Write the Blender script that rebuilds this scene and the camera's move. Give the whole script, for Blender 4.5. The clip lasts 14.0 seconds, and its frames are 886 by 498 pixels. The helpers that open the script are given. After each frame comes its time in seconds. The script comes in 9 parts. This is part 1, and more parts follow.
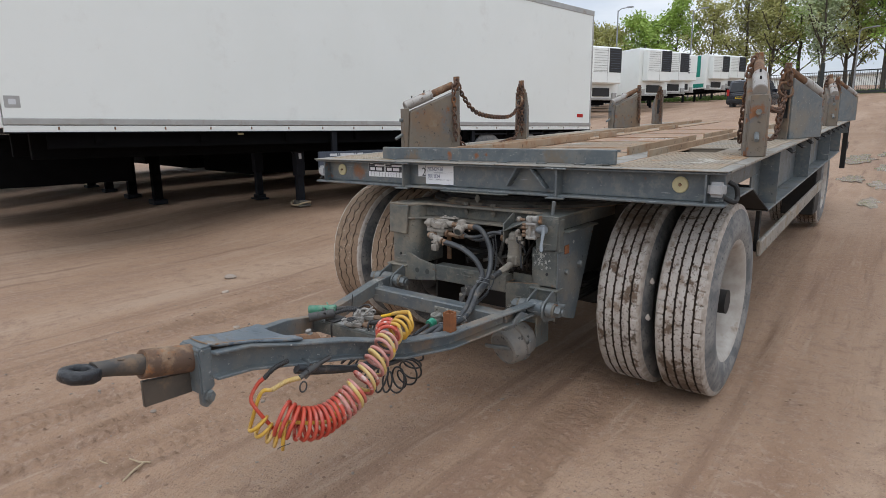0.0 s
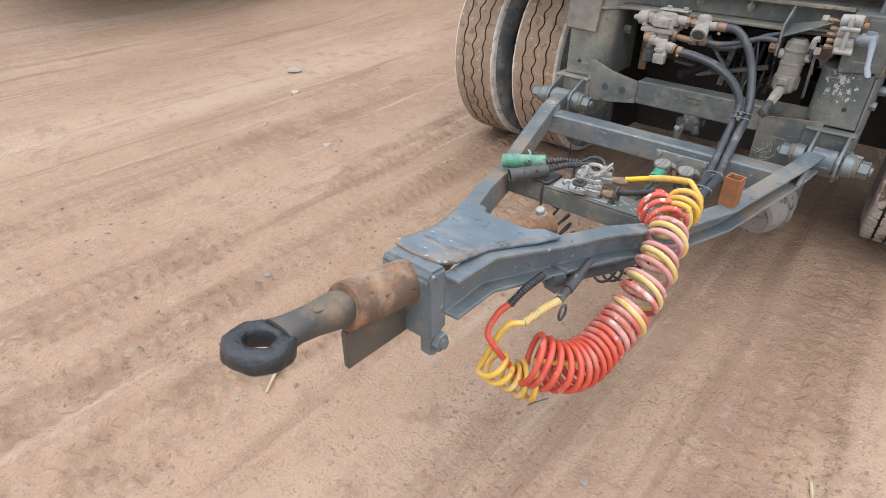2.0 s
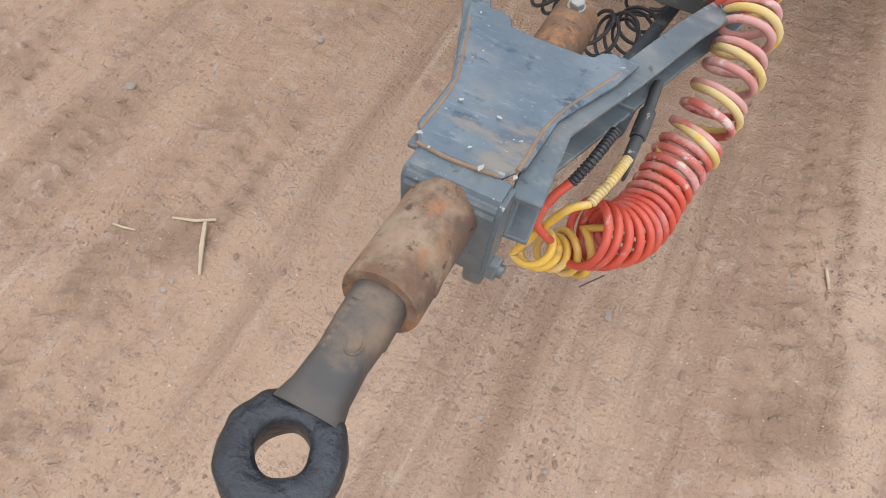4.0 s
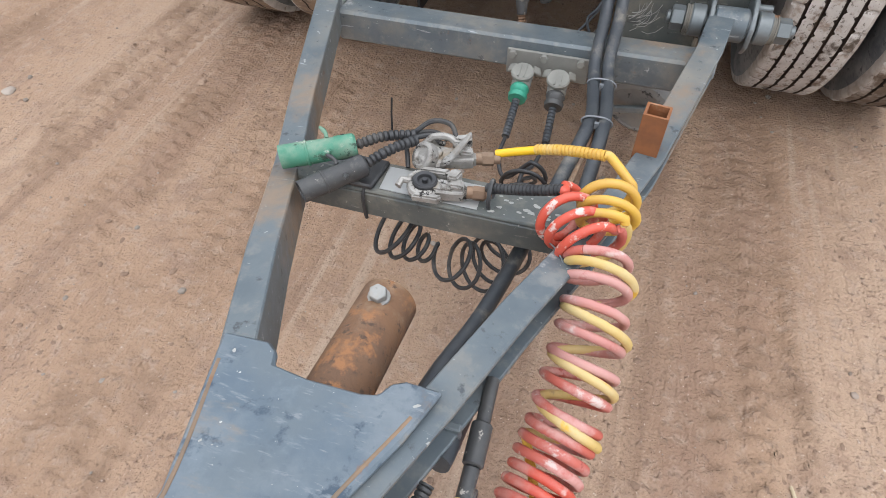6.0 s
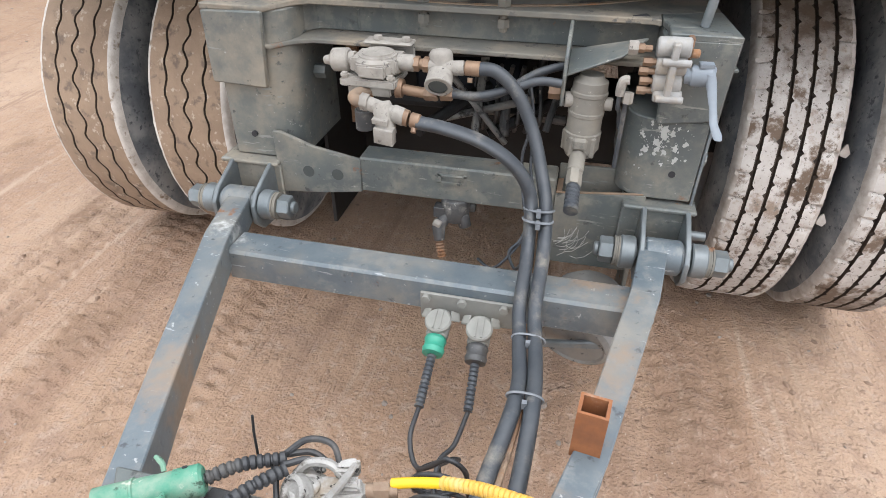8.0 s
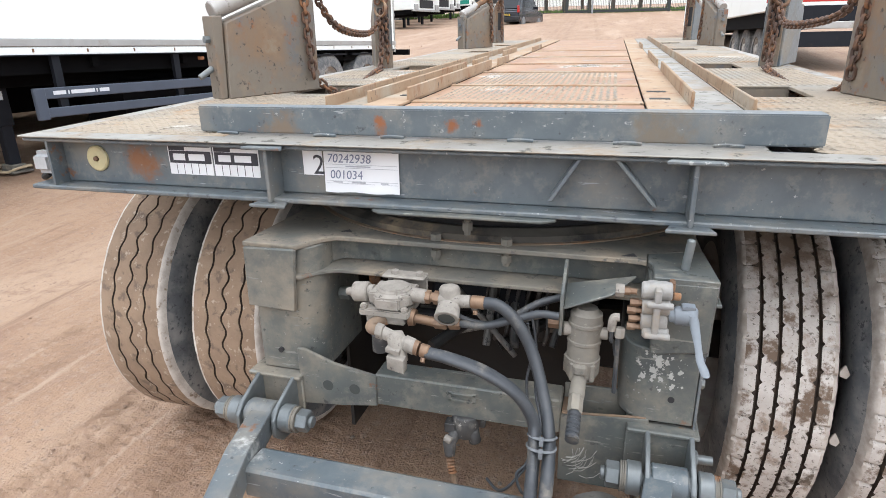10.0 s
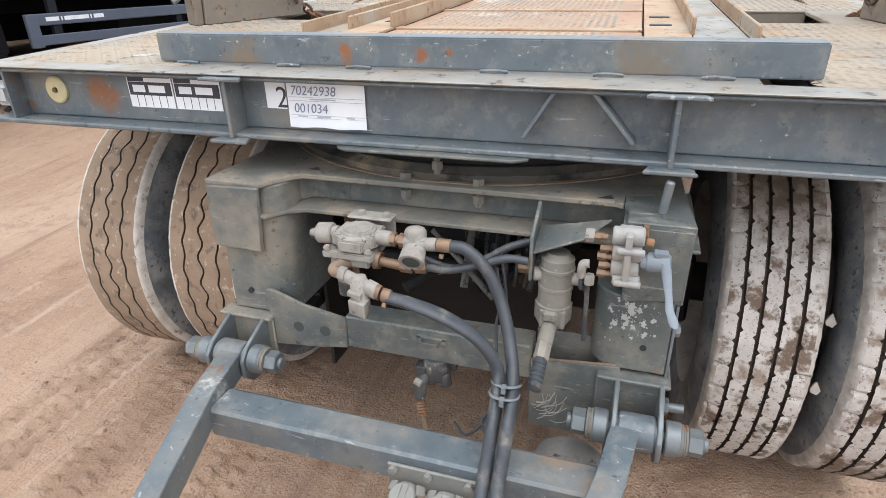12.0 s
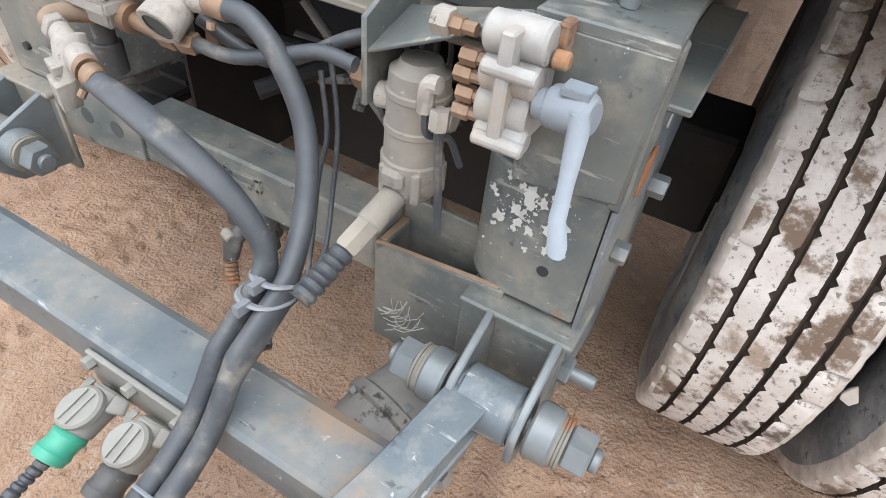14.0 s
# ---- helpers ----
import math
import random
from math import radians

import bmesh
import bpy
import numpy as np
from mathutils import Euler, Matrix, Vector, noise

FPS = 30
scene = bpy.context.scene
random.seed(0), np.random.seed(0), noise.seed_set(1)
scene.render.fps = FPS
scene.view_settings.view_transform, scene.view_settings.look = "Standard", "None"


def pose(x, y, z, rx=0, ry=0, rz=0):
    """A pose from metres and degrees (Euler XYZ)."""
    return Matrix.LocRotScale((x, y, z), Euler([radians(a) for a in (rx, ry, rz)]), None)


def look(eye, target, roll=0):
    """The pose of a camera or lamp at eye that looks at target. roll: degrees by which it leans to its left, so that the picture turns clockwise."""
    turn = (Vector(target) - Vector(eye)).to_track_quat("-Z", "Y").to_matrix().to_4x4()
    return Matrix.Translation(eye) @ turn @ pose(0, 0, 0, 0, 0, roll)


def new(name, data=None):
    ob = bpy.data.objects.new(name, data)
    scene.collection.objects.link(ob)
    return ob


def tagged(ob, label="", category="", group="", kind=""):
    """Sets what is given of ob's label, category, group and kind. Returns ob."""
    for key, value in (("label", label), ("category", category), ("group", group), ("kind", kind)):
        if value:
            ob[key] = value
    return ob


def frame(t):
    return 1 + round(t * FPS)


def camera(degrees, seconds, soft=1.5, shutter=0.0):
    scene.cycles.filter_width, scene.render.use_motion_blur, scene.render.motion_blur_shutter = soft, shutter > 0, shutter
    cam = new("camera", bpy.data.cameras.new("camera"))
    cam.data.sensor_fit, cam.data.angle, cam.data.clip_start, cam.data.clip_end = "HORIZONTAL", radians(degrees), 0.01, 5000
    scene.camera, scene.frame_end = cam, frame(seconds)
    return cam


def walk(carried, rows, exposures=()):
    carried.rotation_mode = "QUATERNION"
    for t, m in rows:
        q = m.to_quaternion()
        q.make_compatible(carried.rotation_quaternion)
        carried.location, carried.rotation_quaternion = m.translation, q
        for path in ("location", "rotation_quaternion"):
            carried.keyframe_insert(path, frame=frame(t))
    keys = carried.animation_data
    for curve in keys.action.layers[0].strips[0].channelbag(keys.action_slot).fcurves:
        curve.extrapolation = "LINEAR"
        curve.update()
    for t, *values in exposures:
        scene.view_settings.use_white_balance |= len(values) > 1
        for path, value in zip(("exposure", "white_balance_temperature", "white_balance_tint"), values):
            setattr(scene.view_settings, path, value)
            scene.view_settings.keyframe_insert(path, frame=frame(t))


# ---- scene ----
cam = camera(74.0, 14.0, soft=0.8)
PATH = [
    (0, (1.726, -2.486, 1.363), (0.516, -0.945, 0.962), -0.7),
    (0.5, (1.483, -2.421, 1.343), (0.274, -0.949, 0.732), 0.8),
    (1, (1.193, -2.308, 1.343), (-0.08, -0.896, 0.72), -0.7),
    (1.5, (0.931, -2.26, 1.312), (-0.326, -0.94, 0.49), 0.4),
    (2, (0.649, -2.243, 1.304), (-0.43, -0.951, 0.225), 0.3),
    (2.2, (0.565, -2.216, 1.298), (-0.442, -0.941, 0.13), 0.5),
    (4.3, (0.155, -1.912, 1.228), (-0.126, -1.017, -0.538), 6.2),
    (4.5, (0.162, -1.882, 1.233), (-0.121, -0.901, -0.487), 4.9),
    (5, (0.208, -1.753, 1.24), (-0.116, -0.643, -0.391), 1.6),
    (5.5, (0.262, -1.647, 1.244), (-0.095, -0.451, -0.319), 0.6),
    (6, (0.267, -1.548, 1.219), (-0.168, -0.31, -0.291), -1.5),
    (6.5, (0.206, -1.4, 1.178), (-0.188, -0.286, -0.436), 2.9),
    (7, (0.181, -1.305, 1.175), (-0.188, -0.195, -0.447), 2.1),
    (7.5, (0.229, -1.242, 1.213), (-0.148, 0.139, -0.184), 1.1),
    (8, (0.263, -1.225, 1.25), (-0.11, 0.363, 0.093), 0.2),
    (8.5, (0.281, -1.233, 1.31), (-0.104, 0.443, 0.289), -0.9),
    (9, (0.3, -1.237, 1.355), (-0.195, 0.545, 0.592), -1.6),
    (9.2, (0.305, -1.241, 1.36), (-0.21, 0.554, 0.644), -1.3),
    (11.3, (0.353, -1.226, 1.462), (-0.198, 0.586, 0.818), -0.8),
    (11.5, (0.371, -1.216, 1.447), (-0.191, 0.584, 0.779), -0.9),
    (12, (0.391, -1.152, 1.391), (-0.166, 0.561, 0.523), -1.1),
    (12.5, (0.384, -1.017, 1.298), (-0.081, 0.669, 0.327), 2.2),
    (13, (0.396, -0.834, 1.225), (0.12, 0.75, 0.035), 4.6),
    (13.5, (0.449, -0.716, 1.175), (0.184, 0.875, -0.007), 6.1),
    (14, (0.577, -0.58, 1.129), (-0.082, 0.765, -0.196), 6.7),
]
EXPO = ((0.0, 0.1), (0.5, 0.4), (1.0, 0.57), (1.5, 0.65), (2.0, 1.0), (4.5, 0.7), (5.0, 0.77), (6.0, 0.86), (6.5, 0.95), (7.0, 0.9), (7.5, 1.06), (8.0, 1.32), (8.5, 1.38), (9.0, 1.38), (11.5, 0.82), (12.0, 1.15), (12.5, 1.41), (13.0, 1.66), (13.5, 1.7), (14.0, 1.62))
walk(cam, [(t, look(eye, target, roll)) for t, eye, target, roll in PATH], exposures=EXPO)

# ---- light ----
world = bpy.data.worlds.new("overcast_sky")
scene.world = world
world.use_nodes = True
wn, wl = world.node_tree.nodes, world.node_tree.links
wn.clear()
w_out = wn.new("ShaderNodeOutputWorld")
w_bg = wn.new("ShaderNodeBackground")
w_sky = wn.new("ShaderNodeTexSky")
w_sky.sky_type = "NISHITA"
w_sky.sun_disc = False
w_sky.sun_elevation = radians(48)
w_sky.sun_rotation = radians(150)
w_tc = wn.new("ShaderNodeTexCoord")
w_map = wn.new("ShaderNodeMapping")
w_map.inputs["Scale"].default_value = (1.0, 1.0, 3.0)
w_no = wn.new("ShaderNodeTexNoise")
w_no.inputs["Scale"].default_value = 2.6
w_no.inputs["Detail"].default_value = 6
w_no.inputs["Roughness"].default_value = 0.55
w_ramp = wn.new("ShaderNodeValToRGB")
w_ramp.color_ramp.elements[0].position, w_ramp.color_ramp.elements[0].color = 0.36, (4.9, 5.4, 6.2, 1)
w_ramp.color_ramp.elements[1].position, w_ramp.color_ramp.elements[1].color = 0.66, (8.2, 8.4, 8.7, 1)
w_mix = wn.new("ShaderNodeMix")
w_mix.data_type = "RGBA"
w_mix.inputs["Factor"].default_value = 0.86
wl.new(w_tc.outputs["Generated"], w_map.inputs["Vector"])
wl.new(w_map.outputs["Vector"], w_no.inputs["Vector"])
wl.new(w_no.outputs["Fac"], w_ramp.inputs["Fac"])
wl.new(w_sky.outputs["Color"], w_mix.inputs["A"])
wl.new(w_ramp.outputs["Color"], w_mix.inputs["B"])
# an overcast sky is brightest overhead
w_sep = wn.new("ShaderNodeSeparateXYZ")
wl.new(w_tc.outputs["Generated"], w_sep.inputs["Vector"])
w_gr = wn.new("ShaderNodeMapRange")
w_gr.inputs["From Min"].default_value, w_gr.inputs["From Max"].default_value = 0.0, 0.9
w_gr.inputs["To Min"].default_value, w_gr.inputs["To Max"].default_value = 0.80, 1.42
wl.new(w_sep.outputs["Z"], w_gr.inputs["Value"])
w_mul = wn.new("ShaderNodeMix")
w_mul.data_type, w_mul.blend_type = "RGBA", "MULTIPLY"
w_mul.inputs["Factor"].default_value = 1.0
wl.new(w_mix.outputs["Result"], w_mul.inputs["A"])
wl.new(w_gr.outputs["Result"], w_mul.inputs["B"])
wl.new(w_mul.outputs["Result"], w_bg.inputs["Color"])
wl.new(w_bg.outputs["Background"], w_out.inputs["Surface"])
w_bg.inputs["Strength"].default_value = 0.134
sun = new("sun", bpy.data.lights.new("sun", "SUN"))
sun.data.energy, sun.data.angle, sun.data.color = 0.6, radians(40), (1.0, 0.97, 0.93)
sun.matrix_world = look((0, 0, 30), (-6, 9, 0))

# ---- materials ----
def mat(name, base, base2=None, scale=6.0, rough=0.6, metal=0.0, layers=(), bump=(), spots=(), coat=0.0, island=0.0, spec=0.5):
    """A surface of two mixed tones, with layers (colour, scale, low, high, roughness, and perhaps a turn and stretch for streaks) of dirt, rust or chips over it, and bump (scale, strength, metres)."""
    m = bpy.data.materials.new(name)
    m.use_nodes = True
    n, l = m.node_tree.nodes, m.node_tree.links
    p = n["Principled BSDF"]
    tc = n.new("ShaderNodeTexCoord")

    def noise_of(s, detail=6.0, r=0.6, stretch=None):
        t = n.new("ShaderNodeTexNoise")
        t.inputs["Scale"].default_value, t.inputs["Detail"].default_value, t.inputs["Roughness"].default_value = s, detail, r
        if stretch:
            mp = n.new("ShaderNodeMapping")
            mp.inputs["Rotation"].default_value = (0.3, 0.2, radians(stretch[0]))
            mp.inputs["Scale"].default_value = (1, stretch[1], stretch[1])
            l.new(tc.outputs["Object"], mp.inputs["Vector"])
            l.new(mp.outputs["Vector"], t.inputs["Vector"])
        else:
            l.new(tc.outputs["Object"], t.inputs["Vector"])
        return t.outputs["Fac"]

    def ramp(src, lo, hi):
        r = n.new("ShaderNodeMapRange")
        r.inputs["From Min"].default_value, r.inputs["From Max"].default_value = lo, hi
        r.interpolation_type = "SMOOTHSTEP"
        l.new(src, r.inputs["Value"])
        return r.outputs["Result"]

    def mix(fac, a, b):
        x = n.new("ShaderNodeMix")
        x.data_type = "RGBA"
        l.new(fac, x.inputs["Factor"])
        for sock, v in (("A", a), ("B", b)):
            if isinstance(v, tuple):
                x.inputs[sock].default_value = (*v, 1)
            else:
                l.new(v, x.inputs[sock])
        return x.outputs["Result"]

    col = mix(ramp(noise_of(scale), 0.3, 0.7), base, base2 or tuple(c * 0.8 for c in base))
    rgh = None
    for color, s, lo, hi, rr, *st in layers:
        f = ramp(noise_of(s, 8.0, 0.65, st[0] if st else None), lo, hi)
        col = mix(f, col, color)
        x = n.new("ShaderNodeMix")
        l.new(f, x.inputs["Factor"])
        if rgh is None:
            x.inputs["A"].default_value = rough
        else:
            l.new(rgh, x.inputs["A"])
        x.inputs["B"].default_value = rr
        rgh = x.outputs["Result"]
    for centre, radius, color, s in spots:
        vd = n.new("ShaderNodeVectorMath")
        vd.operation = "DISTANCE"
        l.new(tc.outputs["Object"], vd.inputs[0])
        vd.inputs[1].default_value = centre
        ad = n.new("ShaderNodeMath")
        ad.operation = "MULTIPLY_ADD"
        l.new(noise_of(s, 8.0, 0.65), ad.inputs[0])
        ad.inputs[1].default_value = radius * 3.2
        l.new(vd.outputs["Value"], ad.inputs[2])
        col = mix(ramp(ad.outputs["Value"], radius * 3.0, radius * 1.7), col, color)
    if island:
        oi = n.new("ShaderNodeObjectInfo")
        hs = n.new("ShaderNodeHueSaturation")
        mr = n.new("ShaderNodeMapRange")
        mr.inputs["To Min"].default_value, mr.inputs["To Max"].default_value = 1 - island, 1 + island
        l.new(oi.outputs["Random"], mr.inputs["Value"])
        l.new(mr.outputs["Result"], hs.inputs["Value"])
        l.new(col, hs.inputs["Color"])
        col = hs.outputs["Color"]
    l.new(col, p.inputs["Base Color"])
    p.inputs["Roughness"].default_value, p.inputs["Metallic"].default_value = rough, metal
    p.inputs["Coat Weight"].default_value = coat
    p.inputs["Specular IOR Level"].default_value = spec
    if rgh is not None:
        l.new(rgh, p.inputs["Roughness"])
    last = None
    for s, strength, metres in bump:
        b = n.new("ShaderNodeBump")
        b.inputs["Strength"].default_value, b.inputs["Distance"].default_value = strength, metres
        l.new(noise_of(s), b.inputs["Height"])
        if last is not None:
            l.new(last, b.inputs["Normal"])
        last = b.outputs["Normal"]
    if last is not None:
        l.new(last, p.inputs["Normal"])
    return m


RUST = (0.20, 0.085, 0.035)
DUST = (0.30, 0.23, 0.165)
TAN = (0.205, 0.152, 0.11)
M_PAINT = mat("grey_blue_paint", (0.115, 0.135, 0.145), (0.078, 0.098, 0.112), 9, 0.42, layers=(
    ((0.16, 0.168, 0.165), 26.0, 0.48, 0.68, 0.6), ((0.20, 0.182, 0.152), 4.0, 0.45, 0.74, 0.9), ((0.32, 0.33, 0.32), 60.0, 0.645, 0.68, 0.7), ((0.055, 0.062, 0.068), 40.0, 0.60, 0.70, 0.6), ((0.27, 0.285, 0.29), 8.0, 0.645, 0.67, 0.6, (35, 9.0)), (RUST, 9.0, 0.64, 0.72, 0.9)), bump=((60, 0.3, 0.002), (8, 0.2, 0.004)), spots=(
    ((0.335, -0.29, 0.535), 0.055, TAN, 34), ((0.345, -0.55, 0.51), 0.09, TAN, 24), ((0.41, -0.36, 0.545), 0.03, TAN, 40), ((-0.30, -0.70, 0.50), 0.09, TAN, 24), ((-0.20, -1.02, 0.57), 0.10, TAN, 22),
    ((-0.415, -0.33, 0.55), 0.035, (0.42, 0.42, 0.40), 60), ((0.27, -0.80, 0.52), 0.06, TAN, 24), ((0.20, -1.0, 0.575), 0.04, (0.40, 0.40, 0.38), 60),
    ((-0.90, 0.05, 1.10), 0.05, RUST, 30), ((-0.222, 0.095, 1.210), 0.016, (0.24, 0.085, 0.03), 60), ((-0.222, 0.095, 1.185), 0.014, (0.19, 0.09, 0.045), 60), ((-0.042, 0.095, 1.207), 0.014, (0.22, 0.08, 0.03), 60), ((0.025, 0.095, 1.212), 0.010, (0.22, 0.08, 0.03), 70), ((-0.49, 0.095, 1.19), 0.05, (0.16, 0.12, 0.085), 30), ((0.42, 0.095, 1.20), 0.06, (0.15, 0.125, 0.095), 30)))
M_PLATE = mat("scuffed_blue_paint", (0.078, 0.108, 0.138), (0.100, 0.124, 0.142), 14, 0.36, layers=(
    ((0.15, 0.175, 0.195), 5.0, 0.45, 0.66, 0.5), ((0.050, 0.072, 0.098), 9.0, 0.52, 0.68, 0.4), ((0.135, 0.165, 0.19), 16.0, 0.54, 0.70, 0.5), (DUST, 9.0, 0.60, 0.74, 0.9), ((0.040, 0.062, 0.088), 30.0, 0.55, 0.66, 0.5), ((0.16, 0.185, 0.205), 26.0, 0.57, 0.70, 0.6, (35, 4.0)), ((0.17, 0.19, 0.205), 44.0, 0.60, 0.70, 0.6, (-55, 4.0)), ((0.20, 0.175, 0.145), 6.0, 0.54, 0.68, 0.85, (100, 3.0)), ((0.50, 0.50, 0.47), 90.0, 0.68, 0.70, 0.7), ((0.25, 0.27, 0.28), 11.0, 0.68, 0.70, 0.6, (48, 8.0)), (RUST, 11.0, 0.63, 0.70, 0.9)), bump=((70, 0.35, 0.002), (9, 0.2, 0.004)))
M_BOGIE = mat("grey_green_paint", (0.098, 0.108, 0.102), (0.070, 0.079, 0.078), 7, 0.5, layers=(
    ((0.145, 0.145, 0.128), 24.0, 0.48, 0.66, 0.7), ((0.25, 0.215, 0.165), 4.0, 0.46, 0.74, 0.95), ((0.27, 0.26, 0.235), 75.0, 0.66, 0.69, 0.8), ((0.055, 0.058, 0.054), 40.0, 0.60, 0.70, 0.7), ((0.20, 0.20, 0.18), 8.0, 0.62, 0.66, 0.7, (70, 8.0)), (RUST, 9.0, 0.655, 0.72, 0.9)), bump=((50, 0.3, 0.002), (9, 0.25, 0.004)))
M_DUSTY = mat("dust_covered_paint", (0.16, 0.147, 0.12), (0.105, 0.104, 0.094), 5, 0.85, layers=(
    ((0.25, 0.208, 0.157), 7.0, 0.44, 0.68, 0.95), ((0.10, 0.095, 0.085), 28.0, 0.57, 0.66, 0.9), (RUST, 6.0, 0.62, 0.69, 0.9)), bump=((40, 0.4, 0.003),))
# near-black: shade inside and under the trailer is painted into this colour
M_DARK = mat("shade_black_steel", (0.011, 0.011, 0.011), (0.007, 0.007, 0.008), 8, 0.7, layers=(((0.036, 0.030, 0.024), 9.0, 0.52, 0.75, 0.9),))
M_BLACK = mat("black_rubber", (0.022, 0.022, 0.024), (0.035, 0.035, 0.036), 30, 0.5, layers=(((0.12, 0.105, 0.09), 14.0, 0.52, 0.8, 0.8),), bump=((120, 0.2, 0.001),))
M_HOSE = mat("grey_rubber_hose", (0.034, 0.039, 0.046), (0.050, 0.054, 0.059), 30, 0.5, layers=(((0.20, 0.18, 0.15), 18.0, 0.52, 0.8, 0.8), ((0.5, 0.5, 0.5), 70.0, 0.72, 0.74, 0.8)))
M_RUST = mat("rusty_steel", (0.17, 0.088, 0.045), (0.115, 0.065, 0.04), 14, 0.85, layers=(((0.28, 0.20, 0.135), 9.0, 0.46, 0.70, 0.9), ((0.27, 0.125, 0.055), 34.0, 0.52, 0.66, 0.9), ((0.075, 0.046, 0.032), 55.0, 0.56, 0.66, 0.9), ((0.10, 0.06, 0.04), 7.0, 0.58, 0.68, 0.7)), bump=((90, 0.8, 0.003), (28, 0.35, 0.004)))
M_RUSTTUBE = mat("orange_rust", (0.27, 0.10, 0.035), (0.18, 0.07, 0.03), 25, 0.9, layers=(((0.30, 0.22, 0.16), 14.0, 0.55, 0.7, 0.9),), bump=((110, 0.6, 0.002),))
M_CHAIN = mat("rusty_chain_steel", (0.10, 0.05, 0.03), (0.065, 0.042, 0.032), 30, 0.75, layers=(((0.22, 0.10, 0.045), 18.0, 0.48, 0.7, 0.9),), bump=((90, 0.4, 0.001),))
M_EYE = mat("greased_black_iron", (0.013, 0.0145, 0.018), (0.026, 0.029, 0.034), 30, 0.34, layers=(((0.08, 0.075, 0.07), 25.0, 0.58, 0.72, 0.6),), bump=((45, 0.9, 0.006), (130, 0.7, 0.003)))
M_SHANK = mat("worn_iron_shank", (0.085, 0.070, 0.056), (0.046, 0.043, 0.041), 9, 0.55, layers=(((0.19, 0.13, 0.085), 10.0, 0.52, 0.75, 0.85),), bump=((60, 0.4, 0.002),))
M_TYRE = mat("tyre_rubber", (0.085, 0.091, 0.098), (0.125, 0.13, 0.136), 9, 0.7, layers=(((0.23, 0.225, 0.215), 8.0, 0.40, 0.62, 0.9), ((0.05, 0.053, 0.057), 14.0, 0.55, 0.66, 0.6, (60, 4.0))), bump=((60, 0.3, 0.002),))
M_GROOVE = mat("tread_groove_rubber", (0.035, 0.026, 0.020), (0.075, 0.052, 0.036), 20, 0.95)
M_TREAD_L = mat("tan_dust_tread", (0.29, 0.205, 0.14), (0.23, 0.16, 0.11), 12, 0.95, layers=(((0.16, 0.115, 0.085), 22.0, 0.54, 0.64, 0.95), ((0.40, 0.32, 0.245), 34.0, 0.58, 0.66, 0.95)), bump=((80, 0.5, 0.003),))
M_TREAD_R = mat("pale_worn_tread", (0.49, 0.455, 0.42), (0.41, 0.37, 0.335), 22, 0.95, layers=(((0.25, 0.19, 0.145), 16.0, 0.52, 0.68, 0.95), ((0.135, 0.094, 0.066), 9.0, 0.53, 0.61, 0.95), ((0.17, 0.15, 0.13), 95.0, 0.57, 0.64, 0.95), ((0.085, 0.065, 0.048), 6.0, 0.60, 0.68, 0.95)), bump=((70, 0.6, 0.004), (160, 0.5, 0.002)), spots=(((0.0, 0.02, 0.50), 0.17, (0.125, 0.088, 0.062), 16),))
M_SHOULDER = mat("scuffed_white_shoulder", (0.43, 0.39, 0.35), (0.28, 0.24, 0.205), 26, 0.95, bump=((60, 0.5, 0.003),))
M_RIM = mat("pale_wheel_paint", (0.42, 0.40, 0.37), (0.32, 0.29, 0.26), 12, 0.7, layers=(((0.22, 0.16, 0.11), 9.0, 0.55, 0.8, 0.9),))
M_ALU = mat("dusty_cast_aluminium", (0.31, 0.305, 0.29), (0.23, 0.222, 0.21), 30, 0.7, 0.1, layers=(((0.30, 0.255, 0.20), 16.0, 0.5, 0.75, 0.9), ((0.10, 0.09, 0.08), 40.0, 0.64, 0.74, 0.8)), bump=((70, 0.4, 0.002),))
M_VALVE = mat("dusty_valve_metal", (0.30, 0.275, 0.24), (0.215, 0.195, 0.17), 26, 0.85, layers=(((0.17, 0.15, 0.13), 22.0, 0.55, 0.70, 0.9), ((0.09, 0.08, 0.07), 60.0, 0.61, 0.68, 0.9)), bump=((80, 0.5, 0.003), (220, 0.4, 0.001)))
M_FILTER = mat("dusty_filter_housing", (0.245, 0.22, 0.18), (0.175, 0.162, 0.14), 16, 0.9, layers=(((0.115, 0.11, 0.098), 24.0, 0.57, 0.68, 0.8), ((0.32, 0.30, 0.26), 50.0, 0.62, 0.70, 0.9)), bump=((50, 0.35, 0.002), (200, 0.4, 0.001)))
M_BRASS = mat("tarnished_brass", (0.235, 0.15, 0.095), (0.175, 0.11, 0.072), 30, 0.55, 0.4, layers=(((0.33, 0.25, 0.18), 18.0, 0.5, 0.75, 0.9),))
M_LEVER = mat("pale_blue_lever_paint", (0.185, 0.210, 0.235), (0.145, 0.165, 0.185), 20, 0.4, layers=(((0.25, 0.25, 0.26), 40.0, 0.62, 0.7, 0.7),))
M_BOLT = mat("blue_grey_zinc", (0.165, 0.182, 0.188), (0.125, 0.138, 0.14), 25, 0.45, 0.3, layers=(((0.30, 0.26, 0.2), 12.0, 0.56, 0.75, 0.9),), bump=((60, 0.3, 0.001),))
M_RED = mat("red_coil_hose", (0.52, 0.075, 0.042), (0.44, 0.055, 0.035), 16, 0.42, layers=(((0.50, 0.235, 0.20), 9.0, 0.50, 0.72, 0.7), ((0.56, 0.42, 0.37), 26.0, 0.58, 0.72, 0.8)))
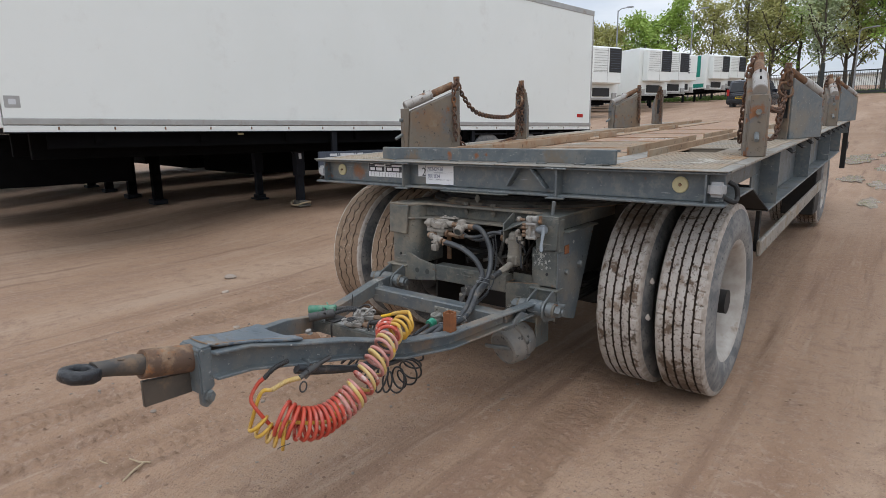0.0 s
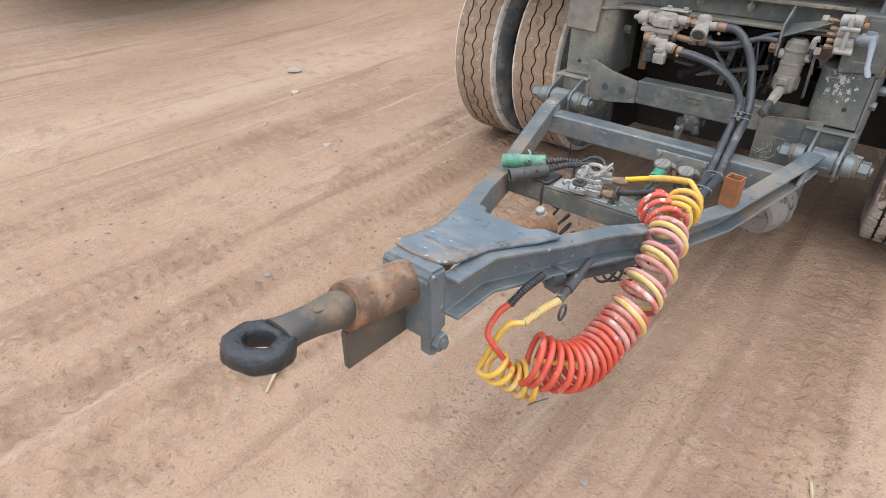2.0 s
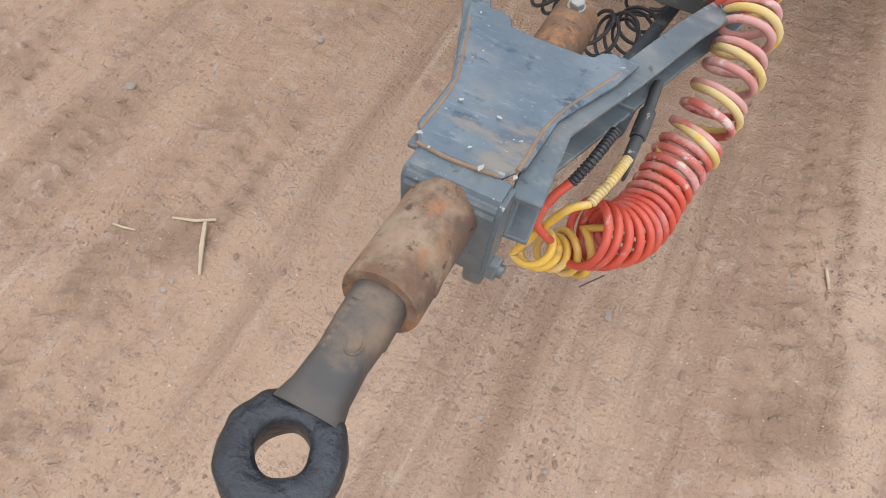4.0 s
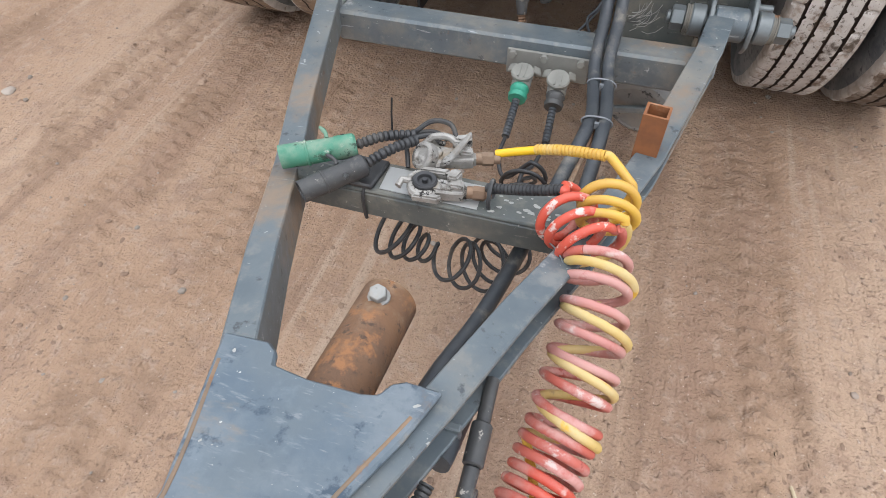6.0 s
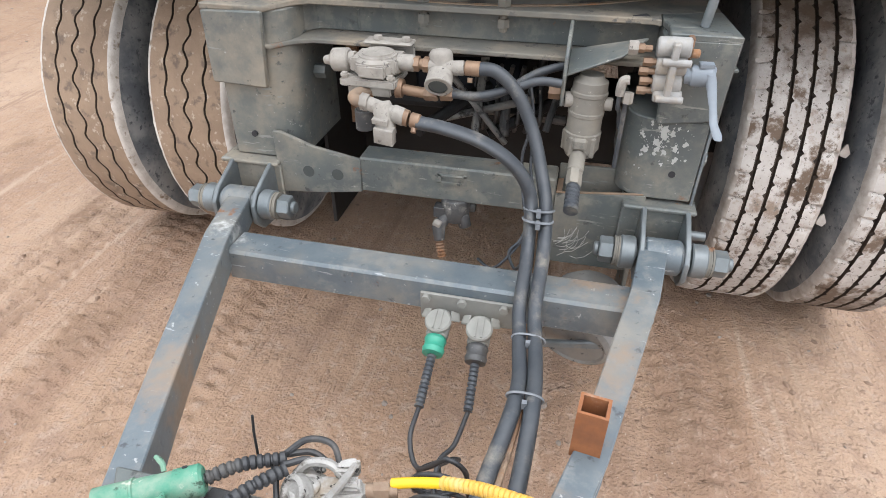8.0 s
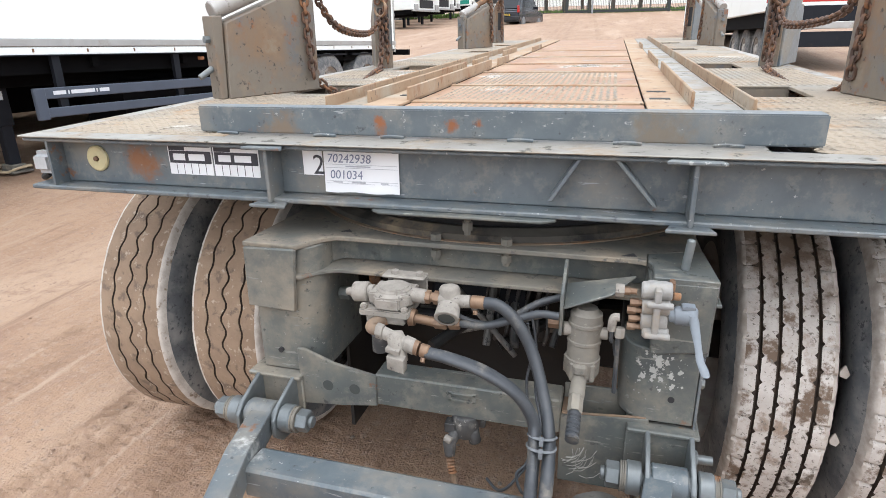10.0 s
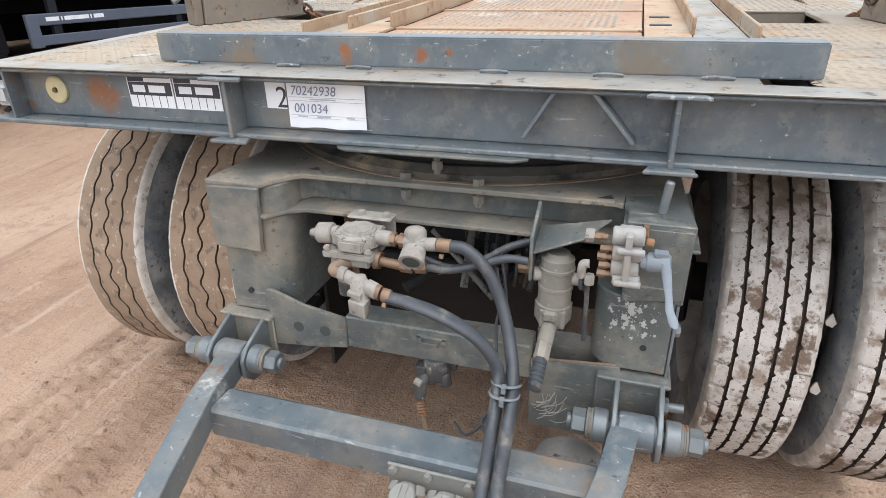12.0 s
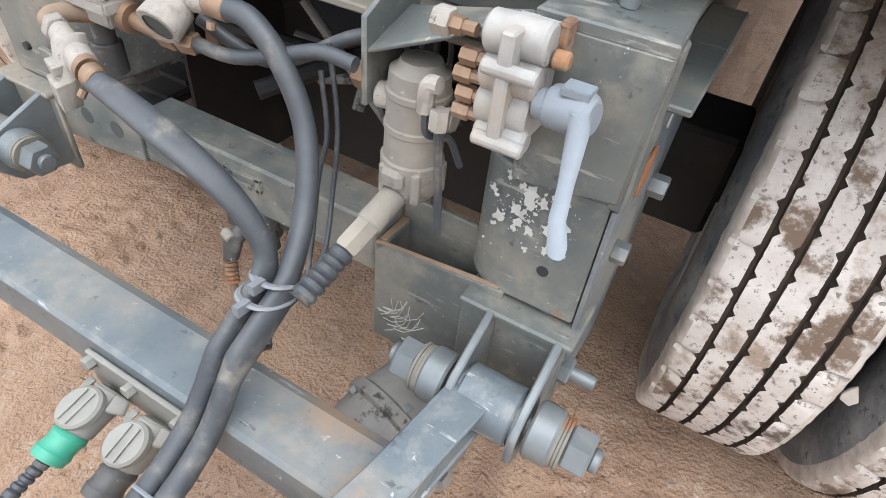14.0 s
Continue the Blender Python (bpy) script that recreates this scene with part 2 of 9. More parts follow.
M_REDLEAD = mat("dusted_red_coil_hose", (0.55, 0.085, 0.05), (0.48, 0.065, 0.04), 16, 0.45, layers=(((0.52, 0.22, 0.18), 16.0, 0.50, 0.64, 0.7), ((0.60, 0.47, 0.42), 40.0, 0.57, 0.64, 0.8)))
M_REDPINK = mat("chalky_red_coil_hose", (0.46, 0.10, 0.07), (0.40, 0.13, 0.11), 14, 0.55, layers=(((0.52, 0.27, 0.24), 14.0, 0.44, 0.60, 0.8), ((0.56, 0.44, 0.40), 34.0, 0.57, 0.66, 0.85), ((0.30, 0.06, 0.045), 22.0, 0.60, 0.68, 0.6)))
M_PINK = mat("faded_red_coil_hose", (0.46, 0.19, 0.165), (0.50, 0.27, 0.24), 16, 0.6, layers=(((0.34, 0.055, 0.045), 12.0, 0.55, 0.66, 0.6), ((0.58, 0.47, 0.43), 20.0, 0.55, 0.72, 0.8)))
M_YELLOW = mat("yellow_coil_hose", (0.62, 0.38, 0.045), (0.52, 0.30, 0.06), 14, 0.42, layers=(((0.58, 0.44, 0.22), 12.0, 0.50, 0.72, 0.7), ((0.28, 0.18, 0.06), 30.0, 0.62, 0.74, 0.8)))
M_PALEYEL = mat("faded_yellow_coil_hose", (0.52, 0.35, 0.10), (0.55, 0.43, 0.22), 14, 0.6, layers=(((0.62, 0.36, 0.04), 14.0, 0.58, 0.66, 0.5), ((0.32, 0.23, 0.11), 22.0, 0.6, 0.72, 0.8)))
M_BRIGHTYEL = mat("bright_yellow_hose", (0.78, 0.46, 0.01), (0.72, 0.42, 0.02), 10, 0.4)
M_GREEN = mat("green_plug_plastic", (0.045, 0.185, 0.115), (0.06, 0.23, 0.15), 14, 0.55, layers=(((0.19, 0.27, 0.20), 12.0, 0.48, 0.68, 0.8), ((0.36, 0.38, 0.31), 34.0, 0.60, 0.68, 0.9), ((0.04, 0.075, 0.05), 46.0, 0.58, 0.66, 0.8)), bump=((70, 0.4, 0.002),), spots=(((-0.240, -0.884, 0.566), 0.03, (0.16, 0.36, 0.27), 40),))
M_TEAL = mat("teal_collar_plastic", (0.03, 0.26, 0.17), (0.04, 0.22, 0.15), 12, 0.45)
M_PLUG = mat("grey_black_plug_plastic", (0.034, 0.035, 0.037), (0.062, 0.060, 0.058), 18, 0.55, layers=(((0.16, 0.15, 0.135), 20.0, 0.52, 0.68, 0.9), ((0.30, 0.28, 0.25), 60.0, 0.62, 0.68, 0.9)), bump=((80, 0.5, 0.002),))
M_CAST = mat("pitted_cast_aluminium", (0.36, 0.345, 0.32), (0.24, 0.225, 0.205), 34, 0.45, 0.35, layers=(((0.12, 0.105, 0.09), 26.0, 0.52, 0.62, 0.9), ((0.28, 0.23, 0.175), 18.0, 0.54, 0.70, 0.9), ((0.035, 0.032, 0.03), 60.0, 0.59, 0.64, 0.8)), bump=((70, 0.7, 0.004), (180, 0.6, 0.002)))
M_SOCK = mat("grey_socket_plastic", (0.22, 0.215, 0.19), (0.17, 0.165, 0.15), 14, 0.7)
M_TIE = mat("grey_cable_tie", (0.20, 0.21, 0.22), (0.15, 0.16, 0.17), 20, 0.45)
M_WEB = mat("white_scratched_paint", (0.40, 0.40, 0.375), (0.30, 0.30, 0.28), 20, 0.8)
M_WHITE = mat("white_paper", (0.78, 0.79, 0.80), (0.72, 0.73, 0.75), 6, 0.6)
M_INK = mat("dark_ink", (0.03, 0.03, 0.04), (0.04, 0.04, 0.05), 6, 0.6)
M_INKG = mat("pale_print", (0.42, 0.43, 0.46), (0.4, 0.41, 0.44), 6, 0.6)
M_BLUEINK = mat("blue_grey_ink", (0.21, 0.23, 0.31), (0.17, 0.19, 0.27), 6, 0.6)
M_REFL = mat("cream_round_reflector", (0.50, 0.44, 0.25), (0.42, 0.37, 0.22), 30, 0.4)
M_LAMP = mat("frosted_lamp_lens", (0.40, 0.41, 0.42), (0.30, 0.31, 0.32), 18, 0.3)
M_DECK = mat("dusty_tread_plate", (0.305, 0.250, 0.185), (0.245, 0.202, 0.152), 2.4, 0.8, layers=(((0.20, 0.185, 0.155), 1.8, 0.47, 0.64, 0.6), ((0.30, 0.185, 0.10), 2.9, 0.54, 0.70, 0.9), ((0.15, 0.125, 0.095), 22.0, 0.56, 0.68, 0.8), ((0.16, 0.13, 0.10), 5.0, 0.56, 0.68, 0.8, (90, 5.0)), ((0.40, 0.37, 0.32), 3.4, 0.60, 0.68, 0.6)), bump=((60, 0.3, 0.002),))
M_CENTRE = mat("rusty_wet_deck_plate", (0.33, 0.185, 0.105), (0.25, 0.135, 0.078), 3.0, 0.6, layers=(((0.38, 0.27, 0.18), 2.2, 0.47, 0.66, 0.85), ((0.17, 0.12, 0.085), 5.0, 0.53, 0.68, 0.4), ((0.40, 0.37, 0.33), 1.7, 0.62, 0.70, 0.12), ((0.14, 0.09, 0.06), 24.0, 0.58, 0.68, 0.8)), bump=((60, 0.3, 0.002),))
M_DECKEDGE = mat("galvanised_edge", (0.29, 0.275, 0.245), (0.21, 0.20, 0.18), 6, 0.55, 0.2, layers=(((0.28, 0.22, 0.16), 5.0, 0.48, 0.68, 0.9), ((0.10, 0.095, 0.08), 24.0, 0.58, 0.66, 0.8)))
M_RAIL = mat("tan_dust_steel", (0.36, 0.255, 0.165), (0.30, 0.195, 0.118), 5, 0.85, layers=(((0.26, 0.135, 0.07), 7.0, 0.54, 0.68, 0.9), ((0.36, 0.31, 0.24), 3.0, 0.48, 0.68, 0.9), ((0.14, 0.10, 0.07), 26.0, 0.59, 0.68, 0.9), ((0.17, 0.115, 0.075), 4.0, 0.59, 0.70, 0.9, (90, 5.0))), bump=((60, 0.4, 0.002),))
M_STAKE = mat("rust_streaked_grey_paint", (0.185, 0.150, 0.112), (0.125, 0.115, 0.10), 4, 0.6, layers=(((0.085, 0.105, 0.125), 3.0, 0.50, 0.66, 0.45), ((0.20, 0.130, 0.080), 4.0, 0.46, 0.66, 0.9), ((0.22, 0.10, 0.048), 12.0, 0.57, 0.67, 0.9), ((0.22, 0.18, 0.135), 8.0, 0.52, 0.70, 0.9), ((0.06, 0.05, 0.04), 30.0, 0.60, 0.67, 0.8)), bump=((60, 0.35, 0.002),))
M_ROLLER = mat("rubbed_roller_steel", (0.40, 0.39, 0.37), (0.30, 0.28, 0.26), 9, 0.45, 0.3, layers=(((0.20, 0.10, 0.055), 8.0, 0.53, 0.66, 0.9), ((0.14, 0.11, 0.085), 22.0, 0.57, 0.66, 0.8)), bump=((60, 0.3, 0.002),))
M_VAN = mat("white_van_panel", (0.79, 0.82, 0.80), (0.765, 0.795, 0.77), 0.7, 0.35, layers=(((0.70, 0.715, 0.69), 1.8, 0.55, 0.80, 0.5), ((0.68, 0.69, 0.66), 9.0, 0.66, 0.76, 0.5)))
M_VANRAIL = mat("aluminium_rail", (0.42, 0.42, 0.41), (0.36, 0.36, 0.35), 4, 0.45, 0.4, layers=(((0.32, 0.28, 0.23), 6.0, 0.55, 0.8, 0.9),))
M_CHASSIS = mat("navy_black_chassis", (0.008, 0.010, 0.015), (0.011, 0.013, 0.018), 5, 0.6, layers=(((0.03, 0.027, 0.024), 6.0, 0.58, 0.78, 0.9),), spec=0.2)
# undersides of the parked trailers: deep shade painted in as near-black
M_VOID = mat("shade_black_underside", (0.0045, 0.0045, 0.005), (0.003, 0.003, 0.0035), 5, 0.9, spec=0.08)
M_GUARD = mat("slate_blue_guard", (0.060, 0.075, 0.105), (0.052, 0.066, 0.092), 5, 0.5)
M_WHITELET = mat("white_lettering", (0.62, 0.64, 0.66), (0.55, 0.57, 0.6), 8, 0.6)
M_TEALPAINT = mat("teal_livery", (0.0, 0.235, 0.175), (0.0, 0.215, 0.16), 4, 0.45)
M_GRILLE = mat("black_grille", (0.014, 0.015, 0.017), (0.02, 0.02, 0.022), 9, 0.6)
M_CARPAINT = mat("dark_blue_car_paint", (0.012, 0.015, 0.026), (0.010, 0.012, 0.02), 4, 0.2, coat=0.6)
M_GLASS = mat("dark_car_glass", (0.02, 0.022, 0.025), (0.025, 0.027, 0.03), 4, 0.06)
M_TAIL = mat("red_tail_lamp", (0.45, 0.02, 0.015), (0.35, 0.015, 0.012), 10, 0.25)
M_YELPLATE = mat("yellow_plate", (0.70, 0.48, 0.02), (0.66, 0.45, 0.02), 6, 0.5)
M_FENCE = mat("dark_green_fence", (0.018, 0.024, 0.024), (0.024, 0.03, 0.03), 5, 0.5)
M_GRASS = mat("grass_blades", (0.085, 0.16, 0.025), (0.06, 0.12, 0.02), 3, 0.8, layers=(((0.16, 0.19, 0.05), 5.0, 0.5, 0.7, 0.8),))
M_BARK = mat("grey_bark", (0.10, 0.085, 0.065), (0.07, 0.06, 0.048), 5, 0.95)
M_LEAF_G = mat("fresh_green_leaves", (0.30, 0.42, 0.08), (0.22, 0.35, 0.05), 0.8, 0.6)
M_LEAF_O = mat("olive_bronze_leaves", (0.34, 0.33, 0.11), (0.27, 0.28, 0.08), 0.8, 0.6)
M_LEAF_P = mat("pale_blossom_leaves", (0.42, 0.47, 0.28), (0.32, 0.40, 0.19), 0.8, 0.6)
M_POLE = mat("galvanised_pole", (0.30, 0.31, 0.32), (0.26, 0.27, 0.28), 4, 0.5, 0.5)
M_STRAW = mat("dry_straw", (0.46, 0.37, 0.25), (0.38, 0.30, 0.2), 20, 0.9)
M_STONE = mat("pale_pebble", (0.42, 0.37, 0.32), (0.25, 0.19, 0.15), 1.5, 0.9, island=0.4)

M_RING = mat("greasy_turntable_ring", (0.045, 0.042, 0.038), (0.085, 0.076, 0.062), 4, 0.55, layers=(((0.20, 0.155, 0.105), 5.0, 0.50, 0.66, 0.9), ((0.018, 0.018, 0.018), 9.0, 0.55, 0.65, 0.4), ((0.22, 0.10, 0.04), 6.0, 0.60, 0.68, 0.9)), bump=((50, 0.3, 0.002),))
M_HOLLOW = mat("shaded_hole_paint", (0.055, 0.060, 0.056), (0.04, 0.045, 0.043), 12, 0.7)
M_CHAMBER = mat("dusty_grey_chamber", (0.21, 0.203, 0.19), (0.13, 0.128, 0.122), 14, 0.7, layers=(((0.21, 0.19, 0.165), 9.0, 0.46, 0.66, 0.9), ((0.03, 0.03, 0.03), 26.0, 0.56, 0.64, 0.7)), bump=((60, 0.3, 0.002),))
M_SMEAR = mat("tan_rust_smear", (0.235, 0.155, 0.10), (0.17, 0.125, 0.09), 30, 0.9, layers=(((0.25, 0.11, 0.045), 18.0, 0.55, 0.68, 0.9),))
M_CRUMB = mat("dark_soil_crumb", (0.25, 0.165, 0.115), (0.18, 0.115, 0.08), 3.0, 0.95)
M_SHOULDER_L = mat("chalky_white_shoulder", (0.56, 0.52, 0.47), (0.40, 0.355, 0.31), 22, 0.95, layers=(((0.22, 0.165, 0.12), 20.0, 0.56, 0.66, 0.95),), bump=((60, 0.6, 0.004),))

# ---- mesh helpers ----
def B():
    return bmesh.new()


def box(bm, x0, x1, y0, y1, z0, z1, m=None):
    vs = [bm.verts.new((x, y, z)) for x in (x0, x1) for y in (y0, y1) for z in (z0, z1)]
    for f in ((0, 1, 3, 2), (4, 6, 7, 5), (0, 4, 5, 1), (2, 3, 7, 6), (0, 2, 6, 4), (1, 5, 7, 3)):
        bm.faces.new([vs[i] for i in f])
    if m is not None:
        for v in vs:
            v.co = m @ v.co
    return vs


def frame_of(p, q):
    d = (Vector(q) - Vector(p)).normalized()
    a = d.orthogonal().normalized() if abs(d.z) > 0.98 else d.cross(Vector((0, 0, 1))).normalized()
    return d, a, d.cross(a)


def lathe(bm, prof, p, q, n=24, close=False, mats=None):
    """Rings of (distance along p to q, radius) about that axis."""
    p = Vector(p)
    d, a, b = frame_of(p, q)
    rings = []
    for s, r in prof:
        if r < 1e-6:
            rings.append([bm.verts.new(p + d * s)])
        else:
            rings.append([bm.verts.new(p + d * s + r * (math.cos(k * math.tau / n) * a + math.sin(k * math.tau / n) * b)) for k in range(n)])
    pairs = list(zip(rings, rings[1:] + rings[:1])) if close else list(zip(rings, rings[1:]))
    for i, (u, v) in enumerate(pairs):
        for k in range(n):
            j = (k + 1) % n
            c = [u[k % len(u)], u[j % len(u)], v[j % len(v)], v[k % len(v)]]
            c = [x for i2, x in enumerate(c) if x not in c[:i2]]
            if len(c) > 2:
                f = bm.faces.new(c)
                if mats:
                    f.material_index = mats[i]


def cyl(bm, p, q, r, r2=None, n=20, bevel=0.0):
    h = (Vector(q) - Vector(p)).length
    r2 = r if r2 is None else r2
    if bevel:
        lathe(bm, [(0, 0), (0, r - bevel), (bevel, r), (h - bevel, r2), (h, r2 - bevel), (h, 0)], p, q, n)
    else:
        lathe(bm, [(0, 0), (0, r), (h, r2), (h, 0)], p, q, n)


def pipe(bm, p, q, r, wall, n=24):
    h = (Vector(q) - Vector(p)).length
    lathe(bm, [(0, r - wall), (0, r), (h, r), (h, r - wall)], p, q, n, close=True)


def prism(bm, pts, d):
    """A flat outline of 3D points, given thickness by the vector d."""
    d = Vector(d)
    a = [bm.verts.new(Vector(p)) for p in pts]
    b = [bm.verts.new(Vector(p) + d) for p in pts]
    bm.faces.new(a)
    bm.faces.new(b[::-1])
    for i in range(len(a)):
        j = (i + 1) % len(a)
        bm.faces.new((a[j], a[i], b[i], b[j]))


def smooth_path(pts, per=8):
    """Catmull-Rom through the points."""
    P = [Vector(p) for p in pts]
    P = [2 * P[0] - P[1], *P, 2 * P[-1] - P[-2]]
    out = []
    for i in range(1, len(P) - 2):
        a, b, c, d = P[i - 1 : i + 3]
        for k in range(per):
            t = k / per
            out.append(0.5 * (2 * b + (c - a) * t + (2 * a - 5 * b + 4 * c - d) * t * t + (3 * b - a - 3 * c + d) * t**3))
    return [*out, P[-2]]


def tube(bm, pts, r, n=10, closed=False, radii=None, cap=True):
    """A round tube swept along points."""
    P = [Vector(p) for p in pts]
    m = len(P)
    tang = []
    for i in range(m):
        a = P[i - 1] if (i > 0 or closed) else P[0]
        b = P[(i + 1) % m] if (i < m - 1 or closed) else P[-1]
        tang.append((b - a).normalized())
    nrm = tang[0].orthogonal().normalized()
    rings = []
    for i in range(m):
        if i:
            nrm = (nrm - tang[i] * nrm.dot(tang[i])).normalized()
        bi = tang[i].cross(nrm)
        rr = radii[i] if radii else r
        rings.append([bm.verts.new(P[i] + rr * (math.cos(k * math.tau / n) * nrm + math.sin(k * math.tau / n) * bi)) for k in range(n)])
    for i in range(m if closed else m - 1):
        u, v = rings[i], rings[(i + 1) % m]
        for k in range(n):
            bm.faces.new((u[k], u[(k + 1) % n], v[(k + 1) % n], v[k]))
    if cap and not closed:
        bm.faces.new(rings[0][::-1])
        bm.faces.new(rings[-1])


def hexnut(bm, p, q, r):
    h = (Vector(q) - Vector(p)).length
    lathe(bm, [(0, 0), (0, r * 0.93), (h * 0.08, r), (h * 0.9, r), (h, r * 0.9), (h, 0)], p, q, 6)


def bev(bm, w=0.003, seg=1, angle=35):
    bmesh.ops.remove_doubles(bm, verts=bm.verts, dist=1e-6)
    bmesh.ops.recalc_face_normals(bm, faces=bm.faces)
    es = [e for e in bm.edges if len(e.link_faces) == 2 and e.calc_face_angle(0) > radians(angle)]
    bmesh.ops.bevel(bm, geom=es, offset=w, segments=seg, affect="EDGES", clamp_overlap=True)
    return bm


def mesh_of(name, bm, material, smooth=35):
    bmesh.ops.recalc_face_normals(bm, faces=bm.faces)
    me = bpy.data.meshes.new(name)
    bm.to_mesh(me)
    bm.free()
    for x in material if isinstance(material, (list, tuple)) else [material]:
        me.materials.append(x)
    if smooth:
        me.shade_smooth()
        me.set_sharp_from_angle(angle=radians(smooth))
    return me


def part(name, bm, material, parent, label="", smooth=35):
    """One mesh in world places, under a thing or under a part of one."""
    ob = new(name, mesh_of(name, bm, material, smooth))
    ob.parent = parent
    if parent.type == "EMPTY":
        ob.matrix_parent_inverse = Matrix.Translation(-parent.location)
    if label:
        tagged(ob, label)
    return ob


def thing(name, loc, label, category, group="", kind=""):
    ob = new(name)
    ob.location = loc
    ob.empty_display_size = 0.1
    return tagged(ob, label, category, group, kind)


def solo(name, bm, material, label, category, group="", kind="", smooth=35):
    """A thing of one mesh."""
    return tagged(new(name, mesh_of(name, bm, material, smooth)), label, category, group, kind)

# ---- ground ----
def soil():
    m = bpy.data.materials.new("damp_brown_soil")
    m.use_nodes = True
    n, l = m.node_tree.nodes, m.node_tree.links
    p = n["Principled BSDF"]
    tc = n.new("ShaderNodeTexCoord")

    def noise_of(s, detail=8.0, r=0.6, stretch=None):
        t = n.new("ShaderNodeTexNoise")
        t.inputs["Scale"].default_value, t.inputs["Detail"].default_value, t.inputs["Roughness"].default_value = s, detail, r
        if stretch:
            mp = n.new("ShaderNodeMapping")
            mp.inputs["Rotation"].default_value = (0, 0, radians(stretch[0]))
            mp.inputs["Scale"].default_value = (1, stretch[1], 1)
            l.new(tc.outputs["Object"], mp.inputs["Vector"])
            l.new(mp.outputs["Vector"], t.inputs["Vector"])
        else:
            l.new(tc.outputs["Object"], t.inputs["Vector"])
        return t.outputs["Fac"]

    def ramp(src, lo, hi):
        r = n.new("ShaderNodeMapRange")
        r.inputs["From Min"].default_value, r.inputs["From Max"].default_value = lo, hi
        r.interpolation_type = "SMOOTHSTEP"
        l.new(src, r.inputs["Value"])
        return r.outputs["Result"]

    def mix(fac, a, b):
        x = n.new("ShaderNodeMix")
        x.data_type = "RGBA"
        l.new(fac, x.inputs["Factor"])
        for sock, v in (("A", a), ("B", b)):
            if isinstance(v, tuple):
                x.inputs[sock].default_value = (*v, 1)
            else:
                l.new(v, x.inputs[sock])
        return x.outputs["Result"]

    def both(x, y):
        m2 = n.new("ShaderNodeMath")
        m2.operation = "MULTIPLY"
        l.new(x, m2.inputs[0])
        l.new(y, m2.inputs[1])
        return m2.outputs["Value"]

    ALONG = (-3, 0.14)
    col = mix(ramp(noise_of(0.9), 0.35, 0.65), (0.345, 0.228, 0.152), (0.290, 0.183, 0.119))
    col = mix(ramp(noise_of(0.8, 8, 0.6, ALONG), 0.47, 0.66), col, (0.400, 0.282, 0.198))
    col = mix(ramp(noise_of(2.4, 8, 0.65, ALONG), 0.52, 0.70), col, (0.252, 0.157, 0.107))
    col = mix(ramp(noise_of(10.0, 6, 0.6), 0.48, 0.72), col, (0.268, 0.174, 0.122))
    col = mix(ramp(noise_of(30.0, 5, 0.6), 0.50, 0.70), col, (0.345, 0.245, 0.180))
    # narrow damp and dry streaks of old ruts
    RUTS = (-3, 0.045)
    col = mix(ramp(noise_of(7.0, 6, 0.6, RUTS), 0.55, 0.70), col, (0.235, 0.148, 0.100))
    col = mix(ramp(noise_of(11.0, 6, 0.6, (-9, 0.05)), 0.58, 0.70), col, (0.375, 0.270, 0.195))
    # damp compacted bands left by wheels
    mp = n.new("ShaderNodeMapping")
    mp.inputs["Rotation"].default_value = (0, 0, radians(-3))
    l.new(tc.outputs["Object"], mp.inputs["Vector"])
    sx = n.new("ShaderNodeSeparateXYZ")
    l.new(mp.outputs["Vector"], sx.inputs["Vector"])
    worn = ramp(noise_of(4.5, 8, 0.7), 0.44, 0.66)
    for centre, half in ((-0.71, 0.13), (-1.05, 0.10), (-1.40, 0.12), (-2.1, 0.15), (0.66, 0.12)):
        ds = n.new("ShaderNodeMath")
        ds.operation = "SUBTRACT"
        l.new(sx.outputs["X"], ds.inputs[0])
        ds.inputs[1].default_value = centre
        ab = n.new("ShaderNodeMath")
        ab.operation = "ABSOLUTE"
        l.new(ds.outputs["Value"], ab.inputs[0])
        col = mix(both(ramp(ab.outputs["Value"], half + 0.02, half - 0.03), worn), col, (0.232, 0.147, 0.096))
    crumbs = both(ramp(noise_of(60.0, 2.0, 0.4), 0.60, 0.70), ramp(noise_of(2.6, 6, 0.6), 0.45, 0.60))
    col = mix(crumbs, col, (0.232, 0.150, 0.106))
    col = mix(ramp(noise_of(85.0, 3.0, 0.6), 0.60, 0.72), col, (0.235, 0.150, 0.103))
    col = mix(ramp(noise_of(210.0, 2.0), 0.64, 0.74), col, (0.235, 0.150, 0.103))
    col = mix(ramp(noise_of(150.0, 2.0), 0.68, 0.74), col, (0.48, 0.38, 0.31))
    l.new(col, p.inputs["Base Color"])
    rg = n.new("ShaderNodeMapRange")
    rg.inputs["To Min"].default_value, rg.inputs["To Max"].default_value = 0.55, 0.95
    l.new(noise_of(1.4), rg.inputs["Value"])
    l.new(rg.outputs["Result"], p.inputs["Roughness"])
    p.inputs["Specular IOR Level"].default_value = 0.3
    last = None
    for src, s, d in ((noise_of(14, 3, 0.5), 0.38, 0.028), (noise_of(42, 3, 0.5), 0.5, 0.013), (crumbs, 0.35, 0.006), (noise_of(120, 3, 0.5), 0.85, 0.008), (noise_of(280, 2, 0.5), 0.5, 0.003), (noise_of(9, 6, 0.6, ALONG), 0.55, 0.03), (noise_of(7.0, 6, 0.6, RUTS), 0.5, 0.03)):
        b = n.new("ShaderNodeBump")
        b.inputs["Strength"].default_value, b.inputs["Distance"].default_value = s, d
        l.new(src, b.inputs["Height"])
        if last is not None:
            l.new(last, b.inputs["Normal"])
        last = b.outputs["Normal"]
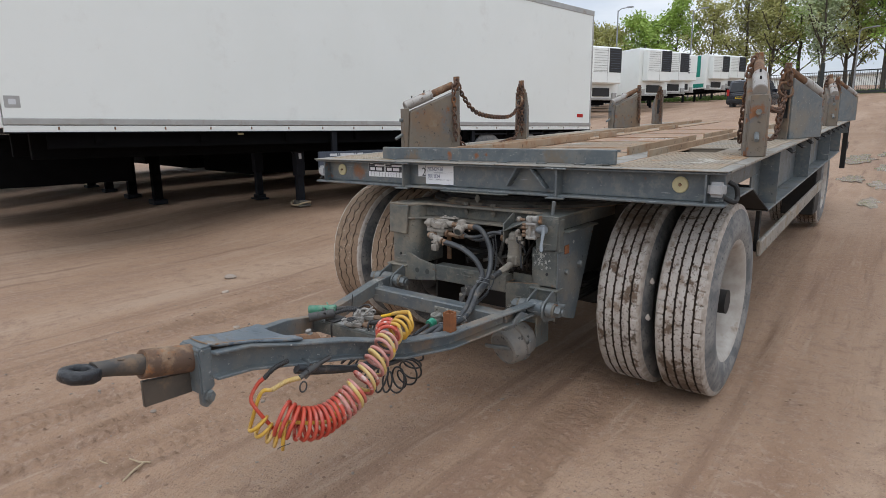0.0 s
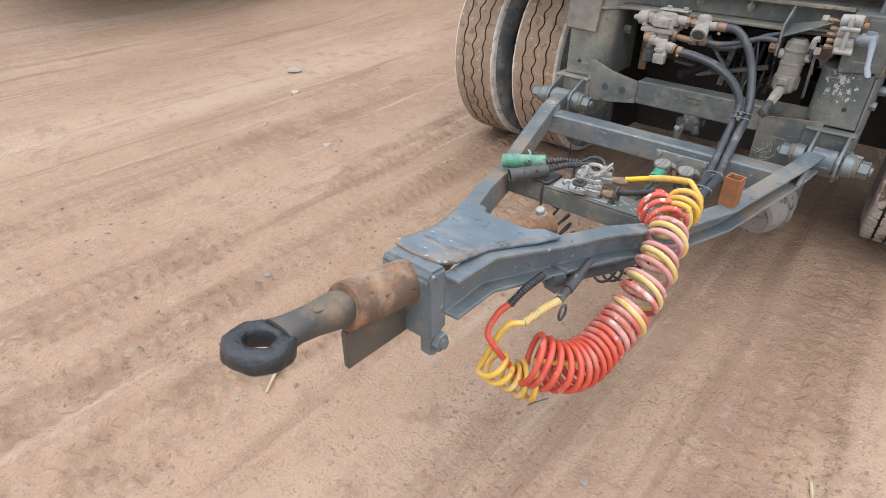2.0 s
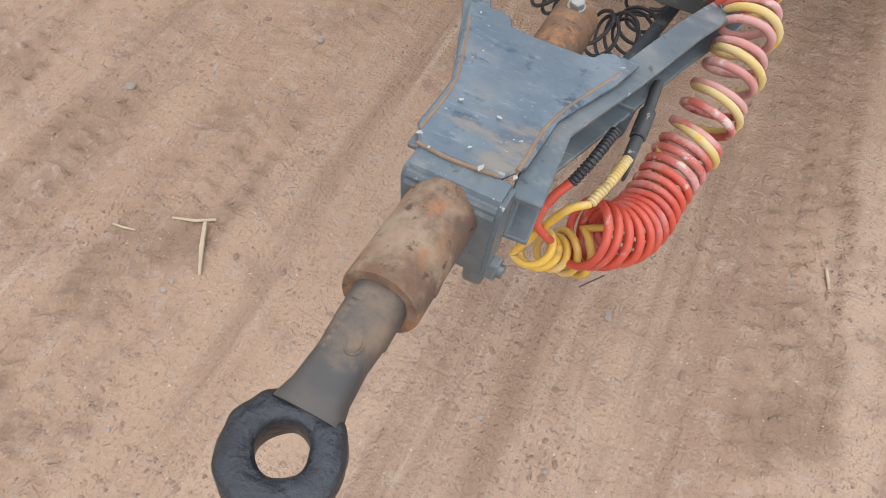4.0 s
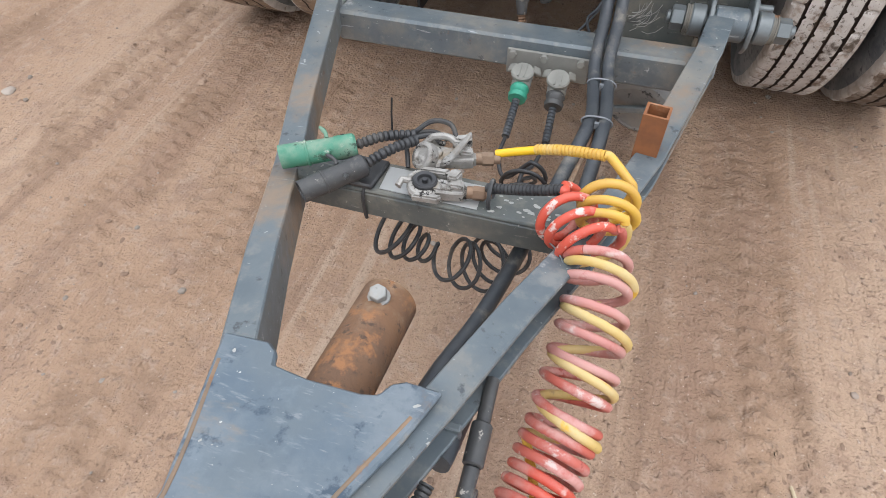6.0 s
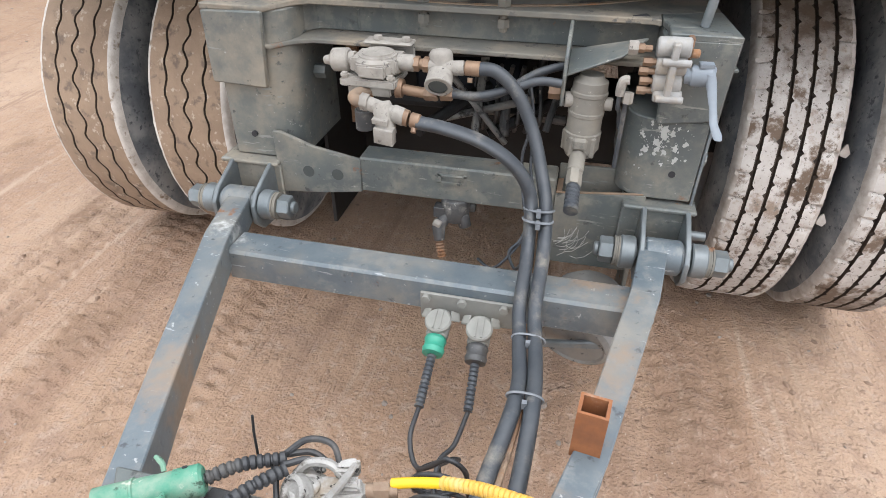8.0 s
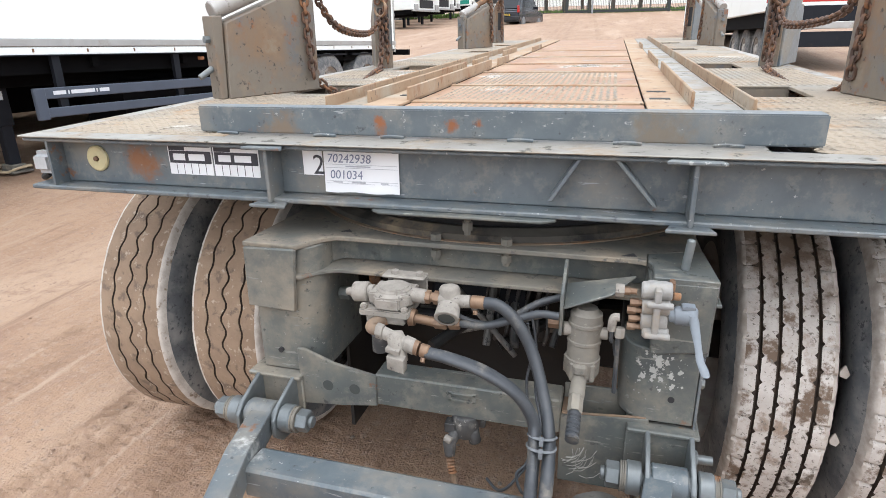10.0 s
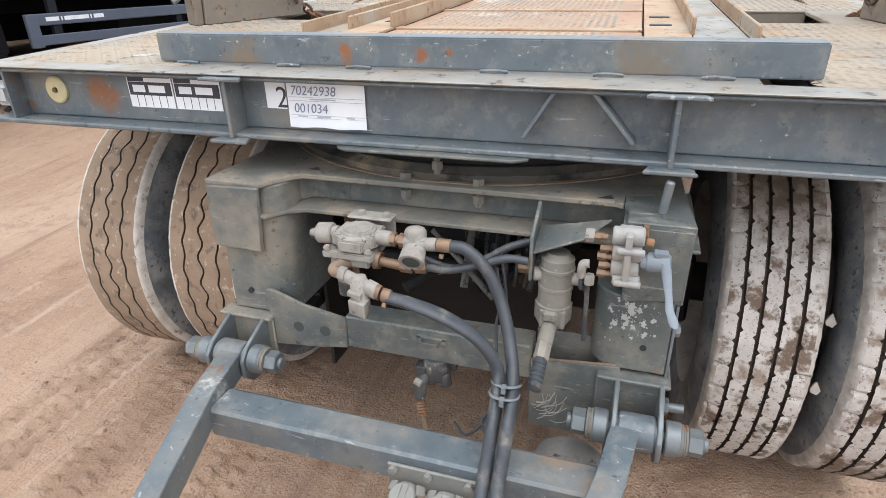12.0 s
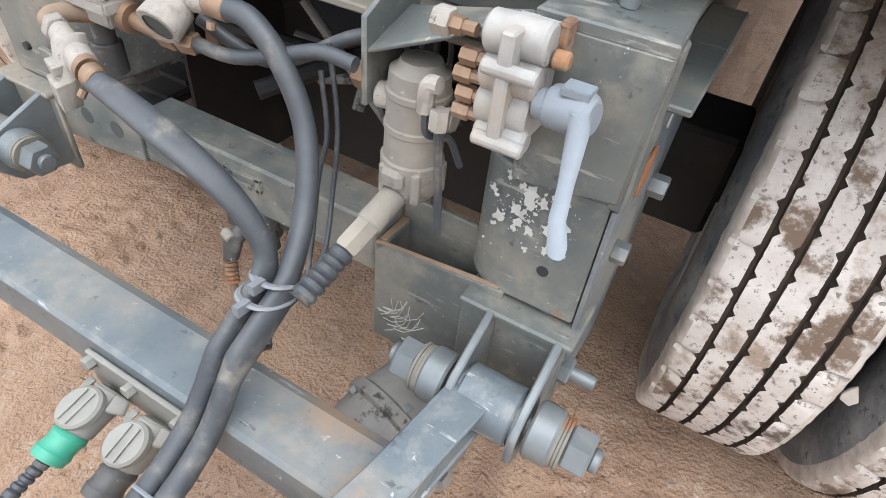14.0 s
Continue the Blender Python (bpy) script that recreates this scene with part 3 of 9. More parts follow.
    l.new(last, p.inputs["Normal"])
    return m


def axis_steps(lo, hi, step, grow, far):
    a = list(np.arange(lo, hi + 1e-6, step))
    s = step
    while a[-1] < far:
        s *= grow
        a.append(a[-1] + s)
    s = step
    while a[0] > -far:
        s *= grow
        a.insert(0, a[0] - s)
    return np.array(a)


gx, gy = axis_steps(-1.75, 1.25, 0.0125, 1.07, 900), axis_steps(-2.2, 0.75, 0.0125, 1.07, 900)


def rise(y):
    """The yard climbs gently away from the drawbar, and more beyond the flatbed."""
    t = min(max(0.0, y - 0.6), 120.0)
    return 0.035 * t * min(1.0, t / 1.5) + 0.030 * max(0.0, t - 5.4)


def bank(x, y):
    """A low bank on which the box trailers stand."""
    a, b = min(1.0, max(0.0, (-x - 3.0) / 2.0)), min(1.0, max(0.0, (y - 0.6) / 2.4))
    return 0.09 * a * a * (3 - 2 * a) * b * b * (3 - 2 * b)


def ground_z(x, y):
    z = 0.010 * noise.noise((x * 1.3, y * 1.3, 0)) + 0.006 * noise.noise((x * 5, y * 5, 3)) + 0.0035 * noise.noise((x * 16, y * 16, 7))
    z += 0.012 * max(0.0, noise.noise(((x + y * 0.05) * 3.6, y * 0.5, 11)))
    # old tyre prints, crossing the yard on a slant
    u, v = x + y * 0.05, y - x * 0.05
    for c, w, v0, v1 in ((-0.71, 0.14, -2.4, 0.6), (-1.05, 0.11, -3.0, 1.4), (-1.40, 0.13, -3.0, 2.0), (0.66, 0.11, -2.6, 0.2), (-2.1, 0.14, -4.0, 3.0)):
        e = abs(u - c)
        if e < w and v0 < v < v1:
            k = min(1.0, (w - e) / 0.02) * min(1.0, (v - v0) / 0.3, (v1 - v) / 0.3) * max(0.0, min(1.0, 0.75 + 1.1 * noise.noise((x * 1.6, y * 1.6, 21))))
            lug = max(0.0, min(1.0, 0.55 + 2.2 * math.sin((v + 0.45 * e) * 114))) * max(0.0, min(1.0, 0.85 + 2.0 * math.sin((u - c) * 62 + 1.0)))
            z += k * (0.015 * lug - 0.014)
    for c, w in ((-3.3, 0.35), (-4.1, 0.3), (-2.75, 0.18), (1.6, 0.25)):
        e = abs(u - c) / w
        if e < 1.6:
            z += 0.012 * (math.exp(-((e - 1.15) * 4) ** 2) - 0.9 * max(0.0, 1 - e * e)) * (0.7 + 0.5 * noise.noise((x, y, 31)))
    far = math.hypot(x, y)
    return z * min(1.0, 6.0 / max(far, 6.0)) + 0.051 + rise(y) + bank(x, y)


verts = [(float(x), float(y), ground_z(float(x), float(y))) for y in gy for x in gx]
nx = len(gx)
faces = [(j * nx + i, j * nx + i + 1, (j + 1) * nx + i + 1, (j + 1) * nx + i) for j in range(len(gy) - 1) for i in range(nx - 1)]
gm = bpy.data.meshes.new("ground")
gm.from_pydata(verts, [], faces)
gm.materials.append(soil())
gm.shade_smooth()
ground = tagged(new("ground", gm), "bare brown packed soil yard with tyre tracks", "ground", kind="structure")

# ---- trailer body ----
DZ = 1.172
trailer = thing("flatbed_trailer", (0, 2.7, 0), "grey steel flatbed trailer with a rusty, dusty tread plate deck", "trailer")


def boxes(rows, w=0.003):
    bm = B()
    for r in rows:
        box(bm, *r)
    return bev(bm, w) if w else bm


front_beam = part("front_beam", boxes([(-1.23, 1.23, 0.050, 0.060, 1.040, 1.154)]), M_PAINT, trailer, "grey painted channel beam, scratched")
part("lower_flange", boxes([(-1.245, 1.245, -0.004, 0.10, 1.028, 1.0395)]), M_PAINT, front_beam)
part("upper_flange", boxes([(-1.245, 1.245, 0.0, 0.10, 1.1545, 1.1645)]), M_PAINT, front_beam)
bm = B()
prism(bm, [(-0.215, -0.004, 1.021), (-0.19, -0.024, 1.021), (0.19, -0.024, 1.021), (0.22, -0.004, 1.021), (0.22, 0.05, 1.021), (-0.215, 0.05, 1.021)], (0, 0, 0.007))
part("ring_flange", bev(bm, 0.002), M_BOGIE, front_beam, "dusty flange bolted to the turntable")
part("deck_edge", boxes([(-1.25, 1.25, -0.010, 0.06, 1.166, DZ - 0.001)]), M_DECKEDGE, trailer, "bare pale steel deck edge")
for x in (-0.48, 0.494):
    bm = B()
    box(bm, x - 0.005, x + 0.005, -0.018, 0.05, 1.030, 1.157)
    prism(bm, [(x - 0.060, -0.026, 1.1565), (x + 0.055, -0.030, 1.1565), (x + 0.03, 0.03, 1.1565), (x - 0.035, 0.03, 1.1565)], (0, 0, 0.0075))
    prism(bm, [(x - 0.050, -0.034, 1.022), (x + 0.050, -0.034, 1.022), (x + 0.03, 0.03, 1.022), (x - 0.03, 0.03, 1.022)], (0, 0, 0.008))
    part("stiffener", bev(bm, 0.002), M_PAINT, front_beam)
for x0, x1 in ((0.258, 0.198), (0.345, 0.428)):
    bm = B()
    d = 0.009 if x1 > x0 else -0.009
    prism(bm, [(x0, 0.004, 1.156), (x0 - d * 1.2, 0.004, 1.156), (x1 - d * 1.2, 0.004, 1.064), (x1, 0.004, 1.064)], (0, 0.048, 0))
    part("brace", bev(bm, 0.0015), M_PAINT, front_beam)
for x in (-1.016, 1.052):
    bm = B()
    lathe(bm, [(0, 0), (0, 0.034), (0.006, 0.034), (0.009, 0.030), (0.009, 0.008), (0.004, 0.007), (0.004, 0)], (x - (0.03 if x < 0 else 0), 0.050, 1.106), (x - (0.03 if x < 0 else 0), 0.0, 1.106), 32)
    part("reflector", bm, M_REFL, front_beam, "round cream reflector with a centre screw")
    bm = B()
    cyl(bm, (x - (0.03 if x < 0 else 0), 0.047, 1.106), (x - (0.03 if x < 0 else 0), 0.036, 1.106), 0.006, n=10)
    part("screw", bm, M_RUST, front_beam)
for s in (-1, 1):
    bm = B()
    box(bm, s * 1.205 - 0.035, s * 1.205 + 0.035, 0.004, 0.05, 1.066, 1.126)
    part("marker_lamp", bev(bm, 0.014, 3), M_LAMP, front_beam, "square frosted white marker lamp")
    part("end_plate", boxes([(s * 1.165 - 0.004, s * 1.165 + 0.004, 0.0, 0.05, 1.04, 1.156)], 0.001), M_PAINT, front_beam)
    bm = B()
    tube(bm, smooth_path([(s * 1.23, 0.05, 1.06), (s * 1.265, 0.06, 1.045), (s * 1.27, 0.10, 1.06), (s * 1.262, 0.10, 1.10), (s * 1.235, 0.09, 1.12)]), 0.010, 8)
    part("tie_hook", bm, M_DARK, trailer)

# stop plate on the deck
bm = B()
box(bm, -0.735, 0.745, 0.095, 0.107, DZ + 0.003, DZ + 0.066)
box(bm, -0.735, 0.745, 0.107, 0.152, DZ + 0.056, DZ + 0.066)
part("stop_plate", bev(bm, 0.003, 2), M_PAINT, trailer, "scratched grey steel angle with small rust spots")
for k in range(6):
    x = -0.68 + k * 0.25 + 0.04 * math.sin(k * 2.3)
    bm = B()
    tube(bm, smooth_path([(x, 0.092, DZ + 0.002), (x + 0.025, 0.091, DZ + 0.004), (x + 0.06, 0.093, DZ + 0.002)], 4), 0.004, 6)
    part("weld_bead", bm, M_PAINT, trailer)

# deck
part("front_sheet", boxes([(-0.643, 0.643, 0.0605, 0.178, DZ - 0.012, DZ - 0.0015)], 0.002), M_DECKEDGE, trailer)
POCKETS = ((0.98, 1.33), (2.20, 2.57), (4.10, 4.40), (5.40, 5.70))
RAIL = {-1: -0.622, 1: 0.716}
DL = 7.2
for s in (-1, 1):
    y = 0.06
    for a, b in (*POCKETS, (DL, DL)):
        x0, x1 = sorted((RAIL[s] + s * 0.023, s * 1.19))
        part("tread_plate", boxes([(x0, x1, y, a, DZ - 0.012, DZ)], 0.002), M_DECK, trailer)
        if b > a:
            x0, x1 = sorted((s * 0.97, s * 1.19))
            part("tread_plate", boxes([(x0, x1, a, b, DZ - 0.012, DZ)], 0.002), M_DECK, trailer)
            x0, x1 = sorted((RAIL[s] + s * 0.018, s * 0.975))
            bm = B()
            for r in ((x0, x1, a, b, DZ - 0.075, DZ - 0.070), (x0, x1, b, b + 0.006, DZ - 0.075, DZ - 0.004), (x0, x1, a - 0.006, a, DZ - 0.075, DZ - 0.013)):
                box(bm, *r)
            part("pocket", bev(bm, 0.001), M_STAKE, trailer, "sunken steel stake pocket")
        y = b
    x0, x1 = sorted((s * 1.192, s * 1.25))
    part("deck_edge", boxes([(x0, x1, 0.06, DL, DZ - 0.014, DZ - 0.001)]), M_DECKEDGE, trailer)
    part("deck_rail", boxes([(RAIL[s] - 0.004, RAIL[s] + 0.004, 0.62, 7.0, DZ - 0.01, DZ + 0.034), (min(RAIL[s] - s * 0.006, RAIL[s] + s * 0.023), max(RAIL[s] - s * 0.006, RAIL[s] + s * 0.023), 0.18, DL, DZ - 0.012, DZ - 0.003)]), M_RAIL, trailer, "dusty brown angle rail")
part("side_plate", boxes([(0.562, 0.702, 0.18, DL, DZ - 0.012, DZ - 0.004)], 0.002), M_DECKEDGE, trailer)
part("side_plate", boxes([(-0.608, -0.52, 0.18, DL, DZ - 0.012, DZ - 0.004)], 0.002), M_DECK, trailer)
part("flat_bar", boxes([(0.429, 0.558, 0.18, DL, DZ - 0.012, DZ - 0.002)], 0.002), M_RAIL, trailer, "orange dusty flat steel bar")
part("flat_bar", boxes([(-0.516, -0.389, 0.18, DL, DZ - 0.012, DZ - 0.002)], 0.002), M_RAIL, trailer)
for y0, y1, m in ((0.18, 0.83, M_CENTRE), (0.89, 1.41, M_CENTRE), (1.45, 2.12, M_CENTRE), (2.16, 2.75, M_CENTRE), (2.79, 3.5, M_CENTRE), (3.54, 4.4, M_CENTRE), (4.44, DL, M_CENTRE)):
    part("centre_plate", boxes([(-0.386, 0.425, y0, y1, DZ - 0.022, DZ - 0.012)], 0.002), m, trailer)
for y0, y1 in ((0.832, 0.888), (1.412, 1.448), (2.122, 2.158), (2.752, 2.788), (3.502, 3.538), (4.402, 4.438)):
    part("cross_strip", boxes([(-0.386, 0.425, y0, y1, DZ - 0.022, DZ - 0.006)], 0.002), M_RAIL, trailer)
for x, y0, y1, h in ((-0.524, 0.76, 2.30, 0.036), (-0.520, 2.46, 2.94, 0.034), (-0.53, 3.6, 4.3, 0.034), (-0.394, 0.82, 2.40, 0.042), (-0.388, 2.6, 3.0, 0.036), (-0.388, 4.3, 5.0, 0.03),
                     (0.562, 0.735, 2.14, 0.042), (0.556, 2.40, 3.40, 0.036), (0.55, 4.4, 5.0, 0.036)):
    part("guide_bar", boxes([(x - 0.005, x + 0.005, y0, y1, DZ - 0.01, DZ + h)]), M_RAIL, trailer, "rusty brown guide bar")
for x0, x1, y in ((0.445, 0.512, 0.905), (0.445, 0.512, 1.12), (-0.47, -0.42, 0.95), (-0.47, -0.42, 1.22)):
    part("slot", boxes([(x0, x1, y, y + 0.035, DZ - 0.003, DZ - 0.0005)], 0), M_DARK, trailer)

# raised lozenges of the tread plate near the front
bm = B()
for x0, x1, y0, y1, z in ((0.755, 1.18, 0.20, 0.97, DZ), (-1.18, -0.66, 0.08, 0.95, DZ), (0.72, 1.18, 0.07, 0.19, DZ), (0.755, 1.18, 1.35, 2.18, DZ), (-1.18, -0.66, 1.35, 2.18, DZ), (0.755, 1.18, 2.6, 3.2, DZ), (-1.18, -0.66, 2.6, 3.2, DZ), (-0.33, 0.35, 0.24, 0.82, DZ - 0.012), (-0.33, 0.35, 0.90, 1.40, DZ - 0.012), (-0.33, 0.35, 1.46, 2.1, DZ - 0.012)):
    k = 0
    yy = y0
    while yy < y1:
        xx = x0 + 0.012
        while xx < x1:
            a = radians(45 if k % 2 else -45)
            c, s2 = math.cos(a), math.sin(a)
            v = [bm.verts.new((xx + u * c - w * s2, yy + u * s2 + w * c, z + h)) for u, w, h in ((-0.015, 0, 0), (0, -0.005, 0), (0.015, 0, 0), (0, 0.005, 0), (0, 0, 0.0032))]
            for i in range(4):
                bm.faces.new((v[i], v[(i + 1) % 4], v[4]))
            xx += 0.026
            k += 1
        yy += 0.026
        k += 1
tagged(part("tread_pattern", bm, M_DECK, trailer, smooth=0), kind="stuff")

# chassis under the deck; near-black M_DARK parts have the shade painted in
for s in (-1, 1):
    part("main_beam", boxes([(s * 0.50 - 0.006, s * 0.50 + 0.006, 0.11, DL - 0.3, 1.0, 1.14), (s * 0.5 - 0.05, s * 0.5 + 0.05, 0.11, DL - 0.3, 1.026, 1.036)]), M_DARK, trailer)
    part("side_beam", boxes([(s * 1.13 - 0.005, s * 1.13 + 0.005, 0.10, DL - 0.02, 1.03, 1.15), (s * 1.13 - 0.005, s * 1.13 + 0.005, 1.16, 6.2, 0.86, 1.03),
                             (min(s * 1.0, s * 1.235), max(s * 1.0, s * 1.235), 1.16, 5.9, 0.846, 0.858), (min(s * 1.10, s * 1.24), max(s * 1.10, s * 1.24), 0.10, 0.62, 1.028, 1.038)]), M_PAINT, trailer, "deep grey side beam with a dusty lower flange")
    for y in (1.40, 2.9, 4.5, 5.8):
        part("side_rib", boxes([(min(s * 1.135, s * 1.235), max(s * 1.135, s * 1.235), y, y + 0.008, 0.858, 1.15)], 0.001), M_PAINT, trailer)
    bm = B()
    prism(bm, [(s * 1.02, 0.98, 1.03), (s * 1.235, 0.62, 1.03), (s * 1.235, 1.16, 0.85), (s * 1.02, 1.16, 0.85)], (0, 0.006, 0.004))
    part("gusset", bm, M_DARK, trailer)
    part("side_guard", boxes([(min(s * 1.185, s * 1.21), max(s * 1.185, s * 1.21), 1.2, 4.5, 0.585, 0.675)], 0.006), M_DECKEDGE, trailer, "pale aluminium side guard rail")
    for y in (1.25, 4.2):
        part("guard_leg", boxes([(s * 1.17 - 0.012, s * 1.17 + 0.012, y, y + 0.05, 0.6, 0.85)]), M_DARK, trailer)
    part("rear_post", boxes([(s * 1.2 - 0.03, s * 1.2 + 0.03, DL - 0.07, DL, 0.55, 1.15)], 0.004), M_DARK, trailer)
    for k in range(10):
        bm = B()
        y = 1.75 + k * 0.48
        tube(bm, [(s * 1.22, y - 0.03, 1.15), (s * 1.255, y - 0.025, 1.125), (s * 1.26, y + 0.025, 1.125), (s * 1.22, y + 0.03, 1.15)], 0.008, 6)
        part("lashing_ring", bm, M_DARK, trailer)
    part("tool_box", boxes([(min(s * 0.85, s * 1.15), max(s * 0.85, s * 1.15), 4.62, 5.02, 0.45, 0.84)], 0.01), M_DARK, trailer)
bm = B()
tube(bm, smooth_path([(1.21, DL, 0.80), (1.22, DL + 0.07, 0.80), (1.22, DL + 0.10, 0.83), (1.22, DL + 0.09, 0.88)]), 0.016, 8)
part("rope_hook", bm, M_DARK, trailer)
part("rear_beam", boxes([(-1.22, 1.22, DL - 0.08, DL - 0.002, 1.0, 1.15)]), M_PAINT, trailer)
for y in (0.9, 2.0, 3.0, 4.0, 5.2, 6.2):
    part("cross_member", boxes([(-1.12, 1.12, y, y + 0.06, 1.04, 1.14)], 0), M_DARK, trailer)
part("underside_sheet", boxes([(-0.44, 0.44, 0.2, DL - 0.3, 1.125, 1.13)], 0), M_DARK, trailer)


# ---- stakes on the deck ----
def stake(x0, y0, x1, y1, flip):
    """Low outer end at (x0, y0), tall inner end at (x1, y1)."""
    st = thing("deck_stake", ((x0 + x1) / 2, (y0 + y1) / 2, DZ), "rusty grey steel stake with a sloping roller top", "stake", "stakes on the deck")
    a, b = Vector((x0, y0, DZ)), Vector((x1, y1, DZ))
    d = (b - a).normalized()
    w = Vector((-d.y, d.x, 0)) * 0.052
    up = Vector((0, 0, 1))
    L = (b - a).length
    bm = B()
    prism(bm, [a + d * 0.03 - w, b - w, b - w + up * 0.405, a + d * 0.05 - w + up * 0.265], w * 2)
    body = part("body", bev(bm, 0.004), M_PAINT if flip and x0 > 0 else M_STAKE, st, "grey paint with rust streaks")
    bm = B()
    prism(bm, [a - w * 0.75, a - w * 0.75 + d * 0.03, a - w * 0.75 + d * 0.045 + up * 0.29, a - w * 0.75 + d * 0.0 + up * 0.29], w * 1.5)
    part("end_channel", bev(bm, 0.004), M_STAKE, st)
    p, q = a + up * 0.305 + d * 0.02, b + up * 0.447 - d * 0.03
    bm = B()
    cyl(bm, p, p.lerp(q, 0.55), 0.034, n=20, bevel=0.004)
    part("roller", bm, M_ROLLER, st, "worn roller rubbed to pale bare metal")
    bm = B()
    cyl(bm, p.lerp(q, 0.55), q, 0.026, n=18, bevel=0.004)
    part("roller_shaft", bm, M_RUST, st)
    for k in (0.15, 0.4):
        bm = B()
        c = p.lerp(q, k) + up * 0.034
        cyl(bm, c, c + up * 0.016, 0.005, n=8)
        part("grease_nipple", bm, M_DARK, st)
    bm = B()
    prism(bm, [b - w * 0.8 + d * 0.002, b - w * 0.8 + d * 0.012, b - w * 0.8 + d * 0.012 + up * 0.43, b - w * 0.8 + d * 0.002 + up * 0.43], w * 1.6)
    part("end_plate", bev(bm, 0.003), M_STAKE, st)
    bm = B()
    c = b + d * 0.004 + up * 0.43
    lathe(bm, [(0, 0), (0, 0.03), (0.02, 0.03), (0.02, 0)], c - d * 0.01, c + d * 0.02, 16)
    box(bm, c.x - 0.02, c.x + 0.02, c.y - 0.015, c.y + 0.015, c.z + 0.0, c.z + 0.075)
    part("lug", bev(bm, 0.003), M_RUST, st)
    bm = B()
    h = a - d * 0.002 + up * 0.11
    cyl(bm, h, h - d * 0.055 - up * 0.03, 0.011, n=10, bevel=0.002)
    part("pin", bm, M_BOLT, st, "bare steel pin")
    bm = B()
    h = a + up * 0.21
    cyl(bm, h, h - d * 0.02, 0.014, n=6)
    part("pin", bm, M_BOLT, st, "bare steel pin")
    if flip:
        bm = B()
        m = b + d * 0.014
        prism(bm, [m - w * 0.62 + up * 0.14, m + w * 0.62 + up * 0.14, m + w * 0.62 + up * 0.33, m - w * 0.62 + up * 0.33], d * 0.002)
        part("square_hole", bm, M_GRILLE, st)
    return st


# outer foot and inner end of each stake, in pairs that a chain joins
PAIRS = []
for y in (0.784, 4.784):
    PAIRS.append((-1, (-1.170, y, -0.955, y + 0.385), (-1.22, y + 1.896, -1.047, y + 1.536)))
    PAIRS.append((1, (1.215, y - 0.07, 1.125, y + 0.336), (1.28, y + 1.896, 1.107, y + 1.536)))
for s, first, second in PAIRS:
    stake(*first, False)
    stake(*second, True)


def chain(pts, r=0.0065, ln=0.042, label="rusty brown steel chain"):
    """Alternating oval links along a path."""
    path = smooth_path(pts, 24)
    seg = [0.0]
    for a, b in zip(path, path[1:]):
        seg.append(seg[-1] + (b - a).length)
    n_links = int(seg[-1] / (ln * 0.72))
    bm = B()
    for i in range(n_links):
        s = i * ln * 0.72
        j = max(k for k in range(len(seg)) if seg[k] <= s)
        j = min(j, len(path) - 2)
        t = (path[j + 1] - path[j]).normalized()
        c = path[j].lerp(path[j + 1], (s - seg[j]) / max(seg[j + 1] - seg[j], 1e-6))
        side = t.cross(Vector((0.3, 0.2, 1))).normalized()
        if i % 2:
            side = t.cross(side).normalized()
        pts2 = []
        hw = ln * 0.32
        for k in range(12):
            a = k * math.tau / 12
            pts2.append(c + t * (math.cos(a) * hw * 0.9 + (0.5 * ln - hw) * (1 if math.cos(a) > 0 else -1)) + side * math.sin(a) * hw)
        tube(bm, pts2, r, 6, closed=True)
    return solo("chain", bm, M_CHAIN, label, "chain", "chains on the stakes", smooth=60)


def ring(c, d, big=0.042, r=0.0085):
    bm = B()
    d = Vector(d).normalized()
    a = d.orthogonal().normalized()
    b = d.cross(a)
    tube(bm, [Vector(c) + (math.cos(k * math.tau / 20) * a + 1.25 * math.sin(k * math.tau / 20) * b) * big for k in range(20)], r, 8, closed=True)
    return solo("chain_ring", bm, M_RUST, "large oval rusty steel ring on a chain", "ring", "rings on the stake chains", smooth=60)


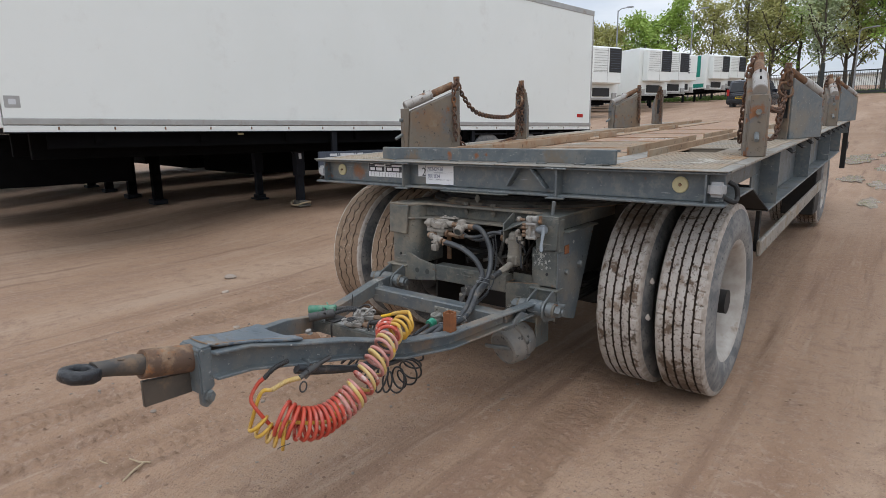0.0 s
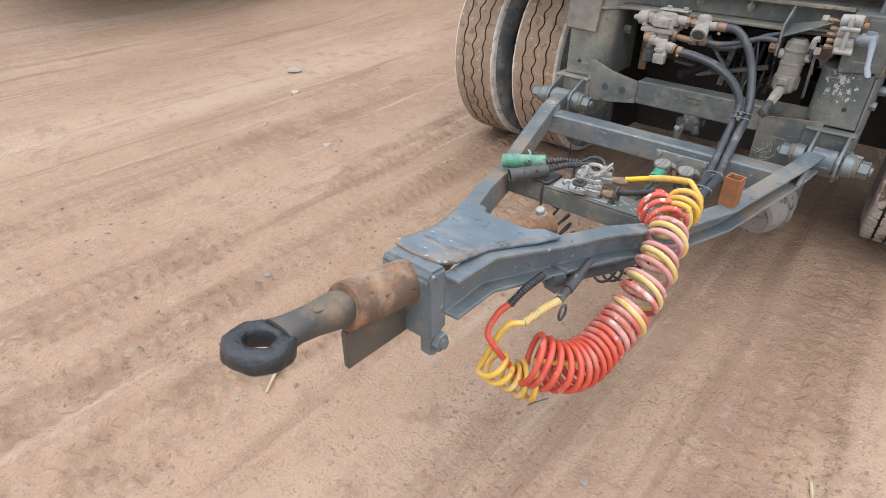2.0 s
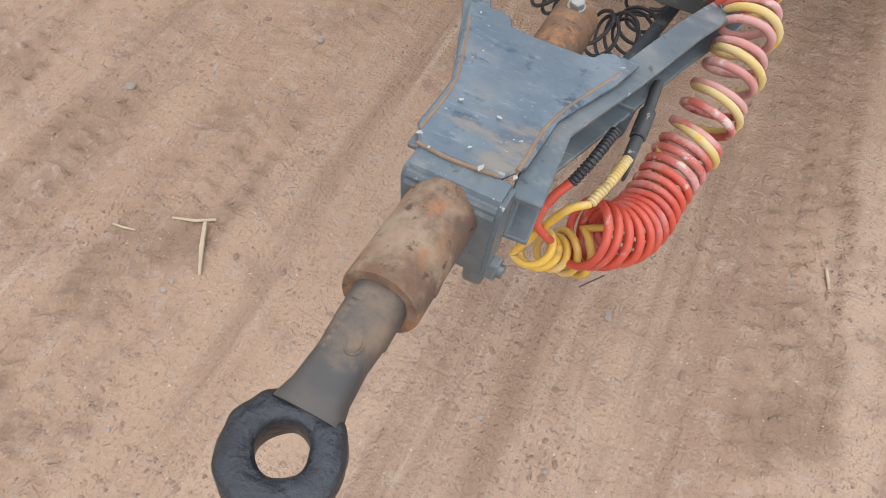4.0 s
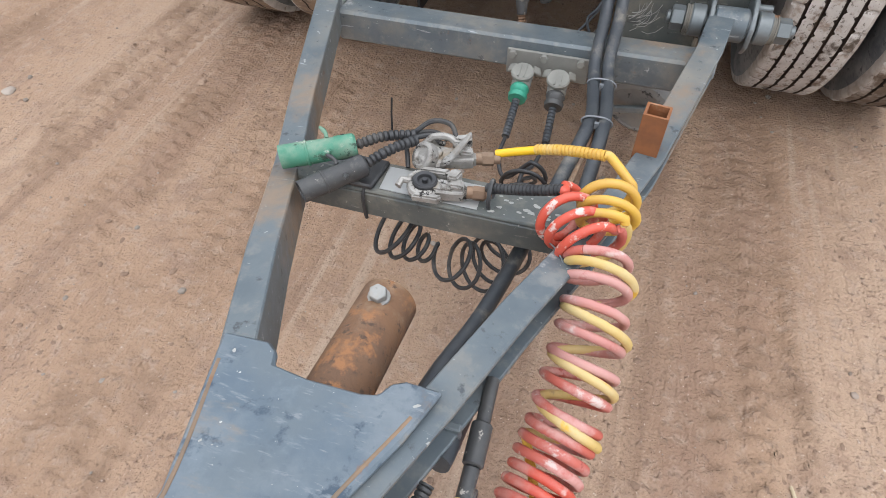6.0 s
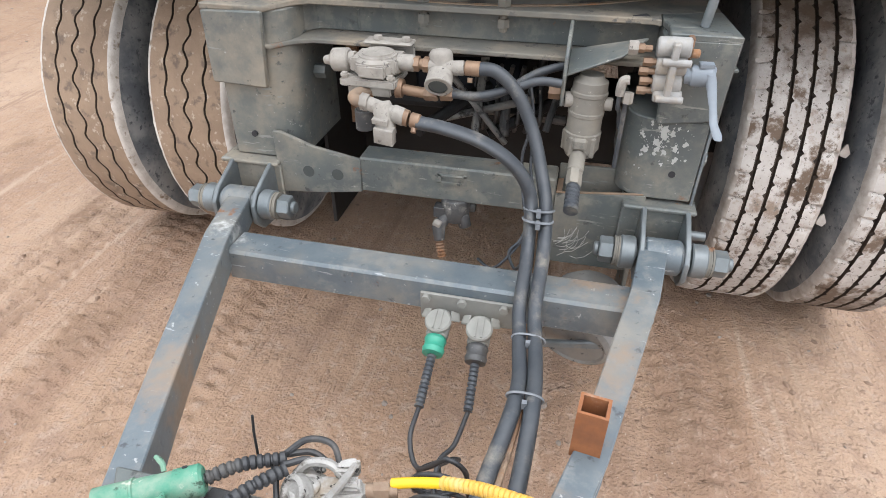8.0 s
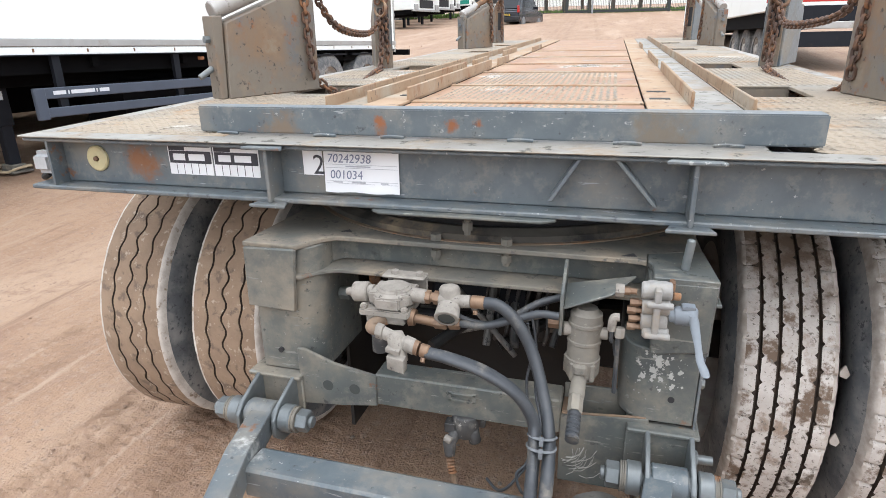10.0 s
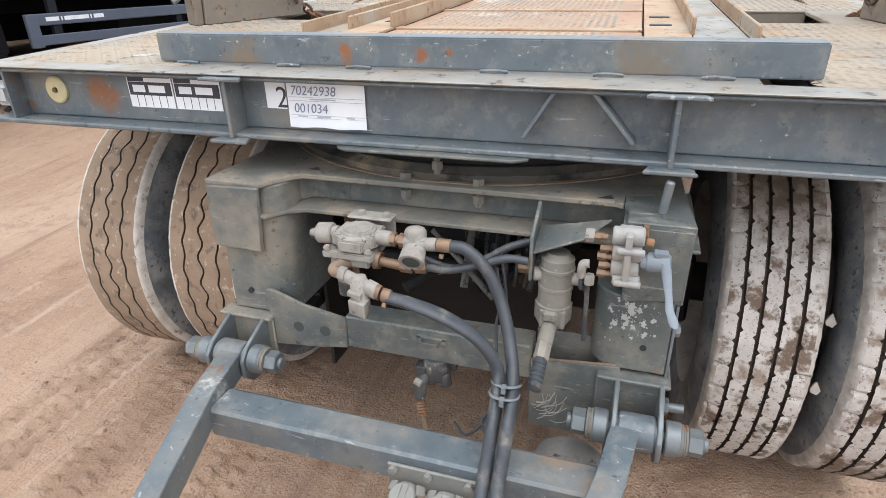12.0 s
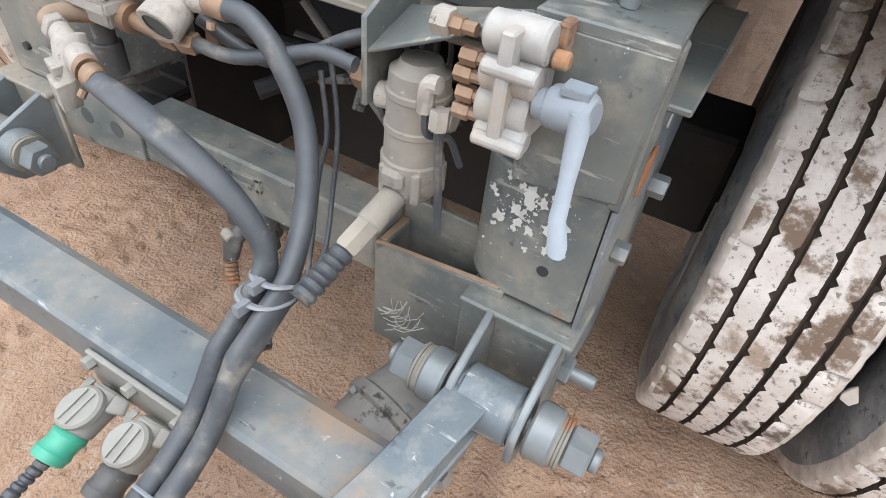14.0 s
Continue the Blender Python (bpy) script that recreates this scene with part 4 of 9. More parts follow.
for s, first, second in PAIRS:
    (xi, yi), (xj, yj), y = first[2:], second[2:], first[1]
    chain([(xi - s * 0.02, yi - 0.02, DZ + 0.47), (xi - s * 0.03, yi - 0.07, DZ + 0.40), (xi - s * 0.045, yi - 0.075, DZ + 0.15), (xi - s * 0.05, yi - 0.07, DZ + 0.02)])
    if y < 1:
        chain([(xi, yi + 0.03, DZ + 0.46), (xi, yi + 0.08, DZ + 0.38), (xi, yi + 0.3, DZ + 0.24), (xj, yj - 0.25, DZ + 0.20), (xj, yj - 0.06, DZ + 0.27), (xj, yj - 0.03, DZ + 0.31)])
        chain([(xj, yj - 0.03, DZ + 0.30), (xj - s * 0.01, yj - 0.07, DZ + 0.16), (xj - s * 0.03, yj - 0.15, DZ + 0.02), (xj - s * 0.08, yj - 0.35, DZ + 0.01), (xi - s * 0.1, yi + 0.12, DZ - 0.03), (xi - s * 0.02, yi + 0.05, DZ + 0.02), (xi + s * 0.01, yi + 0.04, DZ + 0.10), (xi + s * 0.0, yi + 0.045, DZ + 0.2)])
        ring((xj, yj - 0.035, DZ + 0.33), (s * 0.5, -1, 0.3))
    chain([(xj - s * 0.02, yj - 0.02, DZ + 0.47), (xj - s * 0.03, yj - 0.03, DZ + 0.40), (xj - s * 0.03, yj - 0.035, DZ + 0.2), (xj - s * 0.035, yj - 0.04, DZ + 0.01)])
    chain([(xj + s * 0.01, yj - 0.025, DZ + 0.46), (xj + s * 0.02, yj - 0.03, DZ + 0.36), (xj, yj - 0.04, DZ + 0.33)])
    ring((xi + s * 0.03, yi + 0.055, DZ + 0.27), (s, -0.6, 0.1), 0.045, 0.008)


# the whole body leans up a little towards its rear
for ob in [o for o in scene.objects if o.type == "MESH" and o.name != "ground"]:
    for v in ob.data.vertices:
        if v.co.z > 0.5:
            v.co.z += 0.032 * max(v.co.y, 0.0)

# ---- steering bogie ----
bogie = thing("steering_bogie", (0, 0.6, 0), "grey-green steel steering bogie frame under the deck", "bogie")


def wavy_column(bm, x0, x1, y0, y1, z0, z1, round_left):
    """An upright sheet post with one rounded front corner."""
    pts = []
    r = 0.06
    if round_left:
        pts += [(x0, y1), (x0, y0), (x1 - r, y0)]
        pts += [(x1 - r + r * math.sin(k * math.pi / 12), y0 + r - r * math.cos(k * math.pi / 12)) for k in range(1, 7)]
        pts += [(x1, y1)]
    else:
        pts += [(x1, y1), (x1, y0), (x0 + r, y0)]
        pts += [(x0 + r - r * math.sin(k * math.pi / 12), y0 + r - r * math.cos(k * math.pi / 12)) for k in range(1, 7)]
        pts += [(x0, y1)]
    prism(bm, [(x, y, z0) for x, y in pts], (0, 0, z1 - z0))


# top plate and front channel
bm = B()
prism(bm, [(-0.372, -0.112, 0.955), (-0.335, -0.045, 0.955), (-0.31, -0.024, 0.955), (0.385, -0.022, 0.955), (0.398, -0.03, 0.955), (0.40, 0.02, 0.955), (0.515, 0.06, 0.955), (0.51, 0.30, 0.955), (0.50, 1.25, 0.955), (-0.50, 1.25, 0.955), (-0.505, 0.30, 0.955), (-0.512, -0.112, 0.955)], (0, 0, 0.012))
part("top_plate", bev(bm, 0.002), M_DUSTY, bogie, "dusty tan top plate")
bm = B()
prism(bm, [(0.4005, -0.03, 0.955), (0.408, -0.05, 0.955), (0.408, -0.117, 0.955), (0.527, -0.117, 0.955), (0.516, 0.058, 0.955), (0.4005, 0.018, 0.955)], (0, 0, 0.0125))
part("corner_cap", bev(bm, 0.002), M_BOGIE, bogie)
for pts_ in ([(-0.315, 0.012), (-0.285, 0.012), (-0.30, 0.032)], [(0.345, -0.010), (0.378, -0.006), (0.372, 0.014)]):
    bm = B()
    prism(bm, [(x, y, 0.9668) for x, y in pts_], (0, 0, 0.001))
    part("corner_hole", bm, M_GRILLE, bogie)
bm = B()
prism(bm, [(-0.40, -0.100, 0.893), (-0.355, -0.030, 0.893), (-0.315, 0.026, 0.893), (0.41, 0.030, 0.893), (0.41, 0.038, 0.893), (-0.32, 0.036, 0.893), (-0.365, -0.025, 0.893), (-0.408, -0.095, 0.893)], (0, 0, 0.063))
channel = part("front_channel", bev(bm, 0.0015), M_BOGIE, bogie, "dusty grey-green channel under the top plate")
bm = B()
prism(bm, [(-0.405, -0.112, 0.882), (-0.365, -0.112, 0.882), (-0.335, -0.068, 0.882), (-0.30, -0.048, 0.882), (0.42, -0.046, 0.882), (0.42, 0.036, 0.882), (-0.34, 0.034, 0.882)], (0, 0, 0.010))
part("lower_flange", bev(bm, 0.002), M_DUSTY, channel)
bm = B()
cyl(bm, (-0.2205, 0.028, 0.894), (-0.2205, 0.028, 0.954), 0.004, n=8)
part("weld_seam", bm, M_BOGIE, channel)
bm = B()
prism(bm, [(0.402, -0.116, 0.882), (0.402, 0.03, 0.882), (0.402, 0.03, 0.954), (0.402, -0.116, 0.954)], (0.010, 0, 0))
part("channel_end", bev(bm, 0.003, 2), M_BOGIE, channel)
# corner plates
bm = B()
prism(bm, [(-0.512, -0.118, 0.805), (-0.385, -0.118, 0.800), (-0.372, -0.118, 0.958), (-0.508, -0.118, 0.955)], (0, 0.012, 0))
box(bm, -0.5115, -0.50, -0.1065, 0.06, 0.80, 0.9545)
part("corner_plate", bev(bm, 0.003), M_BOGIE, bogie)
bm = B()
prism(bm, [(0.415, -0.118, 0.800), (0.522, -0.118, 0.815), (0.527, -0.118, 0.958), (0.405, -0.118, 0.958)], (0, 0.012, 0))
box(bm, 0.508, 0.5265, -0.1065, -0.055, 0.80, 0.9545)
part("corner_plate", bev(bm, 0.003), M_BOGIE, bogie)
# posts
bm = B()
wavy_column(bm, -0.50, -0.335, -0.100, 0.14, 0.63, 0.955, True)
post_l = part("post", bev(bm, 0.003), M_BOGIE, bogie, "bent sheet steel post")
bm = B()
wavy_column(bm, 0.365, 0.515, -0.105, 0.16, 0.635, 0.806, False)
post_r = part("post", bev(bm, 0.003), M_BOGIE, bogie, "bent sheet steel post with flaked paint")
for x, z, pp in ((-0.445, 0.684, post_l), (0.468, 0.694, post_r)):
    bm = B()
    cyl(bm, (x, -0.1062, z), (x, -0.09, z), 0.007, n=14)
    part("bolt_hole", bm, M_GRILLE, pp)
# flaked paint on the right post
bm = B()
rnd = random.Random(5)
for k in range(130):
    x, z = rnd.gauss(0.432, 0.026), rnd.gauss(0.765, 0.030)
    r = 0.0008 + 0.0085 * rnd.random() ** 5
    if not (0.39 < x < 0.495 and 0.70 < z < 0.83):
        continue
    pts = [(x + r * q * math.cos(j * math.tau / 11), -0.1056 - 0.00002 * k, z + 1.2 * r * q * math.sin(j * math.tau / 11)) for j, q in ((j, 0.35 + 0.85 * rnd.random()) for j in range(11))]
    bm.faces.new([bm.verts.new(p) for p in pts])
part("paint_flake", bm, M_WEB, post_r, "bare pale flaked patches")
# lower cross bar with its gusset
bm = B()
prism(bm, [(-0.395, -0.1135, 0.700), (-0.375, -0.1135, 0.700), (-0.30, -0.1135, 0.672), (-0.19, -0.1135, 0.652), (-0.19, -0.1135, 0.570), (-0.28, -0.1135, 0.556), (-0.395, -0.1135, 0.545)], (0, 0.010, 0))
gus = part("gusset_plate", bev(bm, 0.002), M_BOGIE, bogie)
for x in (-0.318, -0.247):
    bm = B()
    pipe(bm, (x, -0.1150, 0.608), (x, -0.115, 0.608), 0.0165, 0.0025, 20)
    part("ring_weld", bm, M_BOGIE, gus)
    bm = B()
    cyl(bm, (x, -0.1142, 0.608), (x, -0.108, 0.608), 0.014, n=20)
    part("hole", bm, M_HOLLOW, gus)
part("cross_bar", boxes([(-0.195, 0.2458, -0.108, -0.040, 0.570, 0.655)], 0.004), M_BOGIE, bogie, "dusty grey-green cross bar")
part("eyelet", boxes([(-0.012, 0.055, -0.114, -0.107, 0.634, 0.640), (-0.012, 0.055, -0.114, -0.107, 0.616, 0.622), (-0.012, -0.003, -0.114, -0.107, 0.616, 0.640), (0.046, 0.055, -0.114, -0.107, 0.616, 0.640)], 0.001), M_BOGIE, bogie)
# open box bracket beside the right post
bm = B()
prism(bm, [(0.246, -0.108, 0.445), (0.430, -0.108, 0.445), (0.430, -0.108, 0.640), (0.246, -0.108, 0.622)], (0, 0.009, 0))
bracket = part("box_bracket", bev(bm, 0.002), M_BOGIE, bogie, "open-topped box bracket with scratches")
for nm, r in (("side_plate", (0.247, 0.260, -0.0988, -0.0412, 0.4465, 0.622)), ("back_plate", (0.248, 0.428, -0.041, -0.032, 0.4475, 0.660)), ("floor_plate", (0.2602, 0.428, -0.0988, -0.0412, 0.540, 0.547))):
    part(nm, boxes([r], 0.002), M_BOGIE, bracket)
for nm, r in (("rim", (0.2475, 0.424, -0.1075, -0.1005, 0.6225, 0.6255)), ("rim", (0.2475, 0.2595, -0.0985, -0.0415, 0.6222, 0.6252))):
    bm = boxes([r], 0.001)
    for v in bm.verts:
        v.co.z += 0.098 * (v.co.x - 0.246)
    part(nm, bm, M_SMEAR, bracket, "dusty rust-brown worn upper edge")
# tapering cheek plate behind the right post, with a ledge above
bm = B()
prism(bm, [(0.5165, -0.104, 0.50), (0.5165, 0.085, 0.44), (0.5165, 0.278, 0.883), (0.5165, -0.054, 0.886), (0.5165, -0.054, 0.798), (0.5165, -0.104, 0.798)], (0.006, 0, 0))
cheek = part("cheek_plate", bev(bm, 0.001), M_PAINT, bogie, "dark grey tapering side plate with a pale worn rear edge")
part("ledge", boxes([(0.500, 0.548, -0.053, 0.275, 0.8865, 0.894)], 0.002), M_BOGIE, cheek)
part("upper_cheek", boxes([(0.492, 0.500, -0.053, 0.60, 0.8945, 0.9535)], 0.001), M_BOGIE, cheek)
# white disc laid on the plate; its colour stands in for daylight behind
bm = B()
cyl(bm, (0.5225, 0.05, 0.831), (0.524, 0.05, 0.831), 0.008, n=14)
part("bright_hole", bm, M_WEB, cheek, "light showing through a drilled hole")
bm = B()
hexnut(bm, (0.5225, 0.109, 0.714), (0.545, 0.109, 0.714), 0.016)
part("bolt_head", bm, M_BOLT, cheek)
# side frames going back, near-black in place of the shade there
for s in (-1, 1):
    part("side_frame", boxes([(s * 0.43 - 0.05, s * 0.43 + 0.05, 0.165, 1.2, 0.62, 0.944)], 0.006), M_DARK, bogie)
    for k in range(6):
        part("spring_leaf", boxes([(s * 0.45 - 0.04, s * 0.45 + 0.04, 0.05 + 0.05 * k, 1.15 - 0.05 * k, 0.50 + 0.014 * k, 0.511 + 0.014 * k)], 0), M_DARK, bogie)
bm = B()
cyl(bm, (-1.1, 0.6, 0.5), (1.1, 0.6, 0.5), 0.06, n=18)
part("axle", bm, M_DARK, bogie)
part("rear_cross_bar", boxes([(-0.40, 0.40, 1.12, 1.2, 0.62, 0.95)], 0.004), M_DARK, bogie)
# sheets added to close off the interior; their near-black stands in for shade
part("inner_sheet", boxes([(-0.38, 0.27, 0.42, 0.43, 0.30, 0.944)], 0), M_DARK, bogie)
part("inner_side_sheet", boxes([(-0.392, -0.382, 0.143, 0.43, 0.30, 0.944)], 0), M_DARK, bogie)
# near-black block added behind the opening to keep the interior dark
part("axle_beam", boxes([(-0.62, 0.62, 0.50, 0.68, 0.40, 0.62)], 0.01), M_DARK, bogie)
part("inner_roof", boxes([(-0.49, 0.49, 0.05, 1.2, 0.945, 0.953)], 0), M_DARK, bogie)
# hidden inner pipes and brackets seen in the dark
for a, b in (((-0.25, 0.1, 0.72), (0.2, 0.3, 0.64)), ((-0.1, 0.05, 0.66), (0.1, 0.35, 0.74)), ((-0.3, 0.2, 0.80), (0.3, 0.25, 0.82)), ((0.05, 0.2, 0.60), (0.30, 0.32, 0.72))):
    bm = B()
    cyl(bm, a, b, 0.016, n=10)
    part("inner_pipe", bm, M_DARK, bogie)
bm = B()
cyl(bm, (-0.16, 0.32, 0.72), (0.12, 0.32, 0.72), 0.075, n=24, bevel=0.01)
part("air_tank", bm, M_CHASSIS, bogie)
for k, (a, b, r) in enumerate((((0.02, 0.16, 0.62), (0.03, 0.30, 0.90), 0.011), ((0.09, 0.20, 0.60), (0.07, 0.34, 0.88), 0.014), ((-0.08, 0.18, 0.64), (0.16, 0.22, 0.70), 0.010), ((0.15, 0.30, 0.58), (0.18, 0.36, 0.93), 0.012), ((-0.20, 0.26, 0.66), (0.24, 0.34, 0.60), 0.013), ((0.20, 0.12, 0.66), (0.26, 0.30, 0.90), 0.009), ((-0.05, 0.12, 0.80), (0.10, 0.16, 0.60), 0.008))):
    bm = B()
    cyl(bm, a, b, r, n=10)
    part("brake_line", bm, M_PLUG if k % 2 else M_CHAMBER, bogie)
for k in range(7):
    bm = B()
    x = 0.00 + 0.028 * k
    tube(bm, smooth_path([(x, 0.24, 0.60), (x + 0.012, 0.21, 0.66), (x + 0.004, 0.25, 0.72), (x + 0.016, 0.22, 0.78)], 4), 0.006, 6)
    part("brake_spring", bm, M_PLUG, bogie)
part("inner_strip", boxes([(-0.300, -0.270, 0.13, 0.14, 0.63, 0.93)], 0.001), M_RUST, bogie)
bm = B()
hexnut(bm, (-0.333, 0.02, 0.80), (-0.305, 0.02, 0.80), 0.017)
part("bolt_head", bm, M_BOGIE, bogie)
# turntable rings
bm = B()
lathe(bm, [(0.0, 0.50), (0.0, 0.592), (0.016, 0.594), (0.024, 0.580), (0.030, 0.575), (0.030, 0.50)], (0, 0.6, 0.968), (0, 0.6, 1.1), 96, close=True)
part("lower_ring", bm, M_RING, bogie, "greasy black turntable ring with tan dust")
bm = B()
lathe(bm, [(0.0, 0.50), (0.0, 0.560), (0.014, 0.566), (0.026, 0.560), (0.026, 0.50)], (0, 0.6, 0.998), (0, 0.6, 1.1), 96, close=True)
part("upper_ring", bm, M_GRILLE, bogie, "dark greasy turntable race")
bm = B()
lathe(bm, [(0.0, 0.580), (0.0, 0.6045), (0.0022, 0.6045), (0.0022, 0.580)], (0, 0.6, 0.9672), (0, 0.6, 1.1), 96, close=True)
part("ring_foot", bm, M_SMEAR, bogie, "thin orange rusty edge of the ring")
for x, y, z in ((-0.068, 0.002, 0.955), (0.098, 0.002, 0.955)):
    bm = B()
    hexnut(bm, (x, y, z - 0.028), (x, y, z - 0.010), 0.013)
    cyl(bm, (x, y, z - 0.036), (x, y, z), 0.008, n=10)
    hexnut(bm, (x, y, z + 0.013), (x, y, z + 0.029), 0.014)
    part("ring_bolt", bm, M_DUSTY, bogie)
bm = B()
hexnut(bm, (0.010, -0.008, 1.000), (0.010, -0.008, 1.020), 0.013)
cyl(bm, (0.010, -0.008, 0.990), (0.010, -0.008, 1.03), 0.008, n=10)
hexnut(bm, (0.010, -0.010, 1.041), (0.010, -0.010, 1.055), 0.014)
part("ring_bolt", bm, M_DUSTY, bogie)
bm = B()
cyl(bm, (0.468, -0.062, 0.966), (0.474, -0.064, 1.032), 0.0085, n=12, bevel=0.003)
part("stud", bm, M_BOLT, bogie, "bare upright stud")
# lugs for the drawbar
PY, PZ = -0.196, 0.557
for xs, out in ((0.428, -1), (0.514, 1), (-0.405, 1), (-0.500, -1)):
    bm = B()
    prism(bm, [(xs - 0.005, -0.115, 0.625), (xs - 0.005, -0.132, 0.627), (xs - 0.005, -0.212, 0.594), (xs - 0.005, -0.236, 0.570), (xs - 0.005, -0.236, 0.527), (xs - 0.005, -0.206, 0.497), (xs - 0.005, -0.115, 0.487)], (0.010, 0, 0))
    part("lug", bev(bm, 0.002), M_BOLT, bogie, "pale grey pivot lug")
for s in (-1, 1):
    bm = B()
    prism(bm, [(s * 0.385, -0.122, 0.478), (s * 0.385, -0.122, 0.618), (s * 0.522, -0.122, 0.630), (s * 0.522, -0.122, 0.478)], (0, 0.010, 0))
    box(bm, min(s * 0.385, s * 0.53), max(s * 0.385, s * 0.53), -0.132, -0.05, 0.618, 0.628)
    part("pivot_plate", bev(bm, 0.003), M_BOGIE, bogie)
    c = 0.471 if s > 0 else -0.4525
    bm = B()
    cyl(bm, (c - 0.10, PY, PZ), (c + 0.10, PY, PZ), 0.014, n=16)
    cyl(bm, (c - 0.04, PY, PZ), (c + 0.04, PY, PZ), 0.030, n=20)
    part("pivot_pin", bm, M_BOLT, bogie)
    for e in (-1, 1):
        bm = B()
        x = c + e * 0.053
        cyl(bm, (x, PY, PZ), (x + e * 0.030, PY, PZ), 0.034, n=24, bevel=0.003)
        part("bush", bm, M_BOLT, bogie, "pale rubber-lined bush")
        bm = B()
        for k in range(3):
            cyl(bm, (x + e * (0.030 + k * 0.004), PY, PZ), (x + e * (0.0335 + k * 0.004), PY, PZ), 0.031 - 0.001 * (k % 2), n=24)
        part("washer", bm, M_DUSTY, bogie)
        bm = B()
        hexnut(bm, (x + e * 0.042, PY, PZ), (x + e * 0.070, PY, PZ), 0.027)
        cyl(bm, (x + e * 0.07, PY, PZ), (x + e * 0.080, PY, PZ), 0.014, n=14, bevel=0.002)
        part("nut", bm, M_BOLT, bogie)
bm = B()
hexnut(bm, (0.515, -0.10, 0.555), (0.535, -0.10, 0.555), 0.018)
cyl(bm, (0.535, -0.10, 0.555), (0.565, -0.10, 0.555), 0.010, n=12)
part("side_bolt", bm, M_BOLT, bogie)
bm = B()
hexnut(bm, (0.5225, -0.03, 0.70), (0.540, -0.03, 0.70), 0.014)
part("side_bolt", bm, M_BOLT, bogie)
# scratches like scribbled white lines on the box bracket
bm = B()
rnd = random.Random(3)
for k in range(16):
    x, z = 0.252 + rnd.random() * 0.05, 0.462 + rnd.random() * 0.05
    a = rnd.uniform(-0.9, 0.5)
    pts = [(x + t * 0.016 * math.cos(a + 0.3 * t), -0.1088, z + t * 0.014 * math.sin(a + 0.4 * t)) for t in (0, 1, 2, 3)]
    tube(bm, pts, 0.0007, 4)
tagged(part("scratch", bm, M_WEB, bogie), kind="stuff")
# brake chamber and the round pots below
bm = B()
c0, c1 = Vector((0.327, -0.262, 0.345)), Vector((0.378, -0.072, 0.396))
lathe(bm, [(0.004, 0), (0.004, 0.066), (0, 0.070), (0.006, 0.082), (0.030, 0.090), (0.070, 0.092), (0.074, 0.100), (0.090, 0.100), (0.094, 0.092), (0.135, 0.086), (0.160, 0.064), (0.165, 0)], c0, c1, 44)
chamber = part("brake_chamber", bm, M_CHAMBER, bogie, "dusty dark grey brake chamber")
bm = B()
prism(bm, [(0.244, -0.282, 0.345), (0.390, -0.262, 0.352), (0.390, -0.262, 0.372), (0.244, -0.282, 0.362)], (0.004, -0.012, 0))
part("chamber_bar", bev(bm, 0.003), M_BOLT, chamber, "pale clamp bar across the end")
for k in range(6):
    a = k * math.tau / 6 + 0.3
    bm = B()
    c = Vector((0.346 + 0.091 * math.cos(a), -0.190, 0.364 + 0.091 * math.sin(a)))
    hexnut(bm, c, c + Vector((-0.003, -0.012, -0.003)), 0.009)
    part("clamp_bolt", bm, M_BOLT, chamber)
part("chamber_bracket", boxes([(0.418, 0.428, -0.120, 0.00, 0.33, 0.476)], 0.002), M_BOGIE, bogie, "dark hanging bracket plate")
bm = B()
cyl(bm, (0.026, -0.088, 0.574), (0.026, -0.092, 0.516), 0.034, 0.031, n=16, bevel=0.004)
cyl(bm, (0.022, -0.075, 0.548), (0.070, -0.070, 0.545), 0.017, n=12, bevel=0.003)
cyl(bm, (0.044, -0.100, 0.538), (0.052, -0.104, 0.505), 0.015, n=12, bevel=0.003)
box(bm, -0.020, 0.006, -0.118, -0.090, 0.530, 0.556)
cyl(bm, (0.010, -0.100, 0.535), (-0.004, -0.128, 0.512), 0.014, n=12, bevel=0.002)
drain = part("drain_valve", bev(bm, 0.002), M_PLUG, bogie, "dirty black drain fitting")
bm = B()
cyl(bm, (-0.016, -0.130, 0.526), (0.002, -0.134, 0.520), 0.009, n=12, bevel=0.002)
part("drain_nipple", bm, M_VALVE, drain, "pale tan plastic nipple")
bm = B()
cyl(bm, (-0.006, -0.124, 0.515), (0.000, -0.142, 0.482), 0.016, 0.012, n=14, bevel=0.003)
part("drain_elbow", bm, M_PLUG, drain)
bm = B()
lathe(bm, [(0, 0), *[(0.0038 * k, 0.0085 if k % 2 else 0.0115) for k in range(11)], (0.039, 0)], (0.000, -0.142, 0.484), (0.008, -0.152, 0.446), 14)
part("drain_spring", bm, M_RUST, drain, "rusty coil spring on the drain hose")
bm = B()
tube(bm, smooth_path([(0.008, -0.152, 0.447), (0.020, -0.162, 0.405), (0.035, -0.175, 0.360), (0.050, -0.185, 0.330)]), 0.0068, 8)
part("drain_hose", bm, M_SMEAR, drain)
part("orange_reflector", boxes([(0.5230, 0.527, -0.045, -0.002, 0.785, 0.826)], 0.001), M_RUSTTUBE, bogie)


